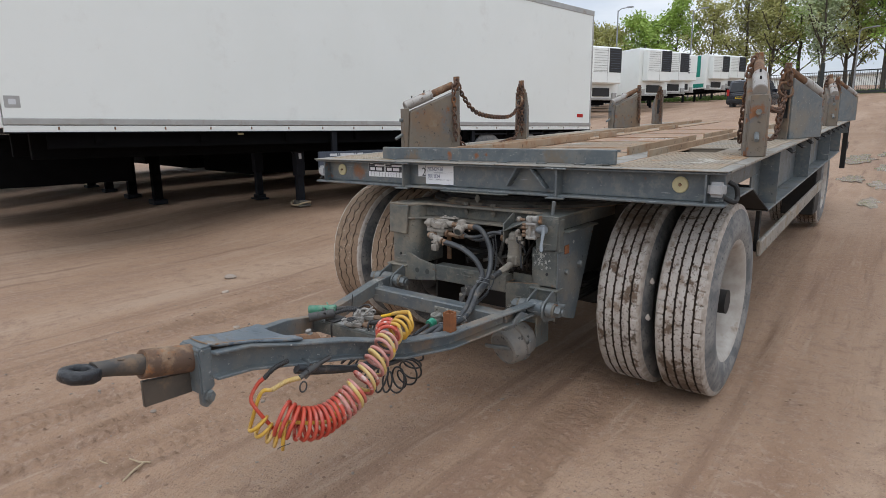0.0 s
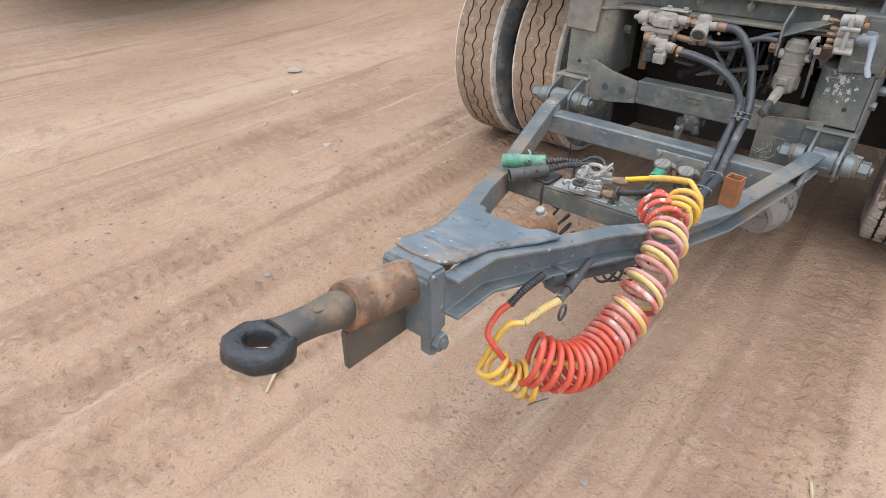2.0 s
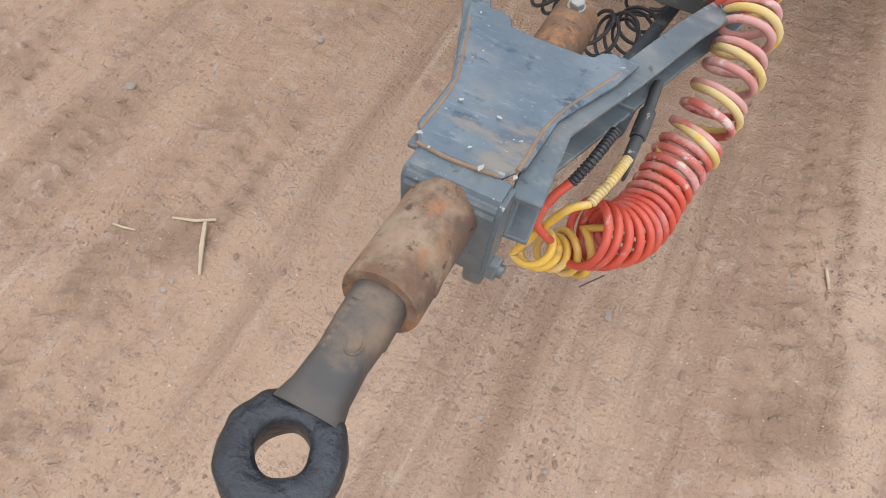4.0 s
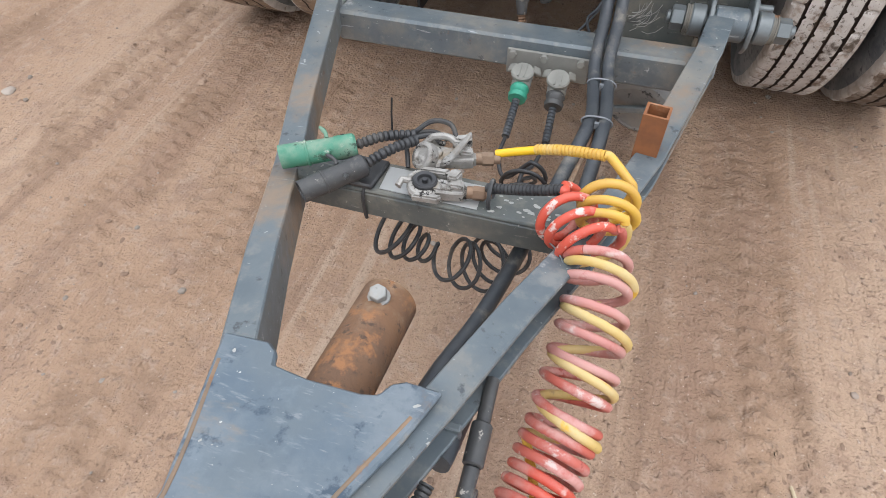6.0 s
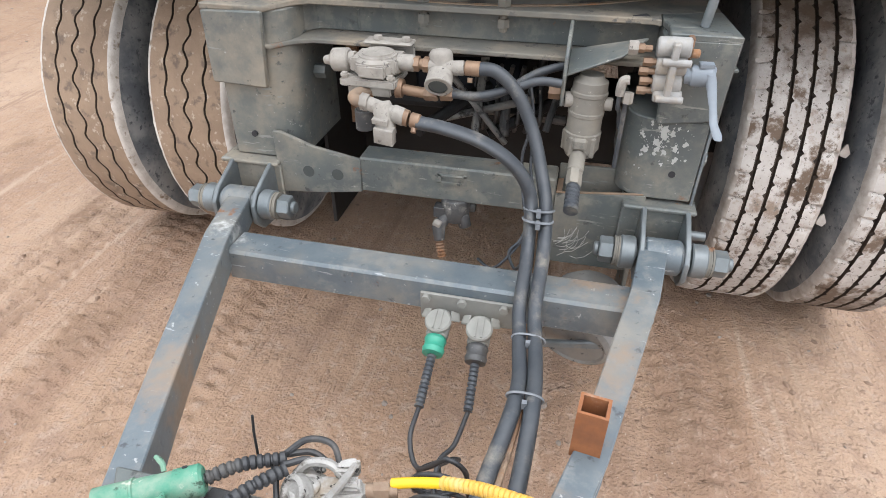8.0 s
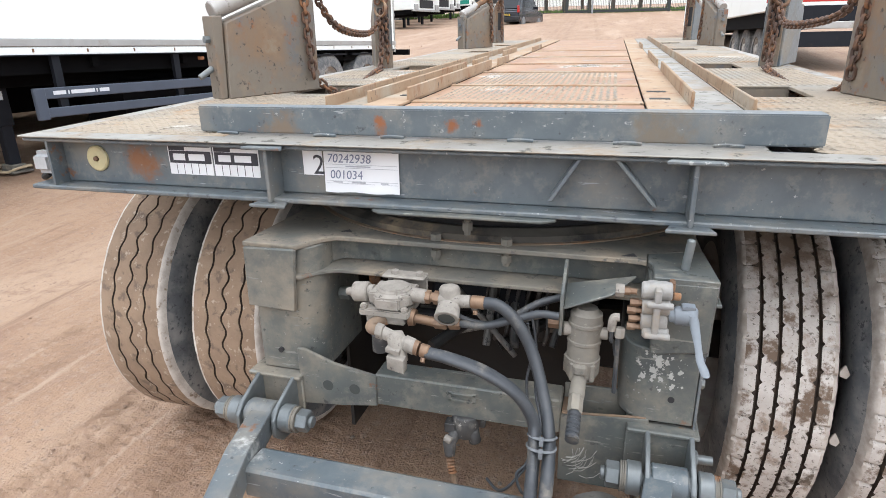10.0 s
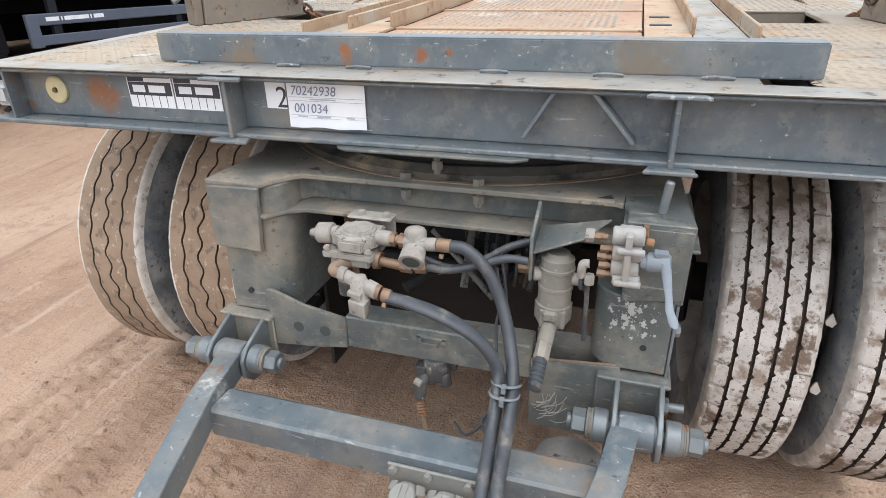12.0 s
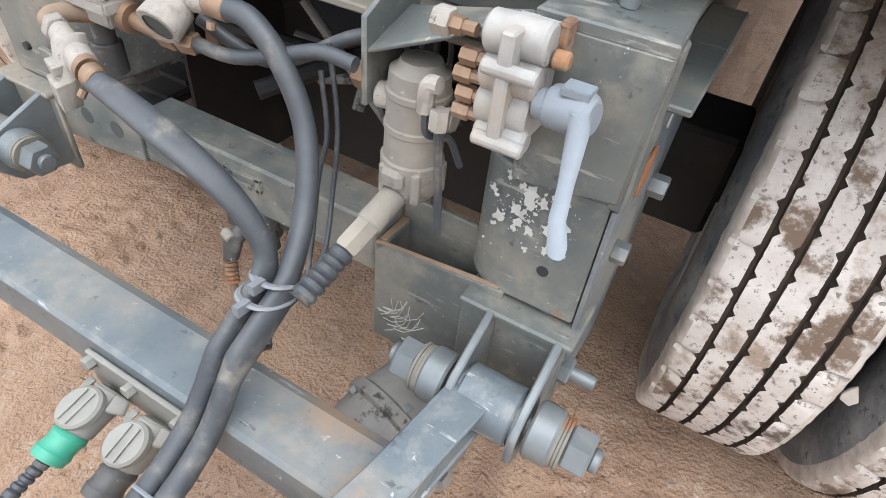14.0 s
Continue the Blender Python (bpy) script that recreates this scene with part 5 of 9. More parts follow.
# ---- wheels ----
def tyre_mesh(name, mats, grooves, gw, zig, blocks, R=0.5, W=0.272):
    """Tread with circumferential grooves; zig: how far each wanders; blocks: notched rib edges."""
    n = 432 if blocks else 216
    hexa = (-1, -1, 0, 1, 1, 0)
    side = [(0.014, 0.200, 0), (-0.002, 0.170, 0), (-0.010, 0.12, 0), (-0.007, 0.075, 0), (0.000, 0.045, 0), (0.006, 0.026, 3), (0.010, 0.010, 3), (0.016, 0.002, 3), (0.024, 0.0, 1)] if not blocks else [(0.014, 0.200, 0), (-0.004, 0.170, 0), (-0.012, 0.12, 0), (-0.008, 0.075, 0), (0.002, 0.045, 0), (0.009, 0.028, 3), (0.013, 0.012, 3), (0.018, 0.004, 3), (0.026, 0.0, 1)]
    cols = [(-W / 2 + a, R - b, t) for a, b, t in side]
    for i, g in enumerate(grooves):
        cols += [(g - gw, R, ("g", i, -1)), (g - gw * 0.7, R - 0.013, ("g", i, -0.7)), (g + gw * 0.7, R - 0.013, ("g", i, 0.7)), (g + gw, R, ("g", i, 1))]
    cols += [(W / 2 - a, R - b, t) for a, b, t in side[::-1]]
    bm = B()
    rows = []
    for k in range(n):
        a = k * math.tau / n
        row = []
        for x, r, tag in cols:
            rr = r
            if isinstance(tag, tuple):
                _, i, e = tag
                x += zig[i] * hexa[(k + (3 if i == 0 else 0)) % 6]
                if blocks and abs(e) == 1:
                    x += e * (0.0068 if (k + 2 * i + (4 if e > 0 else 0)) % 9 == 0 else 0.0012 * noise.noise((k * 0.9, i * 7, e)))
            elif blocks and tag == 1 and k % 9 == 0:
                rr -= 0.011
            if r > R - 0.012:
                rr += 0.0016 * noise.noise((x * 30, math.cos(a) * 14, math.sin(a) * 14))
                if blocks:
                    rr += 0.0032 * max(0, noise.noise((x * 40, math.cos(a) * 9, math.sin(a) * 9 + 5))) - 0.003 * max(0, noise.noise((x * 90, math.cos(a) * 45, math.sin(a) * 45)) - 0.15)
            if tag == 3:
                x += 0.002 * noise.noise((x * 10, math.cos(a) * 30, math.sin(a) * 30))
            row.append(bm.verts.new((x, rr * math.cos(a), rr * math.sin(a))))
        rows.append(row)
    for k in range(n):
        u, v = rows[k], rows[(k + 1) % n]
        for j in range(len(cols) - 1):
            f = bm.faces.new((u[j], u[j + 1], v[j + 1], v[j]))
            ta, tb = cols[j][2], cols[j + 1][2]
            if isinstance(ta, tuple) and isinstance(tb, tuple) and ta[1] == tb[1]:
                f.material_index = 2
            elif isinstance(ta, tuple) or isinstance(tb, tuple):
                f.material_index = 1
            elif ta == 3 and tb == 3 or {ta, tb} == {3, 1}:
                f.material_index = 3
            else:
                f.material_index = 0
    return mesh_of(name, bm, mats, 40)


def rim_mesh(name, dish):
    bm = B()
    prof = [(-0.12, 0.300), (-0.125, 0.318), (-0.112, 0.318), (-0.108, 0.290), (-0.03, 0.270), (0.03, 0.270), (0.108, 0.290), (0.112, 0.318), (0.125, 0.318), (0.12, 0.300), (0.10, 0.282), (0.03, 0.258), (-0.03, 0.258), (-0.10, 0.282)]
    lathe(bm, [(a + 0.2, r) for a, r in prof], (-0.2, 0, 0), (1, 0, 0), 48, close=True)
    d = dish
    lathe(bm, [(0.2 + d * 0.02, 0.262), (0.2 + d * 0.10, 0.20), (0.2 + d * 0.105, 0.12), (0.2 + d * 0.09, 0.11), (0.2 + d * 0.14, 0.095), (0.2 + d * 0.15, 0.0)], (-0.2, 0, 0), (1, 0, 0), 36)
    for k in range(8):
        a = k * math.tau / 8
        hexnut(bm, (d * 0.10, 0.16 * math.cos(a), 0.16 * math.sin(a)), (d * 0.13, 0.16 * math.cos(a), 0.16 * math.sin(a)), 0.016)
    return mesh_of(name, bm, M_RIM, 35)


TY_L = tyre_mesh("tyre_zigzag", [M_TYRE, M_TREAD_L, M_GROOVE, M_SHOULDER_L], (-0.062, 0.0, 0.062), 0.0036, (0.004, 0.008, 0.004), False)
TY_R = tyre_mesh("tyre_block", [M_TYRE, M_TREAD_R, M_GROOVE, M_SHOULDER], (-0.068, -0.023, 0.023, 0.068), 0.0046, (0.0, 0.0, 0.0, 0.0), True, W=0.256)
RIM_O, RIM_I = rim_mesh("rim_outer", -1), rim_mesh("rim_inner", 1)


def wheel(x, y, z, tyre, rim, turn, label):
    w = thing("wheel", (x, y, z), label, "wheel", "twin wheels of the trailer")
    w.rotation_euler, w.scale = (radians(turn), 0, 0), (0.95, 0.95, 0.95)
    for nm, me in (("tyre", tyre), ("rim", rim)):
        o = new(nm, me)
        o.parent = w
    return w


LT, RT = "truck wheel with tan-dusted zigzag tread tyre", "truck wheel with pale muddy block tread tyre"
for y in (0.60, 5.75):
    z = 0.522 + 0.034 * max(0.0, y - 0.6)
    wheel(-1.125, y - 0.025, z, TY_L, RIM_I, 10, LT)
    wheel(-0.780, y - 0.02, z, TY_L, RIM_O, 77, LT)
    wheel(0.737, y - 0.045, z, TY_R, RIM_I, 33, RT).scale.x = 0.90
    wheel(1.016, y - 0.045, z, TY_R, RIM_O, 140, RT).scale.x = 0.90
bm = B()
cyl(bm, (-1.1, 5.75, 0.57), (1.1, 5.75, 0.57), 0.06, n=18)
part("rear_axle", bm, M_DARK, trailer)
# pale slivers painted in for sky showing through gaps between the twin tyres
for z, y in ((0.655, 0.155), (0.49, 0.125)):
    bm = B()
    prism(bm, [(0.858, y, z), (0.872, y - 0.002, z - 0.004), (0.880, y + 0.002, z + 0.006), (0.868, y + 0.004, z + 0.028), (0.862, y + 0.002, z + 0.022), (0.856, y, z + 0.010)], (0, 0.006, 0))
    part("dried_mud_clod", bev(bm, 0.001), M_SHOULDER, bogie)

# ---- drawbar ----
drawbar = thing("drawbar", (0, -1.0, 0.6), "grey-blue steel A-frame drawbar with a greasy black towing eye", "drawbar")
ARM = [(-0.190, 0.4525, 0.590), (-0.30, 0.424, 0.560), (-0.62, 0.333, 0.500), (-0.85, 0.262, 0.528), (-1.10, 0.186, 0.600), (-1.27, 0.133, 0.640)]


def arm(s):
    """A channel arm, open to the outside: top flange, web and bottom flange along a bent line."""
    bm = B()
    inset = (0, 0, 0.004, 0.010, 0.020, 0.032) if s < 0 else (0,) * 6
    pts = [Vector((s * (x - e), y, z)) for (y, x, z), e in zip(ARM, inset)]
    pts += [Vector((s * 0.080, -1.455, 0.682)), Vector((s * 0.092, -1.60, 0.706))] if s > 0 else [Vector((-0.041, -1.455, 0.682)), Vector((-0.040, -1.590, 0.704))]
    H = [0.055, 0.064, 0.068, 0.072, 0.076, 0.080, 0.088, 0.090]
    Wd = [0.054, 0.052, 0.048, 0.045, 0.043, 0.042, 0.042, 0.038]
    sec = []
    for i, p in enumerate(pts):
        a, b = pts[max(i - 1, 0)], pts[min(i + 1, len(pts) - 1)]
        d = (b - a)
        d.z = 0
        d.normalize()
        n = Vector((-d.y, d.x, 0)) * (1 if s < 0 else -1)
        if n.x * s < 0:
            n = -n
        w, h, t, tt = Wd[i] / 2, H[i], 0.008, 0.009
        wi = -w
        sec.append([p + n * wi, p + n * w, p + n * w - Vector((0, 0, tt)), p + n * (wi + t) - Vector((0, 0, tt)), p + n * (wi + t) - Vector((0, 0, h - tt)), p + n * w * 0.9 - Vector((0, 0, h - tt)), p + n * w * 0.9 - Vector((0, 0, h)), p + n * wi - Vector((0, 0, h))])
    rings = [[bm.verts.new(v) for v in q] for q in sec]
    for u, v in zip(rings, rings[1:]):
        for k in range(8):
            bm.faces.new((u[k], u[(k + 1) % 8], v[(k + 1) % 8], v[k]))
    bm.faces.new(rings[0])
    bm.faces.new(rings[-1][::-1])
    return part("arm", bev(bm, 0.002, 1, 40), M_PAINT, drawbar, "bent channel arm, paint rubbed to rust and bare patches")


for s in (-1, 1):
    arm(s)
    bm = B()
    c = 0.471 if s > 0 else -0.4525
    cyl(bm, (c - 0.035, PY, PZ), (c + 0.035, PY, PZ), 0.036, n=24, bevel=0.003)
    part("pivot_eye", bm, M_PAINT, drawbar)
    bm = B()
    prism(bm, [(s * 0.44, -0.215, 0.530), (s * 0.44, -0.275, 0.512), (s * 0.435, -0.315, 0.498), (s * 0.435, -0.315, 0.512), (s * 0.44, -0.265, 0.548)], (s * 0.012, 0, 0))
    part("gusset", bev(bm, 0.002), M_PAINT, drawbar)
# rear cross tube and its socket plate
part("rear_cross_tube", boxes([(-0.400, 0.415, -0.328, -0.252, 0.462, 0.535)], 0.006), M_PAINT, drawbar, "square cross tube, worn to rust at one end")
# middle cross channel
bm = B()
prism(bm, [(-0.235, -0.886, 0.527), (0.235, -0.880, 0.527), (0.255, -0.803, 0.527), (-0.272, -0.812, 0.527)], (0, 0, 0.008))
mid_bar = part("middle_cross_channel", bev(bm, 0.003), M_BOGIE, drawbar)
bm = B()
prism(bm, [(-0.232, -0.886, 0.478), (0.232, -0.880, 0.478), (0.232, -0.880, 0.5268), (-0.232, -0.886, 0.5268)], (0, 0.008, 0))
part("front_flange", bev(bm, 0.002), M_BOGIE, mid_bar)
bm = B()
prism(bm, [(-0.27, -0.822, 0.470), (0.25, -0.813, 0.470), (0.25, -0.813, 0.5268), (-0.27, -0.822, 0.5268)], (0, 0.008, 0))
part("rear_flange", bev(bm, 0.002), M_PAINT, mid_bar)
bm = B()
rnd = random.Random(8)
for k in range(34):
    x, y = rnd.uniform(-0.02, 0.21), rnd.uniform(-0.87, -0.81)
    if k < 14:
        x, y = rnd.gauss(0.15, 0.03), rnd.gauss(-0.862, 0.010)
    r = rnd.uniform(0.001, 0.005)
    y = max(-0.872, y)
    bm.faces.new([bm.verts.new((x + 1.6 * r * rnd.uniform(0.5, 1) * math.cos(j * math.tau / 7), y + r * rnd.uniform(0.5, 1) * math.sin(j * math.tau / 7), 0.5356)) for j in range(7)])
tagged(part("dropping_spatter", bm, M_WEB, mid_bar), kind="stuff")
part("mount_plate", boxes([(-0.075, 0.085, -0.875, -0.82, 0.5352, 0.5372)], 0.0005), M_VANRAIL, drawbar, "bare aluminium mounting plate")
# top plate: narrow waist, flared nose, notched rear edge
bm = B()


def pz(y):
    return 0.641 + (-1.26 - y) * 0.215


out = [(-0.118, -1.262), (-0.062, -1.258), (-0.048, -1.268), (-0.042, -1.285), (0.0, -1.290), (0.060, -1.288), (0.076, -1.283), (0.084, -1.266), (0.098, -1.258), (0.138, -1.258),
       (0.120, -1.33), (0.080, -1.452), (0.076, -1.560), (0.058, -1.598), (-0.038, -1.602), (-0.058, -1.565), (-0.060, -1.458), (-0.098, -1.33)]
prism(bm, [(x, y, pz(y)) for x, y in out], (0, 0, 0.010))
top_plate = part("top_plate", bev(bm, 0.003), M_PLATE, drawbar, "scuffed blue-grey top plate")
bm = B()
for line in ([(0.118, -1.30), (0.075, -1.452), (0.070, -1.575)], [(-0.10, -1.30), (-0.055, -1.458), (-0.050, -1.575)], [(-0.042, -1.598), (0.0, -1.602), (0.056, -1.596)]):
    tube(bm, smooth_path([(x, y, pz(y) + 0.0088) for x, y in line], 6), 0.0028, 8)
part("weld_seam", bm, M_SMEAR, top_plate, "dirty brown weld seam")
# nose block
bm = B()
prism(bm, [(-0.042, -1.592, 0.585), (-0.042, -1.592, 0.7195), (-0.040, -1.640, 0.7275), (-0.040, -1.652, 0.714), (-0.040, -1.652, 0.575)], (0.120, 0, 0))
nose = part("nose_block", bev(bm, 0.006, 2), M_PAINT, drawbar)
# tow tube, clamp plate, shank and eye along the sloping axis
AX0, AX1 = Vector((0.014, -1.085, 0.545)), Vector((0.014, -1.99, 0.770))
ax = (AX1 - AX0).normalized()


def on_axis(y, up=0.0, x=0.0):
    return AX0 + ax * ((AX0.y - y) / -ax.y) + Vector((x, 0, up))


bm = B()
lathe(bm, [(0, 0), (0, 0.034), (0.006, 0.039), (0.235, 0.039), (0.235, 0.0)], on_axis(-1.098, -0.004), on_axis(-1.4), 32)
part("inner_tube", bm, M_RUST, drawbar, "brown rusty tube end")
bm = B()
p = on_axis(-1.132, 0.0365)
hexnut(bm, p, p + Vector((0, -0.002, 0.013)), 0.012)
lathe(bm, [(0, 0), (0, 0.015), (0.003, 0.015), (0.003, 0)], p - Vector((0, 0, 0.002)), p + Vector((0, 0, 1)), 16)
part("tube_bolt", bm, M_ALU, drawbar)
bm = B()
lathe(bm, [(0, 0.030), (0, 0.0415), (0.004, 0.043), (0.165, 0.043), (0.165, 0.03)], on_axis(-1.80), on_axis(-1.6), 36)
sleeve = part("tow_sleeve", bm, M_RUST, drawbar, "rusty brown tow sleeve")
for y, mm in ((-1.755, M_RUST), (-1.675, M_DARK)):
    bm = B()
    c = on_axis(y, 0.002, 0.0405)
    cyl(bm, c, c + Vector((0.004, 0, 0)), 0.011, n=16)
    part("plug_weld", bm, mm, sleeve)
bm = B()
for xx in (0.005,):
    prism(bm, [(xx, -1.806, 0.590), (xx, -1.806, 0.672), (xx, -1.648, 0.640), (xx, -1.648, 0.575)], (0.014, 0, 0))
keel = part("keel_plate", bev(bm, 0.002), M_SHANK, drawbar, "worn keel plate with a drilled hole")
bm = B()
cyl(bm, (0.0195, -1.745, 0.622), (0.018, -1.745, 0.622), 0.010, n=16)
part("drilled_hole", bm, M_STRAW, keel)
bm = B()
prism(bm, [(0.050, -1.648, 0.54), (0.050, -1.648, 0.60), (0.050, -1.610, 0.60), (0.050, -1.610, 0.535), (0.050, -1.630, 0.53)], (0.026, 0, 0))
part("clamp_ear", bev(bm, 0.004), M_PAINT, drawbar)
for y, z in ((-1.622, 0.566),):
    bm = B()
    hexnut(bm, (0.068, y, z), (0.090, y, z), 0.021)
    cyl(bm, (0.04, y, z), (0.097, y, z), 0.011, n=12)
    part("clamp_bolt", bm, M_BOLT, drawbar)
# shank: round at the sleeve, flattening towards the eye
bm = B()
rings = []
for y, rx, rz in ((-1.79, 0.030, 0.030), (-1.83, 0.028, 0.029), (-1.87, 0.0255, 0.024), (-1.905, 0.028, 0.021), (-1.928, 0.034, 0.020)):
    c = on_axis(y)
    rings.append([bm.verts.new(c + Vector((rx * math.copysign(abs(math.cos(k * math.tau / 20)) ** 0.7, math.cos(k * math.tau / 20)), 0, rz * math.copysign(abs(math.sin(k * math.tau / 20)) ** 0.8, math.sin(k * math.tau / 20))))) for k in range(20)])
for u, v in zip(rings, rings[1:]):
    for k in range(20):
        bm.faces.new((u[k], u[(k + 1) % 20], v[(k + 1) % 20], v[k]))
bm.faces.new(rings[0])
bm.faces.new(rings[-1][::-1])
shank = part("shank", bm, M_SHANK, drawbar, "worn bare iron shank", 50)
bm = B()
for k in range(8):
    c = on_axis(-1.815 - 0.008 * k, 0.0282 - 0.0011 * k, -0.010)
    box(bm, c.x - 0.007, c.x + 0.004, c.y - 0.0024, c.y + 0.0020, c.z - 0.004, c.z + 0.0012)
c = on_axis(-1.858, 0.0245, 0.008)
tube(bm, [c + Vector((0.008 * math.cos(a), 0.010 * math.sin(a), 0.0025 * math.sin(a) * -1)) for a in [k * math.tau / 18 for k in range(18)]], 0.0014, 6, closed=True)
tagged(part("embossed_mark", bm, M_SHANK, shank, "raised casting marks"), kind="stuff")
bm = B()
ec = on_axis(-1.964)
nrm = Vector((0.0, 0.22, 1)).normalized()
ec.z -= 0.007
lathe(bm, [(0, 0.027), (0.004, 0.023), (0.018, 0.0225), (0.030, 0.023), (0.034, 0.027), (0.0355, 0.036), (0.034, 0.047), (0.029, 0.0525), (0.018, 0.054), (0.006, 0.0525), (0, 0.046), (-0.001, 0.036)], ec - nrm * 0.018, ec + nrm, 64, close=True)
for v in bm.verts:
    v.co += Vector((noise.noise(v.co * 55), noise.noise(v.co * 55 + Vector((9, 0, 0))), noise.noise(v.co * 55 + Vector((0, 9, 0))))) * 0.0024
part("towing_eye", bm, M_EYE, drawbar, "black greasy forged ring", 60)
# rusty square socket on the right arm
bm = B()
cx, cy = 0.326, -0.602
R2 = Matrix.Translation((cx, cy, 0)) @ Matrix.Rotation(radians(-8), 4, "Z")
for x0, x1, y0, y1 in ((-0.0205, 0.0205, -0.019, -0.0145), (-0.0205, 0.0205, 0.0145, 0.019), (-0.0205, -0.016, -0.0145, 0.0145), (0.016, 0.0205, -0.0145, 0.0145)):
    box(bm, x0, x1, y0, y1, 0.488, 0.578, R2)
part("square_socket", bm, M_RUSTTUBE, drawbar, "orange-rusted open square tube")

# ---- hoses, cables and valves on the drawbar and bogie ----
def helix(path, radius, turns, phase=0.0, per=18, squash=1.0, jitter=0.0, seed=1, wind=None):
    """A coil round a path. radius: a number or a function of 0..1."""
    P = smooth_path(path, 16)
    acc = [0.0]
    for a, b in zip(P, P[1:]):
        acc.append(acc[-1] + (b - a).length)
    ref = Vector((0.2, 0.3, 1)).normalized()
    out = []
    n = int(turns * per)
    r2 = random.Random(seed)
    jit = [r2.uniform(-1, 1) for _ in range(int(turns) + 3)]
    for i in range(n + 1):
        f = i / n
        s = f * acc[-1]
        j = min(max(k for k in range(len(acc)) if acc[k] <= s + 1e-9), len(P) - 2)
        c = P[j].lerp(P[j + 1], (s - acc[j]) / max(acc[j + 1] - acc[j], 1e-9))
        t = (P[min(j + 2, len(P) - 1)] - P[max(j - 1, 0)]).normalized()
        u = (ref - t * ref.dot(t)).normalized()
        v = t.cross(u)
        w = wind(f) if wind else f * turns
        a = phase - w * math.tau
        jj = jit[int(w)] * (1 - w % 1) + jit[int(w) + 1] * (w % 1)
        r = (radius(f) if callable(radius) else radius) * (1 + jitter * jj)
        out.append(c + r * (math.cos(a) * u + squash * math.sin(a) * v) + t * jitter * 0.03 * jj)
    return out


def ribbed(bm, pts, r, rib, pitch, n=14):
    """A sleeve with raised rings along a path."""
    P = smooth_path(pts, 12)
    Q, R = [], []
    s = 0.0
    for a, b in zip(P, P[1:]):
        m = max(1, int((b - a).length / (pitch / 6)))
        for k in range(m):
            Q.append(a.lerp(b, k / m))
            R.append(r + (rib if (s % pitch) > pitch * 0.28 else 0))
            s += (b - a).length / m
    tube(bm, Q, r, n, radii=R)


COIL = [(0.242, -0.885, 0.585), (0.270, -0.945, 0.562), (0.281, -1.02, 0.525), (0.279, -1.10, 0.470), (0.270, -1.17, 0.425), (0.257, -1.245, 0.400), (0.243, -1.315, 0.395), (0.215, -1.372, 0.408), (0.165, -1.408, 0.430)]
red = thing("red_coiled_air_hose", (0.28, -1.1, 0.45), "red coiled air hose, faded pink over the drawbar arm", "air hose")


def winding(f):
    """Open turns above, close ones below."""
    return 8.6 * f / 0.52 + (0 if f < 0.52 else (f - 0.52) * (14.0 / 0.48 - 8.6 / 0.52))


pts = helix(COIL, lambda f: 0.0405 + 0.006 * min(1, f / 0.6) + 0.010 * max(0, f - 0.75) / 0.25, 23, 0.4, per=30, jitter=0.05, seed=4, wind=winding)[48:]
first, mid, cut = int(len(pts) * 0.05), int(len(pts) * 0.33), int(len(pts) * 0.60)
bm = B()
tube(bm, pts[: first + 1], 0.0069, 10)
part("top_turn", bm, M_REDPINK, red, "chalky red turns over the arm", 70)
bm = B()
tube(bm, pts[first : mid + 1], 0.0069, 10)
part("faded_coil", bm, M_PINK, red, "pink chalky faded turns", 70)
bm = B()
tube(bm, pts[mid : cut + 1], 0.0069, 10)
part("worn_coil", bm, M_REDPINK, red, "red turns with chalky pink patches", 70)
bm = B()
tube(bm, pts[cut:], 0.0069, 10)
part("coil", bm, M_RED, red, "bright red turns", 70)
bm = B()
TOP = [(0.203, -0.872, 0.568), (0.220, -0.890, 0.572), (0.238, -0.912, 0.572), (0.258, -0.934, 0.568)]
# the turns that join the coil's first point and start nearest the sleeve
tries = [helix(TOP, 0.041, 2.5 + 0.1 * i, 0.3 * k, per=26, jitter=0.03, seed=3) for i in range(10) for k in range(21)]
lead = min(tries, key=lambda q: (q[-1] - pts[0]).length * 2 + (q[0] - Vector((0.218, -0.890, 0.600))).length - 0.03 * (q[2] - q[0]).normalized().dot(Vector((0.45, -0.85, -0.25))))
tube(bm, [*smooth_path([(0.206, -0.872, 0.609), (0.211, -0.876, 0.609), lead[0]], 4)[:-1], *lead, pts[0]], 0.0069, 10)
part("lead_in", bm, M_REDLEAD, red, "", 70)
bm = B()
tube(bm, smooth_path([pts[-1], (0.118, -1.470, 0.470), (0.100, -1.475, 0.505), (0.108, -1.452, 0.545), (0.122, -1.432, 0.565)], 8), 0.0069, 10)
part("lead_out", bm, M_RED, red, "", 70)
bm = B()
ribbed(bm, [(0.095, -0.850, 0.562), (0.150, -0.860, 0.582), (0.208, -0.872, 0.609)], 0.0066, 0.0017, 0.0062)
part("strain_sleeve", bm, M_BLACK, red, "ribbed black strain sleeve")
bm = B()
ribbed(bm, [(0.122, -1.432, 0.563), (0.136, -1.395, 0.590), (0.146, -1.340, 0.600)], 0.0066, 0.0017, 0.0062)
part("lower_sleeve", bm, M_BLACK, red)
bm = B()
tube(bm, [(0.098 + 0.004, -0.852 + 0.020 * math.cos(a), 0.552 + 0.024 * math.sin(a)) for a in [k * math.tau / 18 for k in range(18)]], 0.0035, 6, closed=True)
part("rubber_loop", bm, M_PLUG, red)

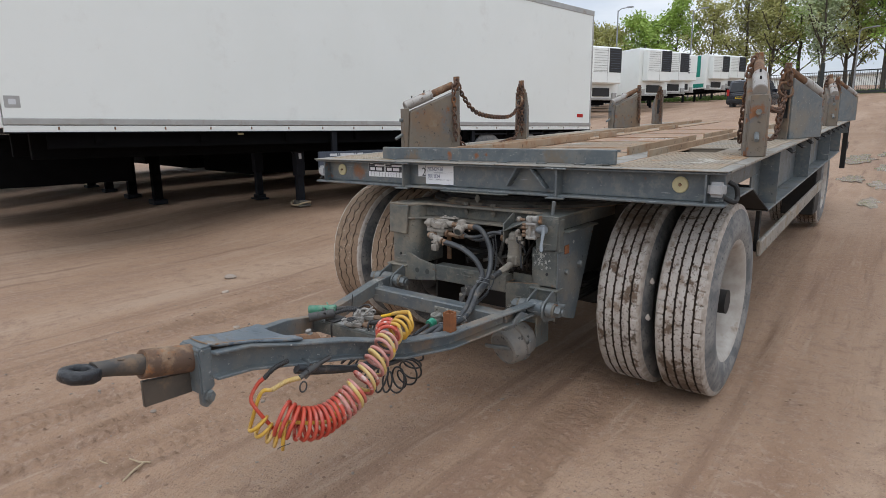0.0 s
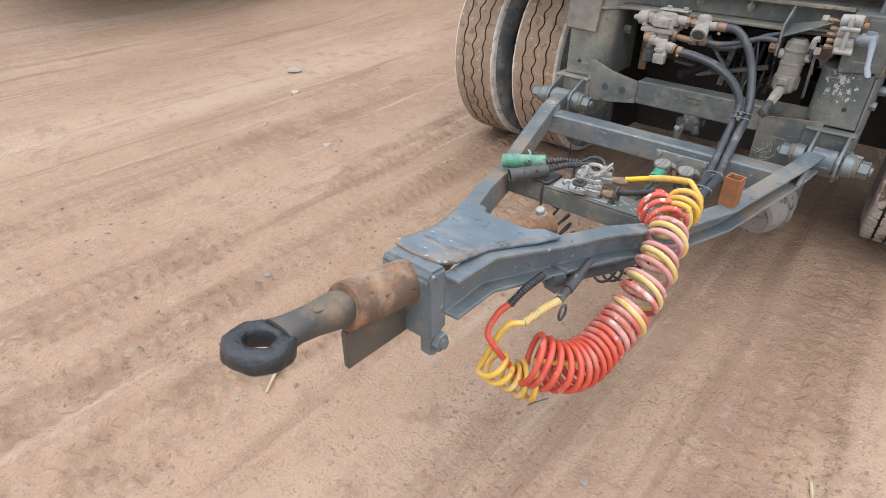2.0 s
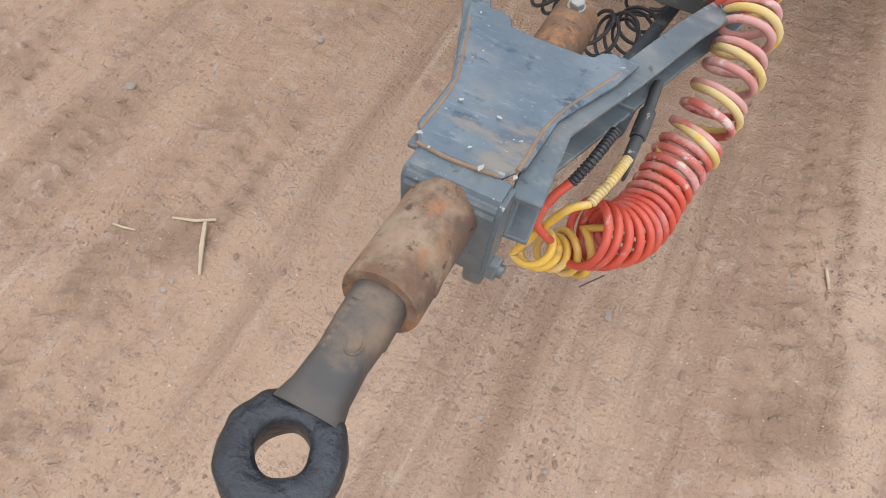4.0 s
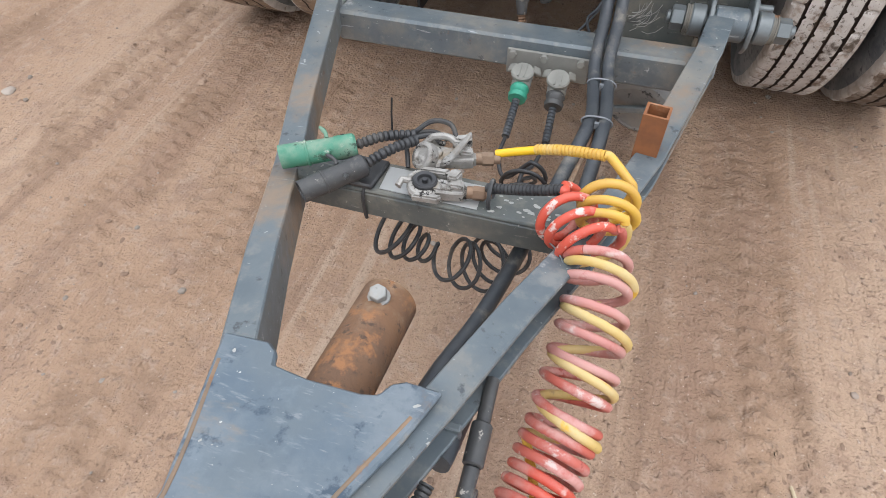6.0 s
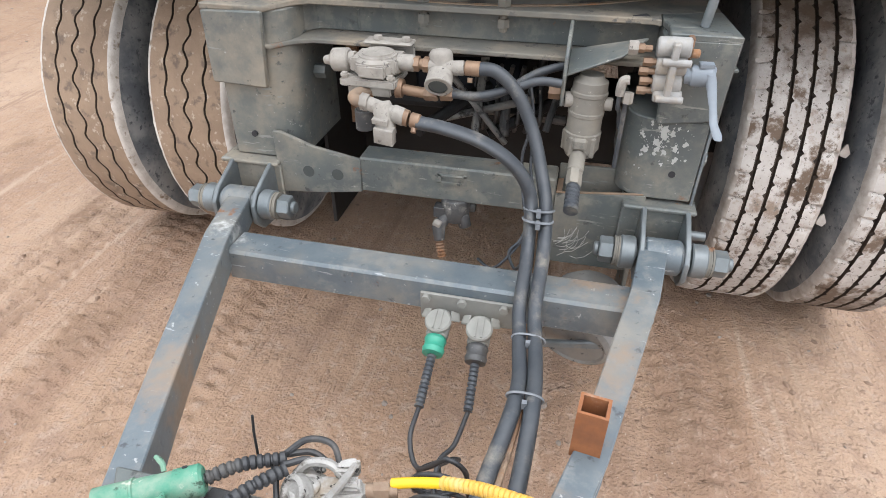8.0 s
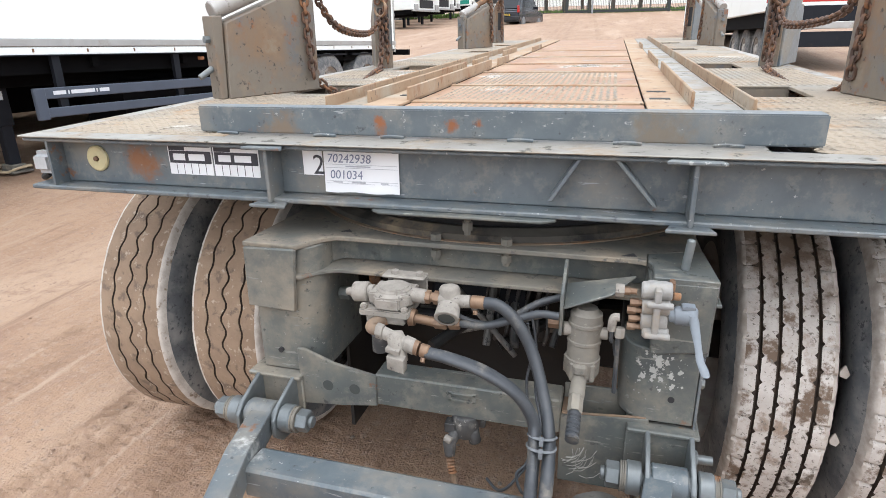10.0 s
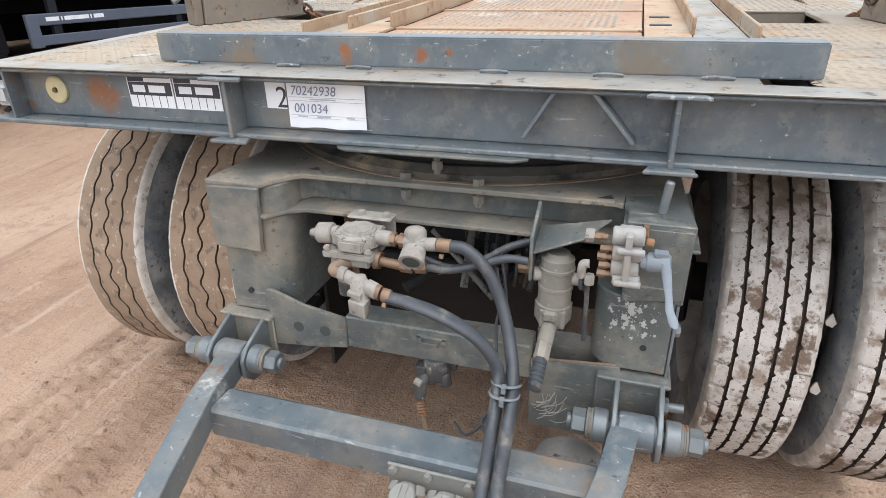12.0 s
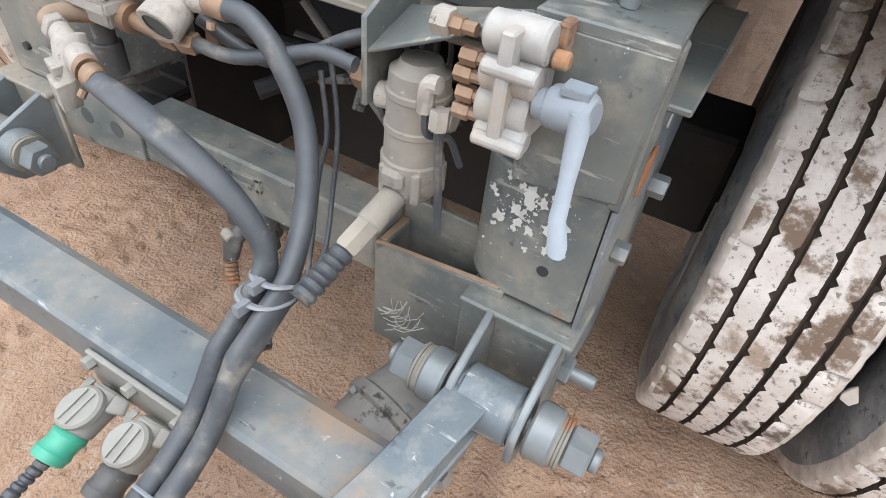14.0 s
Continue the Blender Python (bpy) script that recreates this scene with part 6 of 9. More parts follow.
yellow = thing("yellow_coiled_air_hose", (0.28, -1.0, 0.5), "yellow coiled air brake hose wound through the red one", "air hose")
ypts = helix([(x + 0.004, y, z + 0.004) for x, y, z in COIL], lambda f: 0.0425 + 0.005 * min(1, f / 0.6), 23, 2.6, per=30, jitter=0.04, seed=9, wind=lambda f: 0.52 * winding(f))
ypts = ypts[int(len(ypts) * 0.06) : int(len(ypts) * 0.57)]
bm = B()
tube(bm, ypts, 0.0069, 10)
part("faded_coil", bm, M_PALEYEL, yellow, "pale chalky yellow turns", 70)
bm = B()
lo = helix([(0.184, -1.392, 0.362), (0.156, -1.418, 0.366), (0.128, -1.442, 0.382), (0.104, -1.462, 0.415)], lambda f: 0.037 - 0.006 * f, 4.6, 0.5, per=26, jitter=0.18, seed=2)
tube(bm, [*smooth_path([ypts[-1], Vector(COIL[5]) + Vector((0.0, 0, -0.015)), COIL[6], lo[0]], 6)[:-1], *lo, *smooth_path([lo[-1], (0.128, -1.455, 0.52), (0.158, -1.428, 0.533)], 6)[1:]], 0.0066, 10)
part("loose_coil", bm, M_YELLOW, yellow, "bright yellow loose turns", 70)
bm = B()
YTOP = [(0.266, -0.838, 0.590), (0.273, -0.862, 0.588), (0.276, -0.895, 0.577)]
tries = [helix(YTOP, 0.037, 2.0 + 0.1 * i, 0.3 * k, per=26, jitter=0.03, seed=5) for i in range(10) for k in range(21)]
ylead = min(tries, key=lambda q: (q[-1] - ypts[0]).length * 2 + (q[0] - Vector((0.284, -0.814, 0.606))).length - 0.03 * (q[2] - q[0]).normalized().dot(Vector((0.5, -0.75, -0.4))))
tube(bm, [*smooth_path([(0.254, -0.796, 0.622), (0.264, -0.799, 0.621), ylead[0]], 8)[:-1], *ylead, *smooth_path([ylead[-1], ypts[0]], 2)[1:]], 0.0069, 10)
part("lead_in", bm, M_YELLOW, yellow, "", 70)
bm = B()
tube(bm, smooth_path([(0.092, -0.772, 0.566), (0.122, -0.770, 0.576), (0.160, -0.772, 0.590)], 8), 0.0066, 12)
part("inlet_hose", bm, M_BRIGHTYEL, yellow, "clean bright yellow hose end", 70)
bm = B()
ribbed(bm, [(0.152, -0.771, 0.588), (0.20, -0.780, 0.605), (0.256, -0.797, 0.622)], 0.0068, 0.0016, 0.0062)
part("strain_sleeve", bm, M_YELLOW, yellow, "ribbed yellow strain sleeve")
bm = B()
ribbed(bm, [(0.158, -1.428, 0.533), (0.172, -1.375, 0.545), (0.180, -1.320, 0.540)], 0.0068, 0.0016, 0.0062)
part("lower_sleeve", bm, M_PALEYEL, yellow)
bm = B()
cyl(bm, (0.180, -1.325, 0.541), (0.179, -1.285, 0.547), 0.0095, n=14, bevel=0.002)
cyl(bm, (0.179, -1.285, 0.547), (0.178, -1.235, 0.553), 0.0125, n=14, bevel=0.002)
cyl(bm, (0.178, -1.235, 0.553), (0.176, -1.18, 0.556), 0.0085, n=14)
tube(bm, [(0.188, -1.315 + 0.016 * math.cos(a), 0.508 + 0.018 * math.sin(a)) for a in [k * math.tau / 16 for k in range(16)]], 0.003, 6, closed=True)
part("coupling", bm, M_PLUG, yellow, "dark hose coupling with a ring")
bm = B()
tube(bm, [(0.232, -1.425, 0.366), (0.214, -1.448, 0.360), (0.203, -1.460, 0.352)], 0.0014, 6)
tagged(new("cable_tie_tail", mesh_of("cable_tie_tail", bm, M_BLACK)), "black cut cable tie end on the coiled hose", "cable tie")
bm = B()
tube(bm, smooth_path([(0.185, -0.905, 0.545), (0.215, -0.95, 0.565), (0.232, -0.975, 0.56)], 6), 0.0013, 6)
tagged(new("tie_wire", mesh_of("tie_wire", bm, M_BOLT)), "thin grey tie wire round the arm", "wire")
bracket = thing("pipe_bracket", (0.13, -1.24, 0.55), "dark steel hose bracket under the drawbar arm", "bracket")
bm = B()
prism(bm, [(0.100, -1.262, 0.575), (0.158, -1.262, 0.575), (0.158, -1.262, 0.520), (0.140, -1.262, 0.500), (0.112, -1.262, 0.505), (0.100, -1.262, 0.535)], (0, 0.010, 0))
part("plate", bev(bm, 0.002), M_PAINT, bracket)

# couplings on the middle channel
def gladhand(o, a, flip, label):
    """A palm coupling: round palm with a claw and a guide lug, a neck, and a brass union."""
    g = thing("air_coupling", o, label, "air coupling", "air couplings on the drawbar")
    m = Matrix.Translation(o) @ Matrix.Rotation(radians(a), 4, "Z")

    def at(x, y, z):
        return m @ Vector((x, y, z))

    bm = B()
    lathe(bm, [(0, 0), (0, 0.021), (0.004, 0.026), (0.014, 0.0275), (0.019, 0.024), (0.021, 0.018), (0.019, 0.013), (0.019, 0)], at(-0.022, 0, -0.012), at(-0.022, 0, 1), 32)
    body = part("body", bm, M_CAST, g, "scuffed cast aluminium body")
    bm = B()
    prism(bm, [at(-0.012, -0.017, -0.012), at(0.020, -0.015, -0.014), at(0.046, -0.012, -0.014), at(0.046, 0.012, -0.014), at(0.020, 0.015, -0.014), at(-0.012, 0.017, -0.012)], (0, 0, 0.024))
    part("neck", bev(bm, 0.005, 3), M_CAST, body)
    bm = B()
    prism(bm, [at(0.018, -0.009, 0.008), at(0.040, -0.010, 0.008), at(0.040, 0.010, 0.008), at(0.018, 0.009, 0.008)], (0, 0, 0.010))
    part("boss", bev(bm, 0.003, 2), M_CAST, body)
    bm = B()
    prism(bm, [at(-0.050, 0.010, 0.004), at(-0.040, 0.024, 0.004), at(-0.022, 0.031, 0.004), at(-0.002, 0.026, 0.004), at(-0.006, 0.020, 0.004), at(-0.022, 0.024, 0.004), at(-0.036, 0.018, 0.004), at(-0.043, 0.008, 0.004)], (0, 0, 0.009))
    part("claw", bev(bm, 0.002), M_CAST, body)
    bm = B()
    if flip:
        prism(bm, [at(-0.012, -0.030, 0.004), at(0.004, -0.026, 0.006), at(0.030, -0.006, 0.030), at(0.040, 0.006, 0.040), at(0.034, 0.010, 0.038), at(0.010, -0.010, 0.016), at(-0.008, -0.020, 0.008)], (0, 0, 0.008))
        part("hook", bev(bm, 0.002), M_CAST, body, "raised cast hook")
        bm = B()
        lathe(bm, [(0, 0), (0, 0.012), (0.005, 0.0135), (0.008, 0.007), (0.008, 0)], at(-0.022, 0, 0.005), at(-0.022, 0, 1), 20)
        part("cap", bm, M_CAST, body)
        bm = B()
        lathe(bm, [(0, 0), (0, 0.022), (0.005, 0.0245), (0.016, 0.023), (0.018, 0.017), (0.013, 0.014), (0.011, 0)], at(-0.030, -0.006, 0.002), at(-0.062, -0.024, 0.034), 28)
        part("palm", bm, M_CAST, body, "tilted round palm face")
        bm = B()
        tube(bm, smooth_path([at(-0.040, 0.020, 0.006), at(-0.022, 0.026, 0.020), at(0.004, 0.022, 0.022), at(0.022, 0.010, 0.010)], 6), 0.006, 8)
        part("rib", bm, M_CAST, body)
        bm = B()
        prism(bm, [at(0.006, 0.012, 0.004), at(0.034, 0.012, 0.004), at(0.042, 0.024, 0.004), at(0.036, 0.032, 0.004), at(0.014, 0.028, 0.004)], (0, 0, 0.022))
        part("lug", bev(bm, 0.004, 2), M_CAST, body, "upstanding cast lug")
    else:
        lathe(bm, [(0, 0), (0, 0.019), (0.006, 0.020), (0.009, 0.0175), (0.008, 0.012), (0.003, 0.010), (0.003, 0.005), (0.009, 0.004), (0.009, 0)], at(-0.020, 0.002, 0.008), at(-0.030, -0.006, 1), 28)
        part("rubber_seal", bm, M_BLACK, body, "worn black rubber seal")
        for y0, x0, x1, hh in ((0.022, -0.034, 0.012, 0.022), (-0.030, -0.040, 0.004, 0.014)):
            bm = B()
            prism(bm, [at(x0, y0, -0.006), at(x1, y0 - 0.002, -0.006), at(x1 + 0.006, y0 + 0.010, -0.006), at(x0 + 0.010, y0 + 0.012, -0.006)], (0, 0, hh))
            part("jaw", bev(bm, 0.003, 2), M_CAST, body, "chipped cast jaw")
        bm = B()
        prism(bm, [at(0.014, 0.004, 0.006), at(0.030, 0.002, 0.006), at(0.038, 0.020, 0.006), at(0.028, 0.028, 0.006), at(0.016, 0.022, 0.006)], (0, 0, 0.018))
        part("lug", bev(bm, 0.003, 2), M_CAST, body)
        bm = B()
        tube(bm, [at(-0.044, 0.006, 0.006), at(-0.057, 0.004, 0.008), at(-0.062, -0.008, 0.004)], 0.006, 8)
        part("tongue", bm, M_CAST, body)
    bm = B()
    lathe(bm, [(0, 0), (0, 0.010), (0.010, 0.010), (0.010, 0.0), ], at(0.046, 0, 0), at(1, 0, 0), 14)
    hexnut(bm, at(0.055, 0, 0), at(0.074, 0, 0), 0.0115)
    cyl(bm, at(0.074, 0, 0), at(0.084, 0, 0), 0.008, n=12)
    part("union_nut", bm, M_BRASS, g, "dull brass union nut")
    return g


gladhand((0.018, -0.797, 0.560), 14, True, "worn aluminium air coupling with a brass nut, on the cross channel")
gladhand((0.020, -0.864, 0.552), 8, False, "worn aluminium air coupling with black rubber seal, on the cross channel")


def plug(p, q, r, m, label, holes):
    """A round electric plug from its open end p to its cable end q."""
    g = thing("electric_plug", p, label, "plug", "electric plugs")
    p, q = Vector(p), Vector(q)
    L = (q - p).length
    d, a, b = frame_of(p, q)
    bm = B()
    lathe(bm, [(0.004, 0), (0.004, r - 0.003), (0, r - 0.002), (0, r), (L * 0.34, r), (L * 0.35, r + 0.0014), (L * 0.37, r + 0.0014), (L * 0.38, r * 0.98), (L * 0.72, r * 0.93), (L * 0.74, r * 1.0), (L * 0.97, r * 1.0), (L, r * 0.8), (L, 0)], p, q, 32)
    body = part("body", bm, m, g)
    bm = B()
    c = p + d * L * 0.64
    up = Vector((0, 0, 1))
    n1 = (up - d * up.dot(d)).normalized()
    sd = d.cross(n1)
    for sgn in (1, -1):
        bm = B()
        cc = c + (n1 * 0.5 + sd * 0.8 * sgn).normalized() * r
        dd = (n1 * 0.5 + sd * 0.8 * sgn).normalized()
        tube(bm, [cc, cc + dd * 0.008, cc + dd * 0.014 - d * 0.003, cc + dd * 0.020 - d * 0.008], 0.003, 8, radii=[0.0035, 0.0035, 0.0042, 0.0025])
        part("hook", bm, m, body)
    bm = B()
    c = p + d * L * 0.85 + (n1 * 0.8 - sd * 0.5).normalized() * r
    lathe(bm, [(0, 0), (0, 0.0035), (0.001, 0.0035), (0.001, 0)], c, c + (n1 * 0.8 - sd * 0.5), 10)
    part("latch_hole", bm, M_GRILLE, body)
    if holes:
        bm = B()
        for k in range(8):
            h = p + d * 0.0035 + (math.cos(k * math.tau / 7) * a + math.sin(k * math.tau / 7) * b) * (r * 0.55 if k < 7 else 0)
            lathe(bm, [(0, 0), (0, 0.0022), (0.001, 0.0022), (0.001, 0)], h, h - d, 8)
        part("pin_hole", bm, M_GRILLE, body)
    return g


plug((-0.240, -0.884, 0.566), (-0.128, -0.824, 0.572), 0.0195, M_GREEN, "scuffed green electric plug lying on the drawbar arm", False)
plug((-0.178, -0.948, 0.562), (-0.098, -0.864, 0.572), 0.0180, M_PLUG, "dusty black seven-pin electric plug on the drawbar", True)
cable = thing("plug_cable", (-0.08, -0.82, 0.57), "black rubber plug cables with ribbed sleeves", "cable")
for pts_ in ([(-0.128, -0.824, 0.572), (-0.090, -0.798, 0.578), (-0.040, -0.774, 0.575)], [(-0.098, -0.864, 0.572), (-0.066, -0.826, 0.580), (-0.034, -0.790, 0.578)]):
    bm = B()
    ribbed(bm, pts_, 0.0065, 0.0022, 0.009, 12)
    part("sleeve", bm, M_BLACK, cable)
for pts_ in ([(-0.045, -0.768, 0.575), (-0.02, -0.752, 0.590), (0.012, -0.752, 0.590), (0.028, -0.772, 0.572)], [(-0.045, -0.768, 0.573), (-0.015, -0.758, 0.574), (0.01, -0.765, 0.57)],
             [(-0.04, -0.786, 0.578), (-0.015, -0.772, 0.578), (0.0, -0.778, 0.572)], [(-0.06, -0.775, 0.572), (-0.05, -0.80, 0.548), (-0.045, -0.815, 0.538)]):
    bm = B()
    tube(bm, smooth_path(pts_, 8), 0.0042, 8)
    part("lead", bm, M_BLACK, cable)
holder = thing("rubber_holder", (-0.10, -0.85, 0.54), "black rubber plug holder strapped to the cross channel", "holder")
bm = B()
prism(bm, [(-0.145, -0.884, 0.5355), (-0.085, -0.884, 0.5355), (-0.075, -0.815, 0.5355), (-0.130, -0.815, 0.5355)], (0, 0, 0.010))
part("pad", bev(bm, 0.003), M_BLACK, holder)
bm = B()
tube(bm, smooth_path([(-0.100, -0.879, 0.538), (-0.1005, -0.889, 0.52), (-0.1005, -0.889, 0.49), (-0.1, -0.887, 0.474)], 4), 0.0035, 6)
part("strap", bm, M_BLACK, holder)
bm = B()
tube(bm, [(-0.085, -0.77, 0.56), (-0.085, -0.765, 0.60), (-0.083, -0.762, 0.628)], 0.0018, 6)
part("upright_wire", bm, M_DARK, holder)

# black coiled cable hanging under the channel
coilc = thing("black_coiled_cable", (0.0, -0.8, 0.36), "black coiled electric cable hanging below the drawbar", "cable")
bm = B()
cpts = helix([(-0.105, -0.838, 0.420), (-0.055, -0.832, 0.380), (-0.005, -0.818, 0.338), (0.050, -0.795, 0.300), (0.098, -0.745, 0.275), (0.118, -0.675, 0.268), (0.116, -0.605, 0.285), (0.104, -0.555, 0.330)], lambda f: 0.034 + 0.010 * math.sin(math.pi * f), 14, 0.3, per=24, jitter=0.6, seed=6)
tube(bm, [Vector((-0.11, -0.83, 0.455)), *cpts, Vector((0.112, -0.59, 0.360)), Vector((0.125, -0.64, 0.385))], 0.0042, 8)
part("coil", bm, M_BLACK, coilc, "", 70)
bm = B()
cpts = helix([(0.125, -0.64, 0.415), (0.130, -0.675, 0.412), (0.135, -0.715, 0.405), (0.12, -0.76, 0.40)], 0.040, 4.5, 0.0, per=22, jitter=0.3, seed=12)
tube(bm, smooth_path([(0.062, -0.52, 0.405), (0.062, -0.575, 0.392), (0.085, -0.62, 0.385), cpts[0]], 6)[:-1] + cpts, 0.0042, 8)
part("upper_coil", bm, M_BLACK, coilc, "", 70)
bm = B()
tube(bm, smooth_path([(0.143, -0.502, 0.394), (0.132, -0.56, 0.38), (0.115, -0.60, 0.385), (0.12, -0.66, 0.38), (0.155, -0.69, 0.40), (0.12, -0.73, 0.41)], 8), 0.0042, 8)
part("lead", bm, M_BLACK, coilc, "", 70)

# sockets under the rear cross tube
sock = thing("socket_plate", (0.10, -0.335, 0.48), "grey steel plate bolted to the cross tube", "bracket")
part("plate", boxes([(0.015, 0.195, -0.336, -0.329, 0.452, 0.512)], 0.002), M_SOCK, sock)
for x in (0.028, 0.098, 0.178):
    bm = B()
    hexnut(bm, (x, -0.336, 0.502), (x, -0.346, 0.502), 0.009)
    part("bolt", bm, M_SOCK, sock)
for x, m, q in ((0.060, M_TEAL, (0.062, -0.52, 0.405)), (0.137, M_PLUG, (0.143, -0.502, 0.394))):
    g = thing("trailer_socket", (x, -0.35, 0.46), "grey socket with round lid and a plugged cable", "socket", "sockets on the cross tube")
    o = Vector((x, -0.340, 0.470))
    d = (Vector(q) - o).normalized()
    nz = (Vector((0, 0, 1)) - d * d.z).normalized()
    sx = d.cross(nz)
    bm = B()
    cyl(bm, o, o + d * 0.055, 0.021, n=24, bevel=0.003)
    part("housing", bm, M_SOCK, g)
    bm = B()
    c = o + d * 0.030 + nz * 0.018
    lathe(bm, [(0, 0), (0, 0.025), (0.007, 0.025), (0.010, 0.022), (0.010, 0)], c, c + nz, 28)
    lid = part("lid", bm, M_SOCK, g, "round ribbed lid")
    bm = B()
    for e in (-0.006, 0.006):
        for k in (0,):
            prism(bm, [c + nz * 0.010 + sx * (e - 0.0015) - d * 0.019, c + nz * 0.010 + sx * (e + 0.0015) - d * 0.019, c + nz * 0.010 + sx * (e + 0.0015) + d * 0.019, c + nz * 0.010 + sx * (e - 0.0015) + d * 0.019], nz * 0.003)
    part("rib", bm, M_SOCK, lid)
    for e in (-1, 1):
        bm = B()
        prism(bm, [o + sx * e * 0.018 + nz * 0.012, o + sx * e * 0.034 + nz * 0.006, o + sx * e * 0.038 + d * 0.016, o + sx * e * 0.022 + d * 0.022 + nz * 0.012], nz * 0.006)
        part("ear", bev(bm, 0.002), M_SOCK, g)
    bm = B()
    e0 = o + d * 0.055
    lathe(bm, [(0, 0), (0, 0.019), (0.006, 0.021), (0.012, 0.019), (0.020, 0.019), (0.024, 0.021), (0.034, 0.019), (0.036, 0.009), (0.036, 0)], e0, e0 + d, 20)
    part("collar", bm, m, g, "plastic plug collar")
    bm = B()
    ribbed(bm, [e0 + d * 0.034, e0 + d * 0.075, Vector(q)], 0.0062, 0.0022, 0.0085, 12)
    part("cable_sleeve", bm, M_HOSE, g)

# two big supply hoses from the valves to the drawbar
hoses = thing("supply_hose", (0.2, -0.3, 0.6), "pair of thick grey air hoses tied together", "hose")
TAIL_A = [(0.236, -0.305, 0.588), (0.234, -0.352, 0.524), (0.242, -0.42, 0.496), (0.248, -0.52, 0.484), (0.240, -0.66, 0.455), (0.220, -0.82, 0.430), (0.185, -1.0, 0.45), (0.155, -1.16, 0.50), (0.145, -1.30, 0.56)]
TAIL_B = [(0.208, -0.300, 0.588), (0.206, -0.350, 0.522), (0.215, -0.42, 0.492), (0.222, -0.52, 0.480), (0.196, -0.66, 0.458), (0.160, -0.82, 0.430), (0.125, -1.0, 0.435), (0.092, -1.16, 0.475), (0.085, -1.26, 0.52)]
HA = [(0.070, -0.140, 0.886), (0.110, -0.142, 0.884), (0.150, -0.145, 0.850), (0.185, -0.155, 0.790), (0.214, -0.195, 0.722), (0.236, -0.258, 0.662), *TAIL_A]
HB = [(-0.014, -0.251, 0.816), (0.035, -0.255, 0.812), (0.100, -0.258, 0.797), (0.157, -0.255, 0.763), (0.192, -0.251, 0.718), (0.207, -0.256, 0.670), *TAIL_B]
for pts_ in (HA, HB):
    bm = B()
    tube(bm, smooth_path(pts_, 8), 0.0128, 14)
    part("hose", bm, M_HOSE, hoses, "", 70)
bm = B()
tube(bm, smooth_path([(0.232, -0.47, 0.470), (0.228, -0.56, 0.465), (0.21, -0.68, 0.45), (0.19, -0.80, 0.44)], 6), 0.0055, 8)
part("bare_pipe", bm, M_RUST, hoses, "thin rusty brake pipe")
for c in ((0.222, -0.256, 0.667), (0.222, -0.266, 0.652), (0.229, -0.405, 0.497), (0.235, -0.525, 0.482)):
    bm = B()
    c = Vector(c)
    t = Vector((0, -0.35, -0.9)) if c.z > 0.6 else Vector((0, -1, -0.15))
    t.normalize()
    sx = Vector((1, 0, 0))
    nn = t.cross(sx)
    tube(bm, [c + sx * 0.0285 * math.copysign(abs(math.cos(a)) ** 0.8, math.cos(a)) + nn * 0.0145 * math.sin(a) for a in [k * math.tau / 24 for k in range(24)]], 0.0022, 6, closed=True)
    box(bm, c.x - 0.004, c.x + 0.004, c.y - 0.020, c.y - 0.012, c.z - 0.003, c.z + 0.010)
    part("cable_tie", bm, M_TIE, hoses)
wire = thing("thin_wire", (0.2, -0.15, 0.6), "thin grey electric wires behind the hoses", "wire")
for pts_ in ([(0.165, -0.10, 0.83), (0.178, -0.11, 0.76), (0.170, -0.12, 0.70), (0.185, -0.16, 0.62), (0.20, -0.2, 0.58), (0.165, -0.24, 0.53), (0.135, -0.24, 0.50), (0.10, -0.2, 0.49)],
             [(0.17, -0.09, 0.86), (0.186, -0.10, 0.77), (0.19, -0.12, 0.68), (0.21, -0.17, 0.62), (0.19, -0.22, 0.57), (0.17, -0.235, 0.545), (0.185, -0.25, 0.515), (0.2, -0.27, 0.545)]):
    bm = B()
    tube(bm, smooth_path(pts_, 8), 0.0032, 8)
    part("lead", bm, M_HOSE, wire, "", 70)

# relay valve group
def lean_out(bm):
    """The lower coupling points forward from its elbow."""
    for v in bm.verts:
        f = min(max((v.co.x + 0.126) / 0.12, 0.0), 1.0)
        v.co += Vector((-0.004, -0.006 - 0.045 * f, 0.006 + 0.008 * f))


valve = thing("brake_valve", (-0.12, -0.12, 0.87), "dust-covered brake valve block with brass fittings, under the bogie beam", "valve")
bm = B()
box(bm, -0.158, -0.058, -0.104, -0.064, 0.905, 0.912)
box(bm, -0.156, -0.060, -0.072, -0.0645, 0.850, 0.906)
mount = part("mounting", bev(bm, 0.003), M_VALVE, valve, "dusty folded mounting bracket")
for x in (-0.13, -0.072):
    bm = B()
    hexnut(bm, (x, -0.088, 0.912), (x, -0.088, 0.921), 0.009)
    part("bolt", bm, M_VALVE, mount)
bm = B()
lathe(bm, [(0, 0), (0, 0.050), (0.022, 0.050), (0.027, 0.045), (0.030, 0.036), (0.036, 0.034), (0.038, 0.0)], (-0.116, -0.135, 0.868), (-0.116, -0.135, 1), 32)
box(bm, -0.163, -0.070, -0.170, -0.098, 0.872, 0.897)
box(bm, -0.142, -0.088, -0.186, -0.160, 0.866, 0.890)
box(bm, -0.182, -0.070, -0.182, -0.088, 0.846, 0.862)
box(bm, -0.170, -0.082, -0.172, -0.095, 0.826, 0.850)
for x in (-0.172, -0.080):
    for y in (-0.175, -0.10):
        cyl(bm, (x, y, 0.862), (x, y, 0.872), 0.009, n=10)
part("body", bev(bm, 0.003, 2), M_VALVE, valve, "pale dusty cast body")
bm = B()
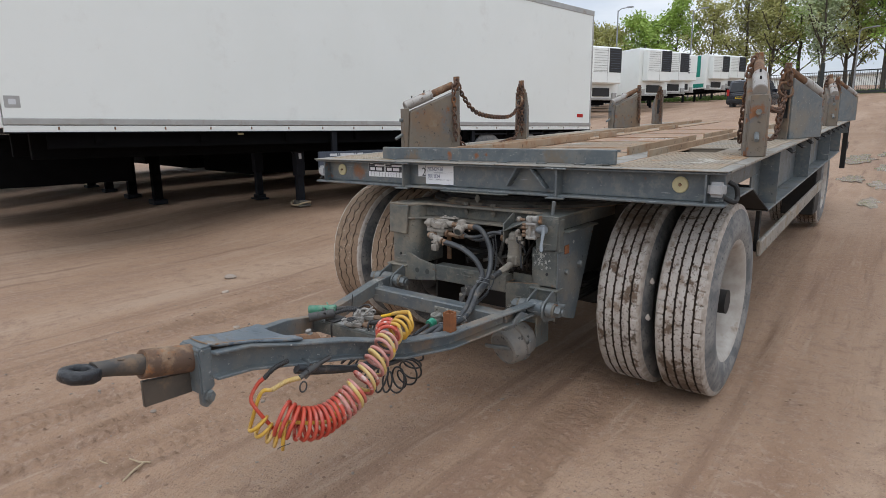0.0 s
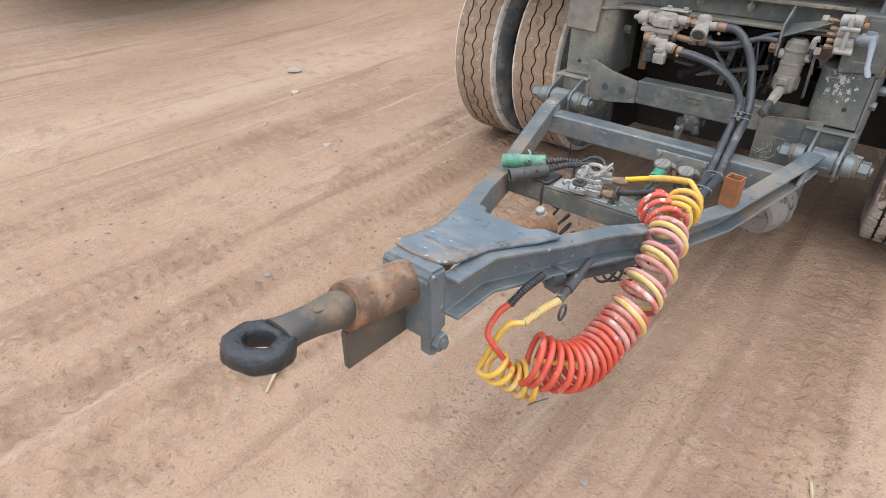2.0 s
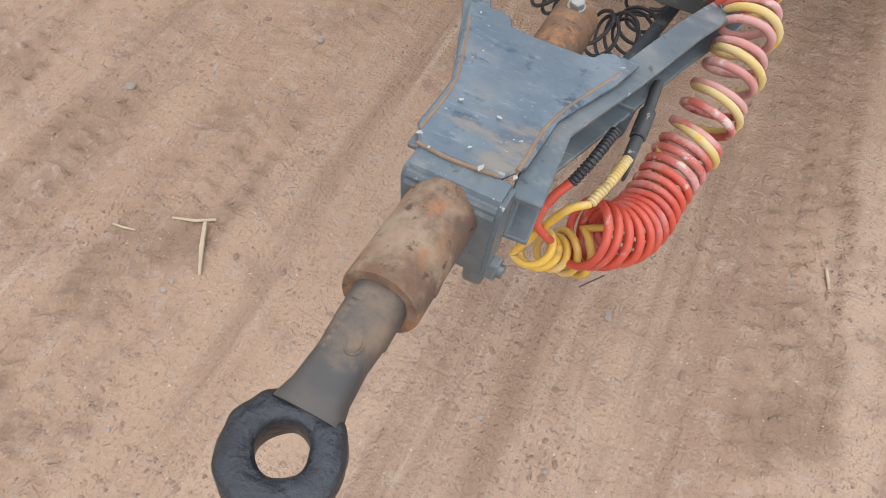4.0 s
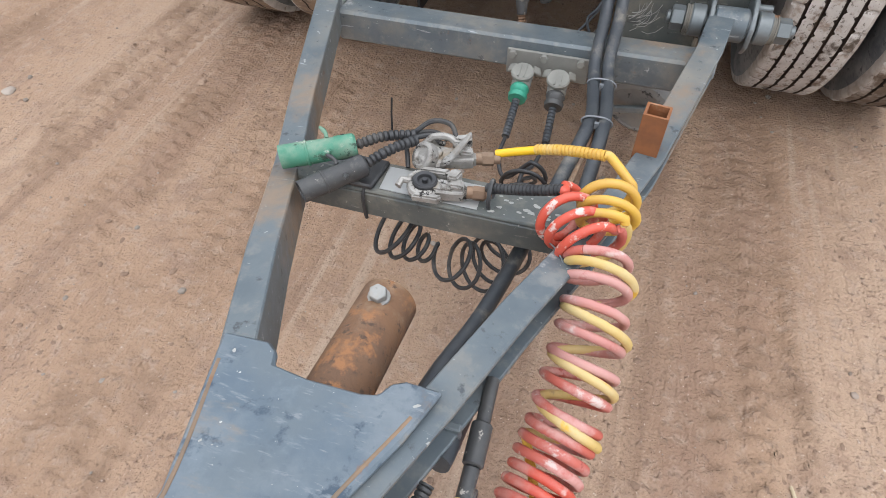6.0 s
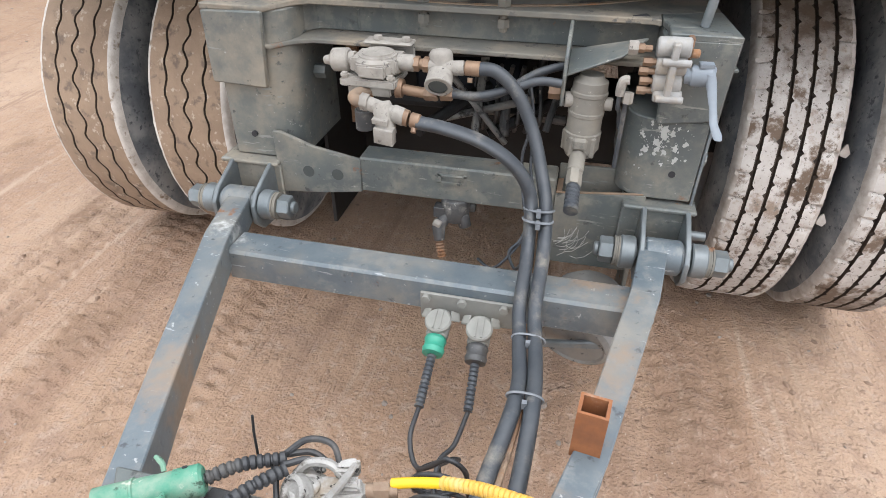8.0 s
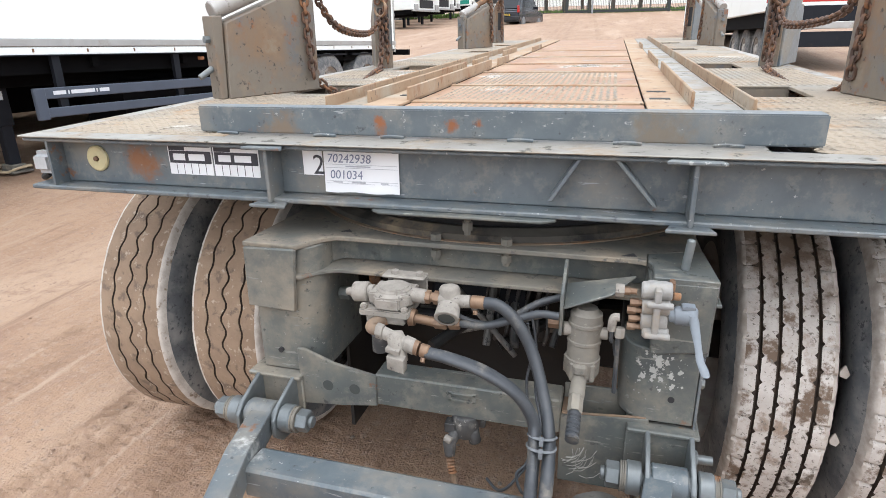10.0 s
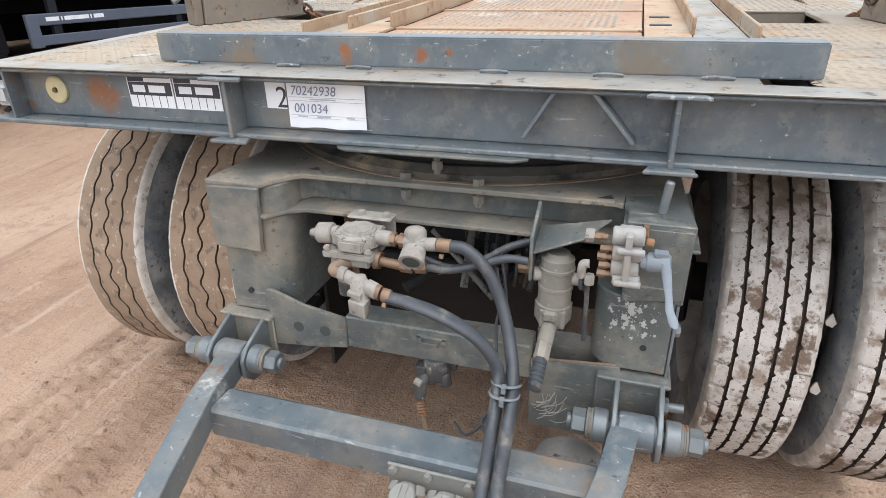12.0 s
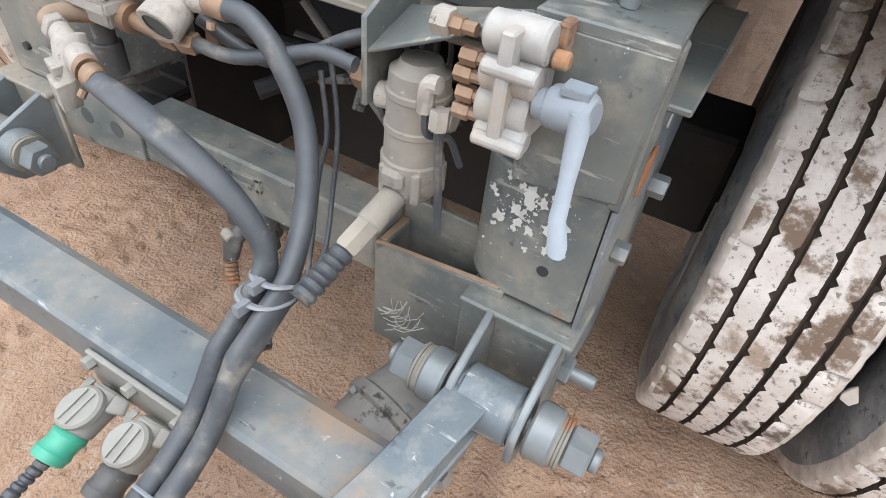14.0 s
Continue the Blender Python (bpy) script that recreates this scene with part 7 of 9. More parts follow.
cyl(bm, (-0.160, -0.140, 0.886), (-0.175, -0.140, 0.885), 0.016, n=18)
cyl(bm, (-0.172, -0.140, 0.885), (-0.208, -0.140, 0.882), 0.0225, n=24, bevel=0.003)
cyl(bm, (-0.208, -0.140, 0.882), (-0.226, -0.140, 0.880), 0.012, 0.008, n=14)
part("vent_cap", bm, M_VALVE, valve)
bm = B()
cyl(bm, (-0.075, -0.140, 0.888), (-0.040, -0.140, 0.887), 0.016, n=18, bevel=0.003)
part("port", bm, M_VALVE, valve)
bm = B()
hexnut(bm, (-0.042, -0.140, 0.887), (-0.030, -0.140, 0.887), 0.015)
cyl(bm, (-0.030, -0.140, 0.887), (-0.022, -0.140, 0.887), 0.010, n=12)
hexnut(bm, (-0.024, -0.140, 0.887), (-0.012, -0.140, 0.887), 0.015)
part("brass_union", bm, M_BRASS, valve)
bm = B()
cyl(bm, (-0.014, -0.140, 0.885), (0.030, -0.140, 0.884), 0.015, n=18, bevel=0.002)
lathe(bm, [(0, 0), (0, 0.020), (0.04, 0.021), (0.048, 0.017), (0.052, 0.0)], (0.008, -0.135, 0.866), (0.004, -0.130, 0.93), 22)
lathe(bm, [(0, 0.017), (0, 0.0245), (0.034, 0.022), (0.034, 0.0), (0.008, 0.0), (0.008, 0.017)], (0.010, -0.178, 0.858), (0.008, -0.138, 0.880), 24)
box(bm, -0.008, 0.026, -0.172, -0.160, 0.858, 0.874)
cyl(bm, (0.028, -0.140, 0.884), (0.050, -0.140, 0.886), 0.014, n=16, bevel=0.002)
part("check_valve", bev(bm, 0.0015), M_VALVE, valve, "dusty coupling valve")
bm = B()
cyl(bm, (0.0099, -0.1765, 0.8588), (0.0093, -0.1650, 0.8652), 0.0165, n=20)
part("valve_mouth", bm, M_HOLLOW, valve, "dark open mouth")
bm = B()
cyl(bm, (0.050, -0.140, 0.886), (0.080, -0.140, 0.886), 0.0142, n=18, bevel=0.002)
cyl(bm, (0.062, -0.152, 0.872), (0.062, -0.154, 0.864), 0.005, n=8)
part("hose_clip", bm, M_BRASS, valve)
bm = B()
lathe(bm, [(0, 0), (0, 0.020), (0.012, 0.018), (0.012, 0)], (-0.075, -0.150, 0.840), (-0.030, -0.150, 0.836), 18)
cyl(bm, (-0.066, -0.150, 0.838), (-0.02, -0.150, 0.834), 0.0105, n=12)
hexnut(bm, (-0.02, -0.150, 0.834), (0.005, -0.150, 0.834), 0.014)
hexnut(bm, (0.008, -0.150, 0.834), (0.030, -0.148, 0.836), 0.013)
part("lower_union", bm, M_BRASS, valve, "brown brass union")
bm = B()
cyl(bm, (-0.152, -0.14, 0.830), (-0.152, -0.14, 0.785), 0.014, n=16)
cyl(bm, (-0.152, -0.14, 0.785), (-0.152, -0.14, 0.742), 0.0195, n=22, bevel=0.002)
part("exhaust_silencer", bm, M_PLUG, valve, "dark exhaust cap")
bm = B()
tube(bm, smooth_path([(-0.126, -0.160, 0.832), (-0.140, -0.182, 0.836), (-0.147, -0.200, 0.834), (-0.140, -0.207, 0.830), (-0.120, -0.207, 0.829)], 6), 0.0118, 12)
part("elbow", bm, M_SMEAR, valve, "brown elbow fitting", 60)
bm = B()
hexnut(bm, (-0.126, -0.203, 0.824), (-0.108, -0.203, 0.823), 0.017)
cyl(bm, (-0.110, -0.202, 0.822), (-0.050, -0.200, 0.810), 0.014, n=16, bevel=0.002)
lathe(bm, [(0, 0), (0, 0.021), (0.05, 0.022), (0.060, 0.018), (0.060, 0)], (-0.066, -0.212, 0.772), (-0.082, -0.195, 0.832), 22)
box(bm, -0.088, -0.046, -0.236, -0.212, 0.760, 0.790)
box(bm, -0.092, -0.058, -0.232, -0.212, 0.796, 0.806)
cyl(bm, (-0.055, -0.200, 0.811), (-0.030, -0.200, 0.807), 0.017, n=18, bevel=0.002)
lean_out(bm)
part("coupling_valve", bev(bm, 0.002), M_VALVE, valve, "dusty angled coupling valve")
bm = B()
cyl(bm, (-0.032, -0.200, 0.808), (-0.022, -0.200, 0.806), 0.0155, n=18)
cyl(bm, (-0.018, -0.200, 0.805), (0.0, -0.200, 0.803), 0.0145, n=18, bevel=0.002)
cyl(bm, (-0.008, -0.214, 0.796), (-0.008, -0.220, 0.790), 0.005, n=8)
lean_out(bm)
part("hose_clip", bm, M_BRASS, valve)
for ob in valve.children_recursive:
    for v in ob.data.vertices:
        v.co.x -= 0.008 * min(1.0, max(0.0, (0.05 - v.co.x) / 0.08))
pipes = thing("air_pipe", (0.15, -0.12, 0.85), "bent grey plastic air pipes behind the hoses", "pipe")
for pts_ in ([(0.028, -0.148, 0.836), (0.08, -0.145, 0.836), (0.14, -0.135, 0.852), (0.19, -0.128, 0.868), (0.232, -0.125, 0.866)], [(-0.02, -0.10, 0.84), (0.03, -0.09, 0.815), (0.08, -0.09, 0.812), (0.13, -0.08, 0.832), (0.18, -0.06, 0.86), (0.24, -0.035, 0.875), (0.30, 0.02, 0.88)]):
    bm = B()
    tube(bm, smooth_path(pts_, 8), 0.0085, 12)
    part("pipe", bm, M_HOSE, pipes, "", 70)

# line filter on its bracket
filt = thing("air_filter", (0.287, -0.115, 0.8), "tan dusty cylindrical air line filter on a steel bracket", "air filter")
bm = B()
prism(bm, [(0.236, -0.150, 0.822), (0.236, -0.150, 0.918), (0.236, -0.060, 0.962), (0.236, -0.048, 0.955), (0.236, -0.048, 0.89), (0.236, -0.105, 0.84), (0.236, -0.115, 0.822)], (0.007, 0, 0))
prism(bm, [(0.243, -0.148, 0.880), (0.338, -0.150, 0.922), (0.385, -0.070, 0.935), (0.243, -0.070, 0.905)], (0, 0, 0.006))
part("bracket", bev(bm, 0.002), M_BOGIE, filt, "triangular folded bracket")
F0, F1 = Vector((0.290, -0.118, 0.902)), Vector((0.286, -0.122, 0.722))
bm = B()
lathe(bm, [(0, 0), (0, 0.022), (0.008, 0.026), (0.012, 0.033), (0.030, 0.034), (0.032, 0.036), (0.038, 0.036), (0.040, 0.034), (0.070, 0.034), (0.072, 0.0355), (0.078, 0.0355), (0.080, 0.034), (0.112, 0.034), (0.114, 0.037), (0.150, 0.036), (0.165, 0.028), (0.172, 0.015), (0.172, 0)], F0, F1, 36)
part("housing", bm, M_FILTER, filt)
for k in range(5):
    a = k * math.tau / 5 + 0.4
    c = Vector((0.287 + 0.034 * math.cos(a), -0.121 + 0.034 * math.sin(a), 0.775))
    part("clip", boxes([(c.x - 0.006, c.x + 0.006, c.y - 0.006, c.y + 0.006, 0.742, 0.785)], 0.003), M_FILTER, filt)
part("front_boss", boxes([(0.270, 0.300, -0.165, -0.145, 0.762, 0.786)], 0.005), M_FILTER, filt)
bm = B()
hexnut(bm, (0.212, -0.122, 0.864), (0.236, -0.122, 0.864), 0.016)
part("union_nut", bm, M_BRASS, filt)
for a, b, r in (((0.243, -0.128, 0.852), (0.262, -0.124, 0.852), 0.015), ((0.318, -0.120, 0.846), (0.336, -0.120, 0.846), 0.013)):
    bm = B()
    cyl(bm, a, b, r, n=16, bevel=0.002)
    part("port", bm, M_VALVE, filt)
bm = B()
N0, N1 = Vector((0.285, -0.150, 0.748)), Vector((0.268, -0.288, 0.688))
nd = (N1 - N0).normalized()
cyl(bm, N0, N0 + nd * 0.05, 0.016, n=16, bevel=0.003)
hexnut(bm, N0 + nd * 0.045, N0 + nd * 0.085, 0.015)
part("outlet", bm, M_FILTER, filt, "dusty tan outlet fitting")
bm = B()
ribbed(bm, [N0 + nd * 0.085, N0 + nd * 0.12, N1], 0.0105, 0.003, 0.010, 14)
part("ribbed_sleeve", bm, M_HOSE, filt)

# housing, bracket and ports sit back under the channel; the outlet bends down to the hoses
for ob in filt.children_recursive:
    drop = 0.004 if ob.name.startswith("bracket") else 0.026
    for v in ob.data.vertices:
        f = min(max((v.co.y + 0.29) / 0.12, 0.0), 1.0)
        v.co += Vector((-0.004 + 0.016 * (1 - f), 0.033 * f, -drop * f))

# shunt valve with lever
shunt = thing("release_valve", (0.42, -0.15, 0.91), "aluminium brake release valve with a pale blue lever", "valve")
for a, b, r in (((0.385, -0.150, 0.952), (0.440, -0.150, 0.954), 0.0175), ((0.388, -0.156, 0.922), (0.438, -0.156, 0.924), 0.016), ((0.388, -0.152, 0.892), (0.436, -0.152, 0.894), 0.020), ((0.392, -0.165, 0.872), (0.440, -0.165, 0.874), 0.011)):
    bm = B()
    cyl(bm, a, b, r, n=20, bevel=0.003)
    part("port", bm, M_ALU, shunt)
bm = B()
box(bm, 0.408, 0.420, -0.182, -0.128, 0.866, 0.966)
box(bm, 0.396, 0.436, -0.150, -0.118, 0.870, 0.962)
for z in (0.872, 0.935):
    cyl(bm, (0.395, -0.178, z), (0.442, -0.178, z), 0.007, n=10)
part("body", bev(bm, 0.002), M_ALU, shunt, "pale cast aluminium body")
for x, z in ((0.345, 0.950), (0.362, 0.928), (0.358, 0.912), (0.362, 0.895), (0.360, 0.878)):
    bm = B()
    hexnut(bm, (x + 0.004, -0.156, z), (x + 0.020, -0.156, z), 0.0082)
    cyl(bm, (x + 0.018, -0.156, z), (x + 0.032, -0.156, z), 0.006, n=8)
    part("brass_fitting", bm, M_BRASS, shunt, "brown brass nut")
bm = B()
hexnut(bm, (0.338, -0.156, 0.950), (0.354, -0.156, 0.950), 0.0125)
part("end_nut", bm, M_VALVE, shunt)
bm = B()
tube(bm, smooth_path([(0.350, -0.160, 0.895), (0.340, -0.160, 0.893), (0.337, -0.160, 0.880), (0.337, -0.160, 0.866)], 6), 0.0085, 10)
hexnut(bm, (0.352, -0.158, 0.872), (0.352, -0.160, 0.852), 0.010)
part("elbow", bm, M_VALVE, shunt)
bm = B()
tube(bm, [(0.350, -0.158, 0.858), (0.351, -0.150, 0.80), (0.352, -0.140, 0.715)], 0.0045, 8)
part("pipe", bm, M_HOSE, shunt)
bm = B()
tube(bm, smooth_path([(0.337, -0.16, 0.868), (0.338, -0.155, 0.84), (0.344, -0.12, 0.82), (0.35, -0.1, 0.78)], 6), 0.004, 8)
part("pipe", bm, M_HOSE, shunt)
bm = B()
box(bm, 0.436, 0.446, -0.140, -0.118, 0.930, 0.968)
cyl(bm, (0.442, -0.15, 0.945), (0.456, -0.15, 0.945), 0.008, n=10)
part("tab", bev(bm, 0.002), M_RUST, shunt)
bm = B()
cyl(bm, (0.440, -0.155, 0.908), (0.452, -0.158, 0.909), 0.013, n=16)
cyl(bm, (0.446, -0.152, 0.908), (0.488, -0.160, 0.912), 0.0185, n=24, bevel=0.005)
rings = []
for c, w, d in (((0.476, -0.166, 0.922), 0.013, 0.010), ((0.481, -0.172, 0.905), 0.0135, 0.009), ((0.485, -0.185, 0.888), 0.0115, 0.007), ((0.489, -0.198, 0.871), 0.0095, 0.006), ((0.493, -0.213, 0.850), 0.0105, 0.0055), ((0.501, -0.225, 0.835), 0.0125, 0.006), ((0.503, -0.230, 0.829), 0.0105, 0.005)):
    c = Vector(c)
    w *= 0.7
    rings.append([bm.verts.new(c + Vector((w * math.cos(k * math.tau / 12), d * math.sin(k * math.tau / 12), 0.3 * d * math.sin(k * math.tau / 12)))) for k in range(12)])
for u, v in zip(rings, rings[1:]):
    for k in range(12):
        bm.faces.new((u[k], u[(k + 1) % 12], v[(k + 1) % 12], v[k]))
bm.faces.new(rings[0])
bm.faces.new(rings[-1][::-1])
box(bm, 0.458, 0.482, -0.168, -0.148, 0.926, 0.933)
part("lever", bev(bm, 0.003, 2), M_LEVER, shunt, "pale blue painted lever arm")

# the drawbar stands a little longer and higher in its middle: (y, shift along x, y and z)
REACH = ((-1.96, 0.025, 0.040, -0.029), (-1.675, 0.020, 0.034, -0.015), (-1.60, 0.026, 0.015, -0.004), (-1.28, 0.031, -0.022, 0.016), (-1.13, 0.029, -0.026, 0.030),
         (-0.87, 0.022, -0.060, 0.045), (-0.56, 0.014, -0.085, 0.062), (-0.34, 0.007, -0.054, 0.022), (-0.26, 0.005, -0.050, 0.018), (-0.222, 0.003, 0.003, -0.008), (-0.10, 0.0, 0.0, 0.0))
ys = [r[0] for r in REACH]
borne = [o for o in scene.objects if o.parent is None and o.name.split(".")[0] in (
    "drawbar", "red_coiled_air_hose", "yellow_coiled_air_hose", "cable_tie_tail", "tie_wire", "pipe_bracket", "air_coupling", "electric_plug", "plug_cable",
    "rubber_holder", "black_coiled_cable", "socket_plate", "trailer_socket", "supply_hose", "thin_wire")]
for top in borne:
    for ob in (top, *top.children_recursive):
        if ob.type == "MESH" and ob.name.split(".")[0] != "pivot_eye":
            for v in ob.data.vertices:
                y = v.co.y
                hold = min(max((-0.262 - y) / 0.035, 0.0), 1.0) if top.name in ("supply_hose", "thin_wire") else 1.0
                v.co += hold * Vector([float(np.interp(y, ys, [r[k] for r in REACH])) for k in (1, 2, 3)])

# white chips and scuffs on the sloping top plate
bm = B()
rnd = random.Random(14)
chips = [(-0.019, -1.572, 0.0035), (0.0, -1.588, 0.002), (0.038, -1.562, 0.0025), (0.061, -1.585, 0.004), (0.098, -1.578, 0.003), (-0.004, -1.493, 0.003), (0.047, -1.497, 0.0035), (-0.060, -1.305, 0.0025), (0.150, -1.306, 0.003)]
chips += [(rnd.uniform(-0.03, 0.12), rnd.uniform(-1.57, -1.34), 0.0004 + 0.0015 * rnd.random() ** 3) for _ in range(32)]
for x, y, r in chips:
    a = rnd.random() * 3
    q = [(u * math.cos(a) * 1.7 - v * math.sin(a), u * math.sin(a) * 1.7 + v * math.cos(a)) for u, v in ((r * (0.4 + 0.7 * rnd.random()) * math.cos(j * math.tau / 9), r * (0.4 + 0.7 * rnd.random()) * math.sin(j * math.tau / 9)) for j in range(9))]
    bm.faces.new([bm.verts.new((x + u, y + v, 0.4306 - 0.1857 * (y + v))) for u, v in q])
tagged(part("paint_chip", bm, M_WEB, top_plate, "white chips in the paint", 0), kind="stuff")

# plates and paper on the front beam
before = set(scene.objects)


def flat(x0, x1, z0, z1, y, m, parent, name, label=""):
    bm = B()
    box(bm, x0, x1, y, y + 0.0012, z0, z1)
    return part(name, bm, m, parent, label, 0)


def words(text, x, z, h, y, m, parent, name, shear=0.0):
    cu = bpy.data.curves.new(name, "FONT")
    cu.body, cu.size, cu.extrude, cu.shear = text, h * 1.38, 0.0002, shear
    tmp = bpy.data.objects.new(name, cu)
    me = bpy.data.meshes.new_from_object(tmp)
    me.transform(Matrix.Translation((x, y, z)) @ Matrix.Rotation(radians(90), 4, "X"))
    me.materials.append(m)
    o = new(name, me)
    o.parent = parent
    if parent.type == "EMPTY":
        o.matrix_parent_inverse = Matrix.Translation(-parent.location)
    return o


note = thing("paper_label", (-0.25, 0.045, 1.1), "white paper form with two handwritten numbers, taped to the beam", "label")
bm = B()
nu, nv = 12, 8
g_ = [[bm.verts.new((-0.348 + 0.196 * i / nu, 0.0455 - 0.004 * (j / nv) ** 3 * (0.6 + 0.4 * math.sin(i * 0.9)), 1.157 - 0.106 * j / nv - 0.001 * math.sin(i))) for i in range(nu + 1)] for j in range(nv + 1)]
for j in range(nv):
    for i in range(nu):
        bm.faces.new((g_[j][i], g_[j + 1][i], g_[j + 1][i + 1], g_[j][i + 1]))
sheet = part("sheet", bm, M_WHITE, note, "creased white sheet")
for z in (1.148, 1.117, 1.109, 1.078, 1.072):
    flat(-0.344, -0.156, z, z + 0.0007, 0.0436, M_INKG, note, "ruled_line")
for x0, x1, z in ((-0.29, -0.225, 1.112), (-0.325, -0.30, 1.074), (-0.275, -0.24, 1.074), (-0.20, -0.18, 1.074), (-0.26, -0.255, 1.152)):
    flat(x0, x1, z, z + 0.003, 0.0434, M_INKG, note, "print_bar")
words("70242938", -0.339, 1.122, 0.021, 0.0436, M_BLUEINK, note, "handwriting", 0.15)
words("001034", -0.333, 1.084, 0.021, 0.0432, M_BLUEINK, note, "handwriting", 0.1)
tag = thing("number_plate_two", (-0.37, 0.047, 1.12), "small dirty white plate with a black figure", "sign")
flat(-0.402, -0.349, 1.089, 1.150, 0.0475, M_WHITE, tag, "plate")
words("2", -0.376, 1.092, 0.048, 0.0468, M_INK, tag, "figure")
for x0 in (-0.812, -0.673):
    pl = thing("data_plate", (x0 + 0.067, 0.047, 1.11), "black and white maker's data plate on the beam", "sign", "data plates")
    w = 0.134
    flat(x0, x0 + w, 1.075, 1.158, 0.0485, M_WHITE, pl, "plate")
    for r in ((0.003, w - 0.003, 1.145, 1.156), (0.003, 0.052, 1.136, 1.145), (0.003, w - 0.003, 1.128, 1.135), (0.003, 0.014, 1.111, 1.128), (0.052, 0.062, 1.111, 1.128), (0.112, w - 0.003, 1.111, 1.128), (0.003, w - 0.003, 1.104, 1.111)):
        flat(x0 + r[0], x0 + r[1], r[2], r[3], 0.0478, M_INK, pl, "print_bar")
    flat(x0 + 0.010, x0 + 0.040, 1.148, 1.153, 0.0470, M_WHITE, pl, "print_bar")
    for k in range(1, 6):
        flat(x0 + k * w / 6.0, x0 + k * w / 6.0 + 0.0012, 1.077, 1.104, 0.0478, M_INK, pl, "print_bar")

for top, dx in ((note, -0.007), (tag, -0.011)):
    for ob in top.children_recursive:
        ob.data.transform(Matrix.Translation((dx, 0, 0)))
on_beam = [o for o in scene.objects if o not in before]
# the body stands turned a little on its steered bogie
BODY = Matrix.Translation((-0.002, -0.035, 0.018)) @ Matrix.Rotation(0.012, 4, "Z") @ Matrix.Diagonal((0.955, 0.955, 1, 1))
for ob in list(scene.objects):
    base = ob.name.split(".")[0]
    if ob.parent is None and (ob in on_beam or base in ("flatbed_trailer", "deck_stake", "chain", "chain_ring") or base == "wheel" and ob.location.y > 3):
        ob.matrix_basis = BODY @ ob.matrix_basis

# litter on the soil
def stick(pts_, r, label):
    bm = B()
    tube(bm, [(x, y, ground_z(x, y) + z) for x, y, z in pts_], r, 6, radii=[r * 0.8, r, r * 0.6][: len(pts_)])
    return solo("dry_stalk", bm, M_STRAW, label, "stalk", "dry stalks on the soil")


stick([(-0.563, -1.542, 0.012), (-0.527, -1.60, 0.006), (-0.491, -1.656, 0.005)], 0.0055, "dry pale plant stalk on the soil")
stick([(-0.547, -1.524, 0.008), (-0.590, -1.548, 0.006), (-0.632, -1.568, 0.005)], 0.004, "dry pale plant stalk on the soil")
stick([(0.761, -0.967, 0.006), (0.770, -0.995, 0.004), (0.776, -1.019, 0.003)], 0.004, "dry pale plant stalk on the soil")
stick([(-0.747, -1.638, 0.006), (-0.72, -1.634, 0.004), (-0.694, -1.628, 0.003)], 0.003, "dry pale plant stalk on the soil")
ICO = bmesh.new()
bmesh.ops.create_icosphere(ICO, subdivisions=1, radius=1.0)
ICO_V, ICO_F = [v.co.copy() for v in ICO.verts], [[v.index for v in f.verts] for f in ICO.faces]
ICO.free()


def scatter(name, rows, m, label, category):
    """Many little uneven stones in one mesh; rows of (x, y, z, radius, width, height, turn)."""
    vs, fs = [], []
    for x, y, z, r, w, h, a in rows:
        b0 = len(vs)
        c, s2 = math.cos(a), math.sin(a)
        for v in ICO_V:
            q = 1 + 0.35 * noise.noise(v * 1.7 + Vector((x * 90, y * 90, a)))
            vs.append((x + r * q * (v.x * w * c - v.y * s2), y + r * q * (v.x * w * s2 + v.y * c), z + r * q * v.z * h))
        fs += [[b0 + i for i in f] for f in ICO_F]
    me = bpy.data.meshes.new(name)
    me.from_pydata(vs, [], fs)
    me.materials.append(m)
    return tagged(new(name, me), label, category, kind="stuff")


rnd = random.Random(21)
rows = []
for k in range(1100):
    x, y = (rnd.uniform(-2.6, 1.7), rnd.uniform(-2.6, 0.9)) if rnd.random() < 0.75 else (rnd.uniform(-6, 5), rnd.uniform(-3, 6))
    r = 0.0016 + 0.0085 * rnd.random() ** 8
    rows.append((x, y, ground_z(x, y) + r * 0.2, r, rnd.uniform(0.7, 1.5), rnd.uniform(0.4, 0.8), rnd.random() * 6))
scatter("pebbles", rows, M_STONE, "scattered small pale pebbles on the soil", "pebbles")
rows = []
for k in range(5000):
    x, y = rnd.uniform(-2.6, 1.7), rnd.uniform(-2.6, 1.0)
    if noise.noise((x * 1.8, y * 1.8, 2)) < -0.05:
        continue
    r = 0.0012 + 0.008 * rnd.random() ** 6
    rows.append((x, y, ground_z(x, y), r, rnd.uniform(0.7, 1.8), 0.55, rnd.random() * 6))
scatter("soil_crumbs", rows, M_CRUMB, "small dark crumbs of the brown soil", "soil")
for x, y, r in ((-0.98, -1.30, 0.014), (0.90, -0.72, 0.009), (0.98, -0.83, 0.006), (-1.75, -0.35, 0.022), (-3.0, 0.4, 0.05), (-2.6, 0.1, 0.03)):
    bm = B()
    vs = bmesh.ops.create_icosphere(bm, subdivisions=2, radius=r)["verts"]
    for v in vs:
        v.co *= 1 + 0.3 * noise.noise(v.co * 60)
        v.co.z *= 0.45
        v.co += Vector((x, y, ground_z(x, y) + r * 0.2))
    solo("stone", bm, M_STONE, "pale flat stone lying on the soil", "stone", "loose stones")

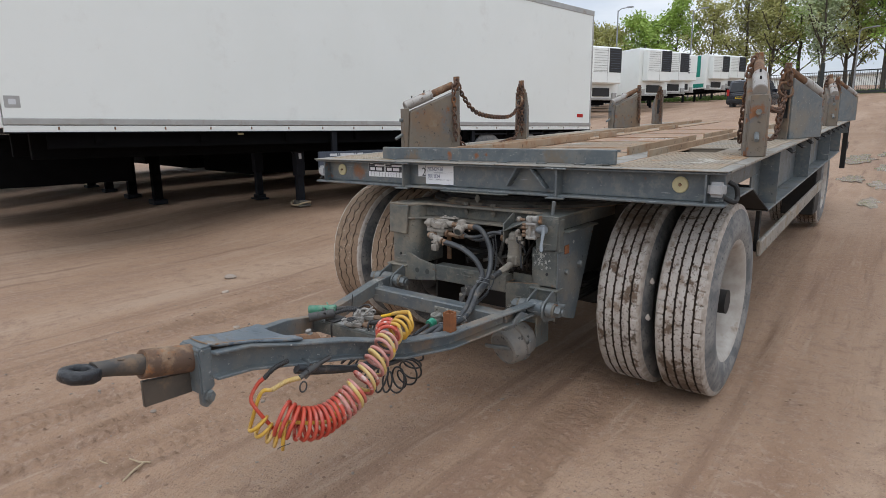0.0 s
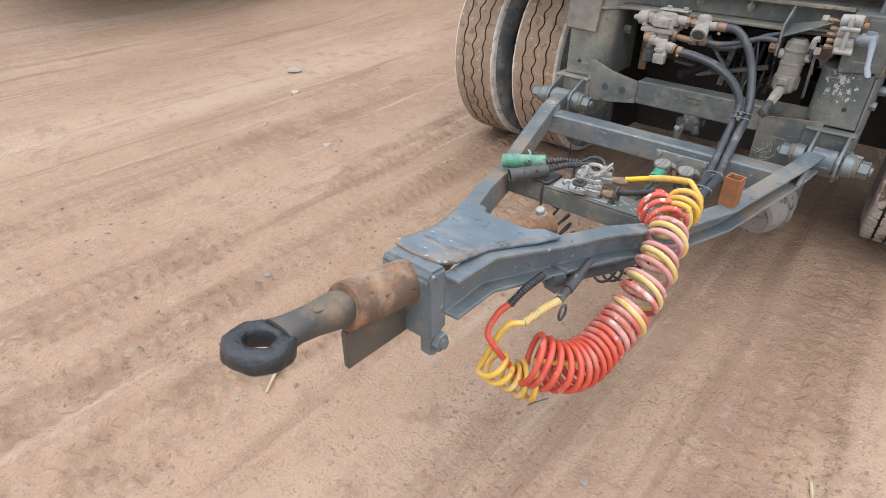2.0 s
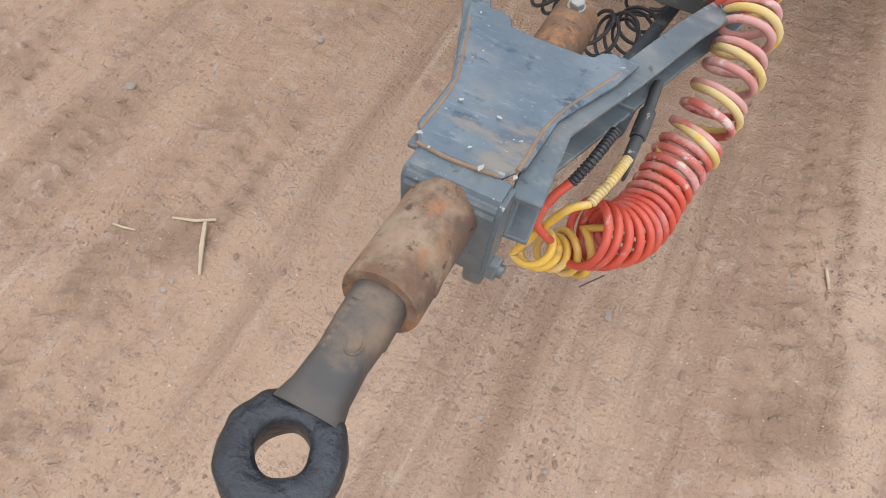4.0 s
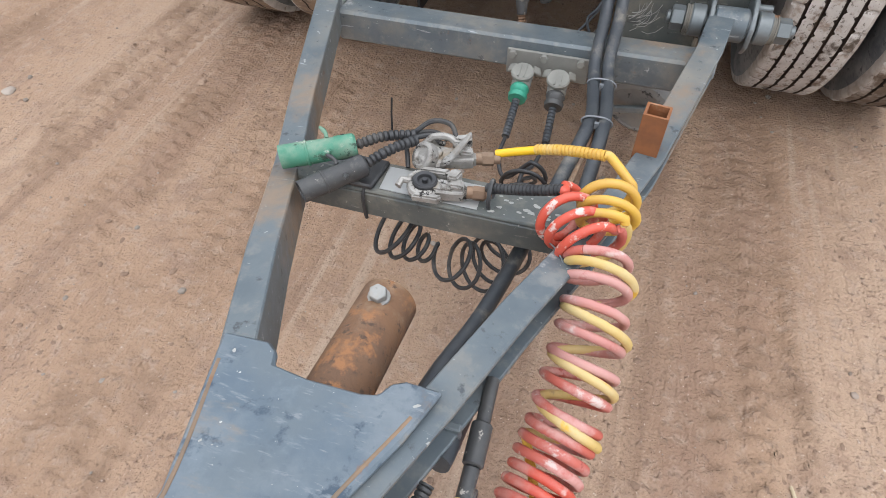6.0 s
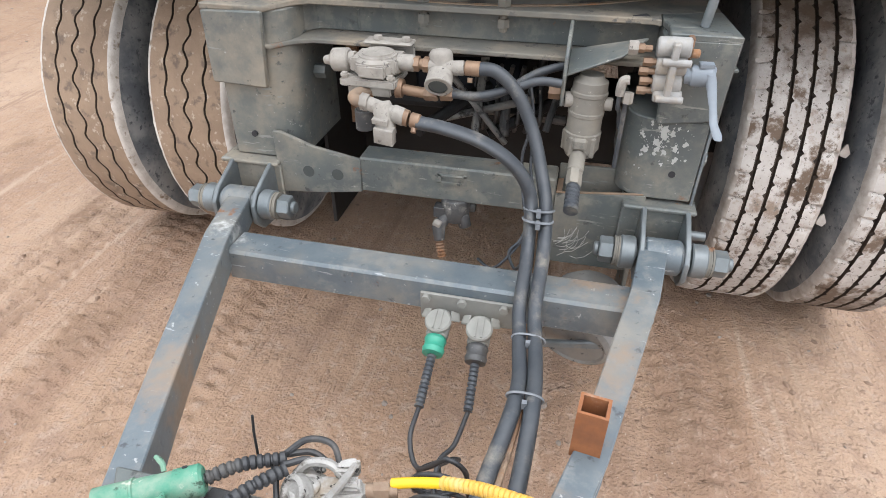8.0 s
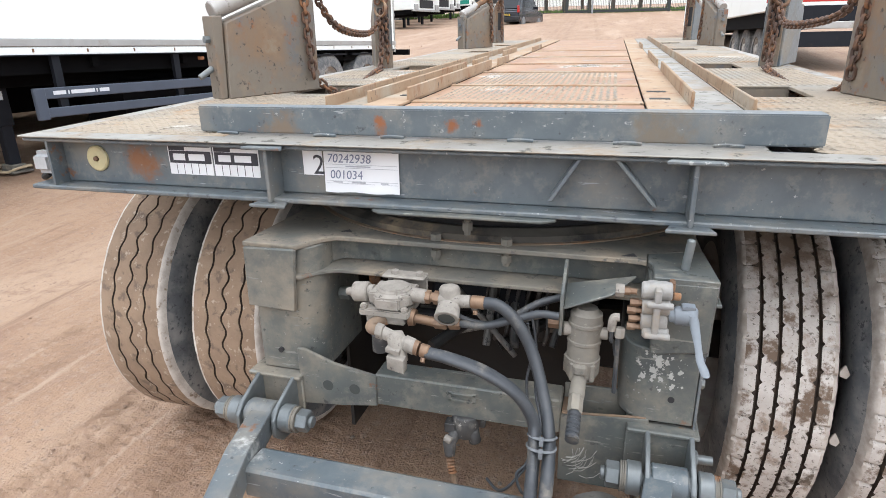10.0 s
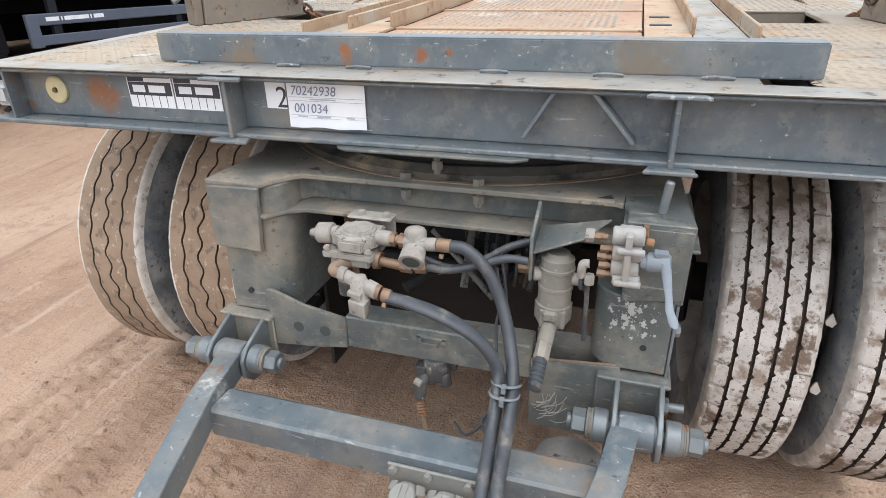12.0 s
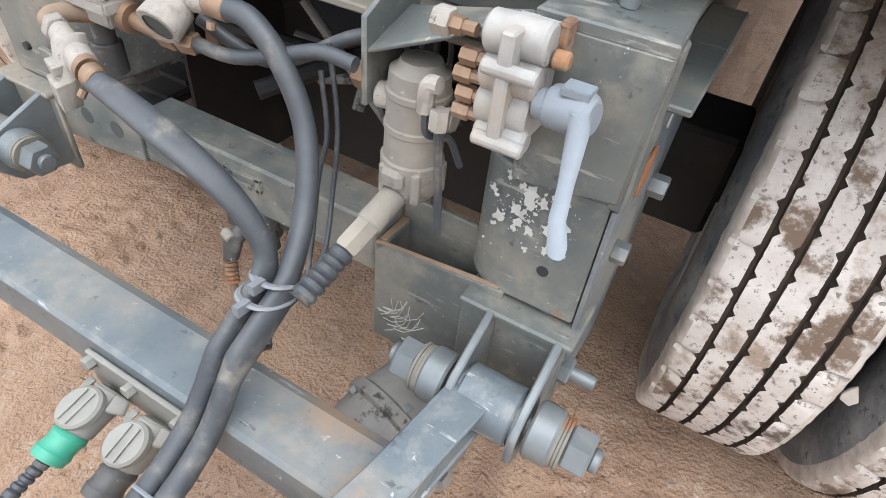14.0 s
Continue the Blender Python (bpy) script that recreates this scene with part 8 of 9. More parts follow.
# ---- parked vehicles and the edge of the yard ----
def lpart(name, bm, material, parent, label="", smooth=35):
    """A mesh in its parent's own space."""
    ob = new(name, mesh_of(name, bm, material, smooth))
    ob.parent = parent
    if label:
        tagged(ob, label)
    return ob


def small_wheel():
    bm = B()
    lathe(bm, [(0.0, 0.27), (0.0, 0.40), (0.02, 0.47), (0.05, 0.50), (0.30, 0.50), (0.33, 0.47), (0.35, 0.40), (0.35, 0.27)], (-0.35, 0, 0), (0, 0, 0), 40, close=True)
    t = mesh_of("far_tyre", bm, M_TYRE)
    bm = B()
    lathe(bm, [(0.33, 0.29), (0.32, 0.26), (0.26, 0.24), (0.25, 0.18), (0.30, 0.12), (0.34, 0.09), (0.35, 0.0)], (-0.35, 0, 0), (0, 0, 0), 32)
    for k in range(10):
        a = k * math.tau / 10
        cyl(bm, (-0.10, 0.165 * math.cos(a), 0.165 * math.sin(a)), (-0.065, 0.165 * math.cos(a), 0.165 * math.sin(a)), 0.018, n=6)
    return t, mesh_of("far_rim", bm, M_RIM)


FT, FR = small_wheel()


def add_wheel(parent, x, y, z, flip=False):
    w = new("wheel")
    w.parent = parent
    w.location = (x, y, z)
    if flip:
        w.rotation_euler = (0, 0, math.pi)
    for nm, me in (("tyre", FT), ("rim", FR)):
        o = new(nm, me)
        o.parent = w
    return w


def loop_of_rope():
    bm = B()
    tube(bm, [(-0.72 + (0.17 + 0.02 * math.sin(3 * a)) * math.cos(a), 4.06 + 0.15 * math.sin(a), 0.085 + 0.025 * math.sin(2 * a + 1)) for a in [k * math.tau / 30 for k in range(30)]], 0.016, 6, closed=True)
    return bm


# the long white box trailer: its own x points to the lane, y to its rear
van = thing("box_semitrailer", (-5.27, -0.49, 0.222), "white box semitrailer with dark navy chassis, parked on its landing legs", "semitrailer")
van.rotation_euler, van.scale = (0, 0, radians(-8.0)), (0.88, 0.88, 0.88)
VL = 11.85


def lean(y):
    return -0.0066 * y


def sloped(bm):
    for v in bm.verts:
        v.co.z += lean(v.co.y)
    return bm


def vbox(name, rows, m, label="", w=0.0):
    bm = B()
    for r in rows:
        box(bm, *r)
    if w:
        bev(bm, w)
    return lpart(name, sloped(bm), m, van, label)


vbox("side_panel", [(-0.05, 0.0, -0.01, VL - 0.06, 1.47, 4.02)], M_VAN, "smooth off-white side panel")
vbox("far_side_panel", [(-2.55, -2.50, 0.0, VL, 1.47, 4.02)], M_VAN)
vbox("roof", [(-2.55, 0.0, 0.0, VL, 4.02, 4.07)], M_VAN)
vbox("front_wall", [(-2.50, -0.06, -0.18, -0.12, 1.47, 4.02)], M_VAN)
vbox("rear_wall", [(-2.50, -0.06, VL - 0.06, VL, 1.47, 4.02)], M_VAN)
vbox("corner_post", [(-0.06, 0.006, -0.19, -0.02, 1.36, 4.05)], M_VAN, "front corner post", 0.01)
vbox("corner_post", [(-0.06, 0.006, VL - 0.06, VL, 1.25, 4.05)], M_VANRAIL, "", 0.01)
vbox("roof_rail", [(-0.03, 0.010, 0.1, VL, 3.97, 4.085)], M_VANRAIL, "aluminium roof rail", 0.006)
vbox("floor_rail", [(-0.05, 0.014, -0.02, VL, 1.395, 1.475)], M_VANRAIL, "grey aluminium floor rail", 0.008)
vbox("lower_rail", [(-0.05, 0.004, -0.02, VL, 1.315, 1.39)], M_VAN, "white lower rail", 0.004)
vbox("lower_lip", [(-0.05, 0.010, -0.02, VL, 1.305, 1.315)], M_CHASSIS)
for k in range(22):
    vbox("rail_rivet", [(0.004, 0.009, 0.5 + k * 0.6, 0.518 + k * 0.6, 1.34, 1.375)], M_RUST)
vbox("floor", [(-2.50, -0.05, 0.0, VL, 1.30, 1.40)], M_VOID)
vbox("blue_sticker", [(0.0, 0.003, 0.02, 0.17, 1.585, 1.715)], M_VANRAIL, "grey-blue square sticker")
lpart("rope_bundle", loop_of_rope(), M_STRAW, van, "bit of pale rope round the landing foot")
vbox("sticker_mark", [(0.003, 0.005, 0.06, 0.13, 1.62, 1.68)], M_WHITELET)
# beams and cross members carry the underside shade in their colour
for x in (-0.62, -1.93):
    vbox("chassis_beam", [(x - 0.06, x + 0.06, 0.3, VL - 0.2, 0.98, 1.30)], M_VOID, "chassis beam, near-black in place of shade", 0.01)
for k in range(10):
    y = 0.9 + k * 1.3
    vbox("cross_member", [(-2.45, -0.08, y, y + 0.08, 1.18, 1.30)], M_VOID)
# not a real valance: a black strip put where shade lies under the floor
vbox("side_valance", [(-0.16, -0.14, 0.4, VL - 0.3, 1.12, 1.305)], M_VOID, "black strip added for the shade under the floor")
for x in (-0.72, -2.2):
    leg = lpart("landing_leg", boxes([(x - 0.07, x + 0.07, 3.98, 4.14, 0.55, 1.25), (x - 0.055, x + 0.055, 4.00, 4.12, 0.10, 0.58)], 0.008), M_CHASSIS, van, "dark landing leg with a sand shoe")
    lpart("foot", boxes([(x - 0.15, x + 0.15, 3.94, 4.18, 0.035, 0.065), (x - 0.10, x + 0.10, 3.98, 4.14, 0.06, 0.13)], 0.01), M_CHASSIS if x < -1 else M_DUSTY, leg)
    bm = B()
    prism(bm, [(x - 0.02, 3.62, 1.26), (x - 0.02, 3.72, 1.26), (x - 0.02, 4.06, 0.95), (x - 0.02, 4.00, 0.88)], (0.04, 0, 0))
    lpart("stay", bm, M_CHASSIS, leg)
bm = B()
cyl(bm, (-2.2, 4.06, 0.98), (-0.72, 4.06, 0.98), 0.025, n=10)
lpart("leg_shaft", bm, M_CHASSIS, van)
lpart("leg_mark", boxes([(-0.649, -0.646, 4.03, 4.08, 0.83, 0.92)], 0), M_WHITELET, van)
# side guard with its lettering as bars
for z0, z1 in ((0.87, 0.985), (0.68, 0.78)):
    vbox("side_guard", [(-0.03, 0.0, 4.05, 8.1, z0, z1)], M_GUARD, "slate blue side guard rail", 0.008)
vbox("guard_end", [(-0.05, 0.004, 4.02, 4.14, 0.66, 0.985)], M_GUARD, "", 0.008)
for y in (4.3, 5.9, 7.6):
    vbox("guard_post", [(-0.08, -0.03, y, y + 0.09, 0.72, 1.3)], M_CHASSIS)
for k, (y0, y1) in enumerate(((4.22, 4.36), (4.385, 4.40), (4.42, 4.70), (4.72, 4.735), (4.76, 4.88), (7.4, 7.75))):
    vbox("lettering_bar", [(0.0, 0.003, y0, y1, 0.91, 0.95)], M_WHITELET)
vbox("pallet_box", [(-0.9, -0.2, 5.2, 7.4, 0.5, 0.98)], M_VOID)
vbox("side_lamp", [(-0.02, 0.012, 6.3, 6.38, 1.22, 1.26)], M_RUSTTUBE)
vbox("side_lamp", [(-0.12, -0.1, 2.75, 2.83, 1.26, 1.29)], M_REFL)
for y in (8.15, 9.45, 10.75):
    for x, f in ((-0.06, False), (-2.49, True)):
        add_wheel(van, x, y, 0.70, f)
    vbox("mudguard", [(-0.42, -0.05, y - 0.55, y + 0.55, 1.22, 1.25)], M_CHASSIS)
vbox("rear_sticker", [(0.0, 0.003, VL - 0.6, VL - 0.35, 1.6, 1.68)], M_TAIL)
vbox("rear_mudflap", [(-0.45, -0.08, VL - 1.2, VL - 1.17, 0.6, 1.2)], M_GRILLE)

# two more trailers behind the first, seen below its floor
for k in range(3):
    nb = thing("box_semitrailer", (-8.0 - 2.73 * k, -0.1 + 0.38 * k, 0.16), "white box semitrailer on dark chassis, mostly hidden", "semitrailer", "trailers parked side by side")
    nb.rotation_euler, nb.scale = (0, 0, radians(-8.0)), (0.88, 0.88, 0.88)
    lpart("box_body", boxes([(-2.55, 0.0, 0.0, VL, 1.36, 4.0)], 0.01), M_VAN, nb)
    # dark floor added so the white box bounces no light below
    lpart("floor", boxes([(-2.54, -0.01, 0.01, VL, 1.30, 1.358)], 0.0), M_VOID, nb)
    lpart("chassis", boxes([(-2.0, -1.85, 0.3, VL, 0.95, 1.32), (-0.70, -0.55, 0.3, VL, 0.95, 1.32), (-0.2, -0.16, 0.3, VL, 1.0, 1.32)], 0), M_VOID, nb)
    # boxes added to keep the space under the floor black
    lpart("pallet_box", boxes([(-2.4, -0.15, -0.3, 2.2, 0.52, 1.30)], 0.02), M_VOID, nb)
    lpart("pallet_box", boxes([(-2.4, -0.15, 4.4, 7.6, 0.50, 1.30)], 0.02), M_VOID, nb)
    for x in (-0.45, -1.95):
        lg = lpart("landing_leg", boxes([(x - 0.07, x + 0.07, 2.6, 2.76, 0.10, 1.2)], 0.008), M_VOID, nb)
        lpart("foot", boxes([(x - 0.15, x + 0.15, 2.55, 2.81, 0.03, 0.12)], 0.01), M_CHASSIS, lg)
    for y in (8.15, 9.45, 10.75):
        add_wheel(nb, -0.06, y, 0.60)


# refrigerated trailers standing in a row, their fronts to the lane
def reefer(x, y, turn, unit, label, livery=False):
    r = thing("refrigerated_trailer", (x, y, rise(y)), label, "semitrailer", "refrigerated trailers in a row")
    r.rotation_euler = (0, 0, radians(turn))
    # own x: towards the lane (front at 0), y along the row
    lpart("box_body", boxes([(-13.0, 0.0, -1.28, 1.28, 1.19, 3.95)], 0.03), M_VAN, r)
    # floor and chassis near-black, with the shade below painted in
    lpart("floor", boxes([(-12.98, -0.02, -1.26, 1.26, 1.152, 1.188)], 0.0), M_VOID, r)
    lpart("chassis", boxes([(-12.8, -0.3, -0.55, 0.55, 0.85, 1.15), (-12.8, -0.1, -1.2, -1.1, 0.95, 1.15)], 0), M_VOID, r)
    for yy in (-0.75, 0.75):
        lg = lpart("landing_leg", boxes([(-2.7, -2.56, yy - 0.07, yy + 0.07, 0.12, 0.9)], 0), M_CHASSIS, r)
        lpart("foot", boxes([(-2.8, -2.46, yy - 0.16, yy + 0.16, 0.02, 0.12)], 0), M_CHASSIS, lg)
    u = lpart("cooling_unit", boxes([(0.0, 0.48, -1.02, 1.02, 1.95, 3.85)], 0.06), M_VAN, r, "white front cooling unit")
    if unit == 0:
        lpart("grille", boxes([(0.478, 0.50, 0.12, 0.98, 2.55, 3.80)], 0.01), M_GRILLE, u)
        for k in range(9):
            lpart("slat", boxes([(0.50, 0.508, 0.16, 0.94, 2.62 + k * 0.13, 2.64 + k * 0.13)], 0), M_GUARD, u)
            lpart("slat", boxes([(0.478, 0.490, -0.95, 0.02, 2.62 + k * 0.13, 2.64 + k * 0.13)], 0), M_VANRAIL, u)
    else:
        for k in range(6):
            lpart("louvre", boxes([(0.47, 0.52, -0.9, 0.2, 2.5 + k * 0.2, 2.58 + k * 0.2)], 0.01), M_GUARD, u)
    lpart("panel_seam", boxes([(0.482, 0.488, -1.0, 1.0, 2.55, 2.57), (0.482, 0.488, -0.01, 0.01, 1.97, 3.8)], 0), M_VANRAIL, u)
    lpart("connector_panel", boxes([(0.0, 0.06, -0.6, 0.6, 1.30, 1.75)], 0.01), M_GRILLE, r)
    for yy in (-1.1, 0.8):
        lpart("bumper_block", boxes([(0.0, 0.10, yy, yy + 0.3, 1.2, 1.5)], 0.01), M_VANRAIL, r)
    lpart("front_sill", boxes([(-0.05, 0.05, -1.28, 1.28, 1.10, 1.2)], 0.01), M_VANRAIL, r)
    for k in range(3):
        add_wheel(r, -9.0 - 1.3 * k, -1.0, 0.5).rotation_euler = (0, 0, -math.pi / 2)
    if livery:
        lpart("livery_panel", boxes([(-2.2, -0.15, -1.286, -1.28, 1.30, 1.62)], 0), M_TEALPAINT, r, "teal livery band")
        bm = B()
        prism(bm, [(-2.0, -1.287, 3.5), (-1.65, -1.287, 3.5), (-0.9, -1.287, 2.5), (-0.9, -1.287, 3.9), (-0.55, -1.287, 3.9), (-0.55, -1.287, 2.2), (-0.95, -1.287, 2.15), (-1.7, -1.287, 3.1)], (0, 0.004, 0))
        lpart("livery_mark", bm, M_TEALPAINT, r, "teal angular mark")
    return r


for x, y, unit, liv in ((-12.05, 29.3, 0, False), (-11.5, 36.1, 0, False), (-11.9, 41.2, 0, False), (-12.9, 46.8, 1, False), (-11.8, 52.3, 0, True), (-11.55, 57.0, 0, False)):
    reefer(x, y, -24, unit, "white refrigerated trailer with teal livery, parked in the row" if liv else "white refrigerated trailer with a front cooling unit, parked in the row", liv)

# white trailer beyond the deck on the other side of the lane
rt = thing("box_semitrailer", (3.1, 13.2, rise(13.2)), "white box semitrailer with a red stripe and dusty wheels", "semitrailer")
rt.rotation_euler = (0, 0, radians(2))
lpart("box_body", boxes([(0.0, 2.55, 0.0, 13.0, 1.25, 3.95)], 0.02), M_VAN, rt)
lpart("red_stripe", boxes([(-0.004, 2.56, -0.006, 0.0, 1.42, 1.52)], 0), M_TAIL, rt)
lpart("rear_frame", boxes([(0.0, 2.55, -0.02, 0.0, 1.05, 1.35)], 0.004), M_CHASSIS, rt)
lpart("dark_window", boxes([(0.35, 0.9, -0.012, 0.0, 1.7, 2.3)], 0.004), M_GLASS, rt)
lpart("rear_bumper", boxes([(0.05, 2.5, -0.05, 0.1, 0.55, 0.85)], 0.01), M_CHASSIS, rt)
lpart("lamp_board", boxes([(0.1, 2.4, -0.06, -0.02, 0.90, 1.04)], 0.01), M_VANRAIL, rt)
lpart("chassis", boxes([(0.1, 2.45, 0.1, 12.8, 0.95, 1.25)], 0), M_VOID, rt)
for y in (2.0, 3.32, 4.64):
    add_wheel(rt, 0.35, y, 0.5, True)
for x in (0.5, 2.0):
    lpart("landing_leg", boxes([(x, x + 0.14, 10.0, 10.14, 0.02, 1.0)], 0), M_CHASSIS, rt)


# small dark van on the lane
car = thing("small_van", (-6.9, 38.5, rise(38.5)), "dark blue small van seen from behind", "car")
car.rotation_euler = (0, 0, radians(-14))
bm = B()
prof = [(0.0, 0.32), (0.0, 0.95), (0.08, 1.05), (0.32, 1.72), (0.45, 1.80), (2.3, 1.80), (2.9, 1.35), (3.1, 1.08), (4.1, 0.92), (4.25, 0.55), (4.2, 0.28)]
prism(bm, [(-0.85, y, z) for y, z in prof], (1.7, 0, 0))
lpart("body", bev(bm, 0.06, 2), M_CARPAINT, car)
bm = B()
prism(bm, [(-0.70, 0.075, 1.10), (0.70, 0.075, 1.10), (0.64, 0.29, 1.66), (-0.64, 0.29, 1.66)], (0, -0.02, 0.005))
lpart("rear_window", bm, M_GLASS, car)
for s in (-1, 1):
    lpart("tail_lamp", boxes([(s * 0.78 - 0.07, s * 0.78 + 0.07, -0.02, 0.06, 0.85, 1.25)], 0.01), M_TAIL, car)
    lpart("side_window", boxes([(s * 0.85 - 0.012, s * 0.85 + 0.012, 0.55, 2.5, 1.18, 1.62)], 0), M_GLASS, car)
    lpart("door_mirror", boxes([(s * 0.95 - 0.09, s * 0.95 + 0.09, 2.65, 2.75, 1.10, 1.28)], 0.02), M_CARPAINT, car)
    for y in (0.75, 3.4):
        w = lpart("wheel", B(), M_TYRE, car)
        bm = B()
        cyl(bm, (s * 0.68, y, 0.31), (s * 0.87, y, 0.31), 0.31, n=28, bevel=0.03)
        bm.to_mesh(w.data)
        bm.free()
lpart("bumper", boxes([(-0.84, 0.84, -0.06, 0.10, 0.40, 0.62)], 0.03), M_GRILLE, car)
lpart("number_plate", boxes([(-0.26, 0.26, -0.075, -0.05, 0.66, 0.78)], 0.004), M_YELPLATE, car)
lpart("plate_bar", boxes([(-0.20, 0.20, -0.079, -0.075, 0.69, 0.75)], 0), M_INK, car)

# fence and gate across the end of the yard
FY = 63.0
fz = rise(FY)
fence = thing("metal_fence", (0, FY, fz), "dark steel bar fence at the end of the yard", "fence")
bm = B()
k = 0
x = -16.0
while x < 34:
    if not -5.4 < x < 4.4:
        box(bm, x - 0.012, x + 0.012, FY - 0.012, FY + 0.012, fz + 0.1, fz + 2.1)
    x += 0.14
tagged(part("pickets", bm, M_FENCE, fence), kind="stuff")
for a, b in ((-16, -5.4), (4.4, 34)):
    for z in (0.15, 2.05):
        part("rail", boxes([(a, b, FY - 0.025, FY + 0.025, fz + z, fz + z + 0.05)], 0), M_FENCE, fence)
    for j in range(int((b - a) / 2.6) + 1):
        part("post", boxes([(a + j * 2.6 - 0.04, a + j * 2.6 + 0.04, FY - 0.04, FY + 0.04, fz - 0.05, fz + 2.25)], 0), M_FENCE, fence)
gate = thing("sliding_gate", (-0.5, FY, fz), "wide dark steel sliding gate, closed", "gate")
part("bottom_rail", boxes([(-5.2, 4.2, FY - 0.06, FY + 0.06, fz + 0.12, fz + 0.36)], 0.01), M_FENCE, gate)
part("top_rail", boxes([(-5.2, 4.2, FY - 0.05, FY + 0.05, fz + 2.05, fz + 2.15)], 0.01), M_FENCE, gate)
bm = B()
x = -5.15
while x < 4.2:
    box(bm, x - 0.014, x + 0.014, FY - 0.014, FY + 0.014, fz + 0.3, fz + 2.1)
    x += 0.16
tagged(part("pickets", bm, M_FENCE, gate), kind="stuff")
for x in (-5.3, 4.3):
    part("gate_post", boxes([(x - 0.14, x + 0.14, FY - 0.14, FY + 0.14, fz - 0.05, fz + 2.9)], 0.01), M_FENCE, gate)
for x in (-3.2, -1.2, 0.8, 2.6):
    part("upright", boxes([(x - 0.04, x + 0.04, FY - 0.04, FY + 0.04, fz + 0.3, fz + 2.1)], 0), M_FENCE, gate)
part("sign", boxes([(0.2, 1.2, FY - 0.07, FY - 0.05, fz + 1.2, fz + 1.75)], 0.005), M_WHITE, gate, "small white sign")

# street lamps
for x, y, h in ((-20.5, 52, 8.5), (-16.2, 60, 8.5), (-2.8, FY - 0.5, 5.5)):
    lp = thing("street_lamp", (x, y, rise(y)), "grey steel street lamp by the fence", "street lamp", "street lamps")
    z0 = rise(y)
    bm = B()
    cyl(bm, (x, y, z0), (x, y, z0 + h), 0.09, 0.05, n=12)
    part("pole", bm, M_POLE, lp)
    bm = B()
    tube(bm, smooth_path([(x, y, z0 + h - 0.1), (x + 0.3, y, z0 + h + 0.1), (x + 0.9, y, z0 + h + 0.15)], 5), 0.04, 8)
    part("arm", bm, M_POLE, lp)
    part("head", boxes([(x + 0.8, x + 1.4, y - 0.12, y + 0.12, z0 + h + 0.1, z0 + h + 0.22)], 0.03), M_POLE, lp)

# grass bank behind the fence
bm = B()
rnd = random.Random(40)
for k in range(9000):
    x, y = rnd.uniform(-22, 30), rnd.uniform(FY + 0.5, FY + 10)
    if k % 5 == 0:
        x, y = rnd.uniform(-22, -10), rnd.uniform(56, FY)
    z = rise(y)
    h = rnd.uniform(0.12, 0.4)
    a = rnd.random() * math.pi
    w = rnd.uniform(0.08, 0.2)
    v = [bm.verts.new((x - w * math.cos(a), y - w * math.sin(a), z - 0.02)), bm.verts.new((x + w * math.cos(a), y + w * math.sin(a), z - 0.02)), bm.verts.new((x + rnd.uniform(-0.1, 0.1), y, z + h))]
    bm.faces.new(v)
solo("grass", bm, M_GRASS, "green verge of rough grass", "grass", kind="stuff", smooth=0)
bm = B()
prism(bm, [(-40, FY + 0.3, fz + 0.02), (40, FY + 0.3, fz + 0.02), (40, FY + 16, rise(FY + 16) + 0.02), (-40, FY + 16, rise(FY + 16) + 0.02)], (0, 0, 0.02))
tagged(new("verge", mesh_of("verge", bm, M_GRASS)), "grass verge behind the fence", "grass", kind="structure")


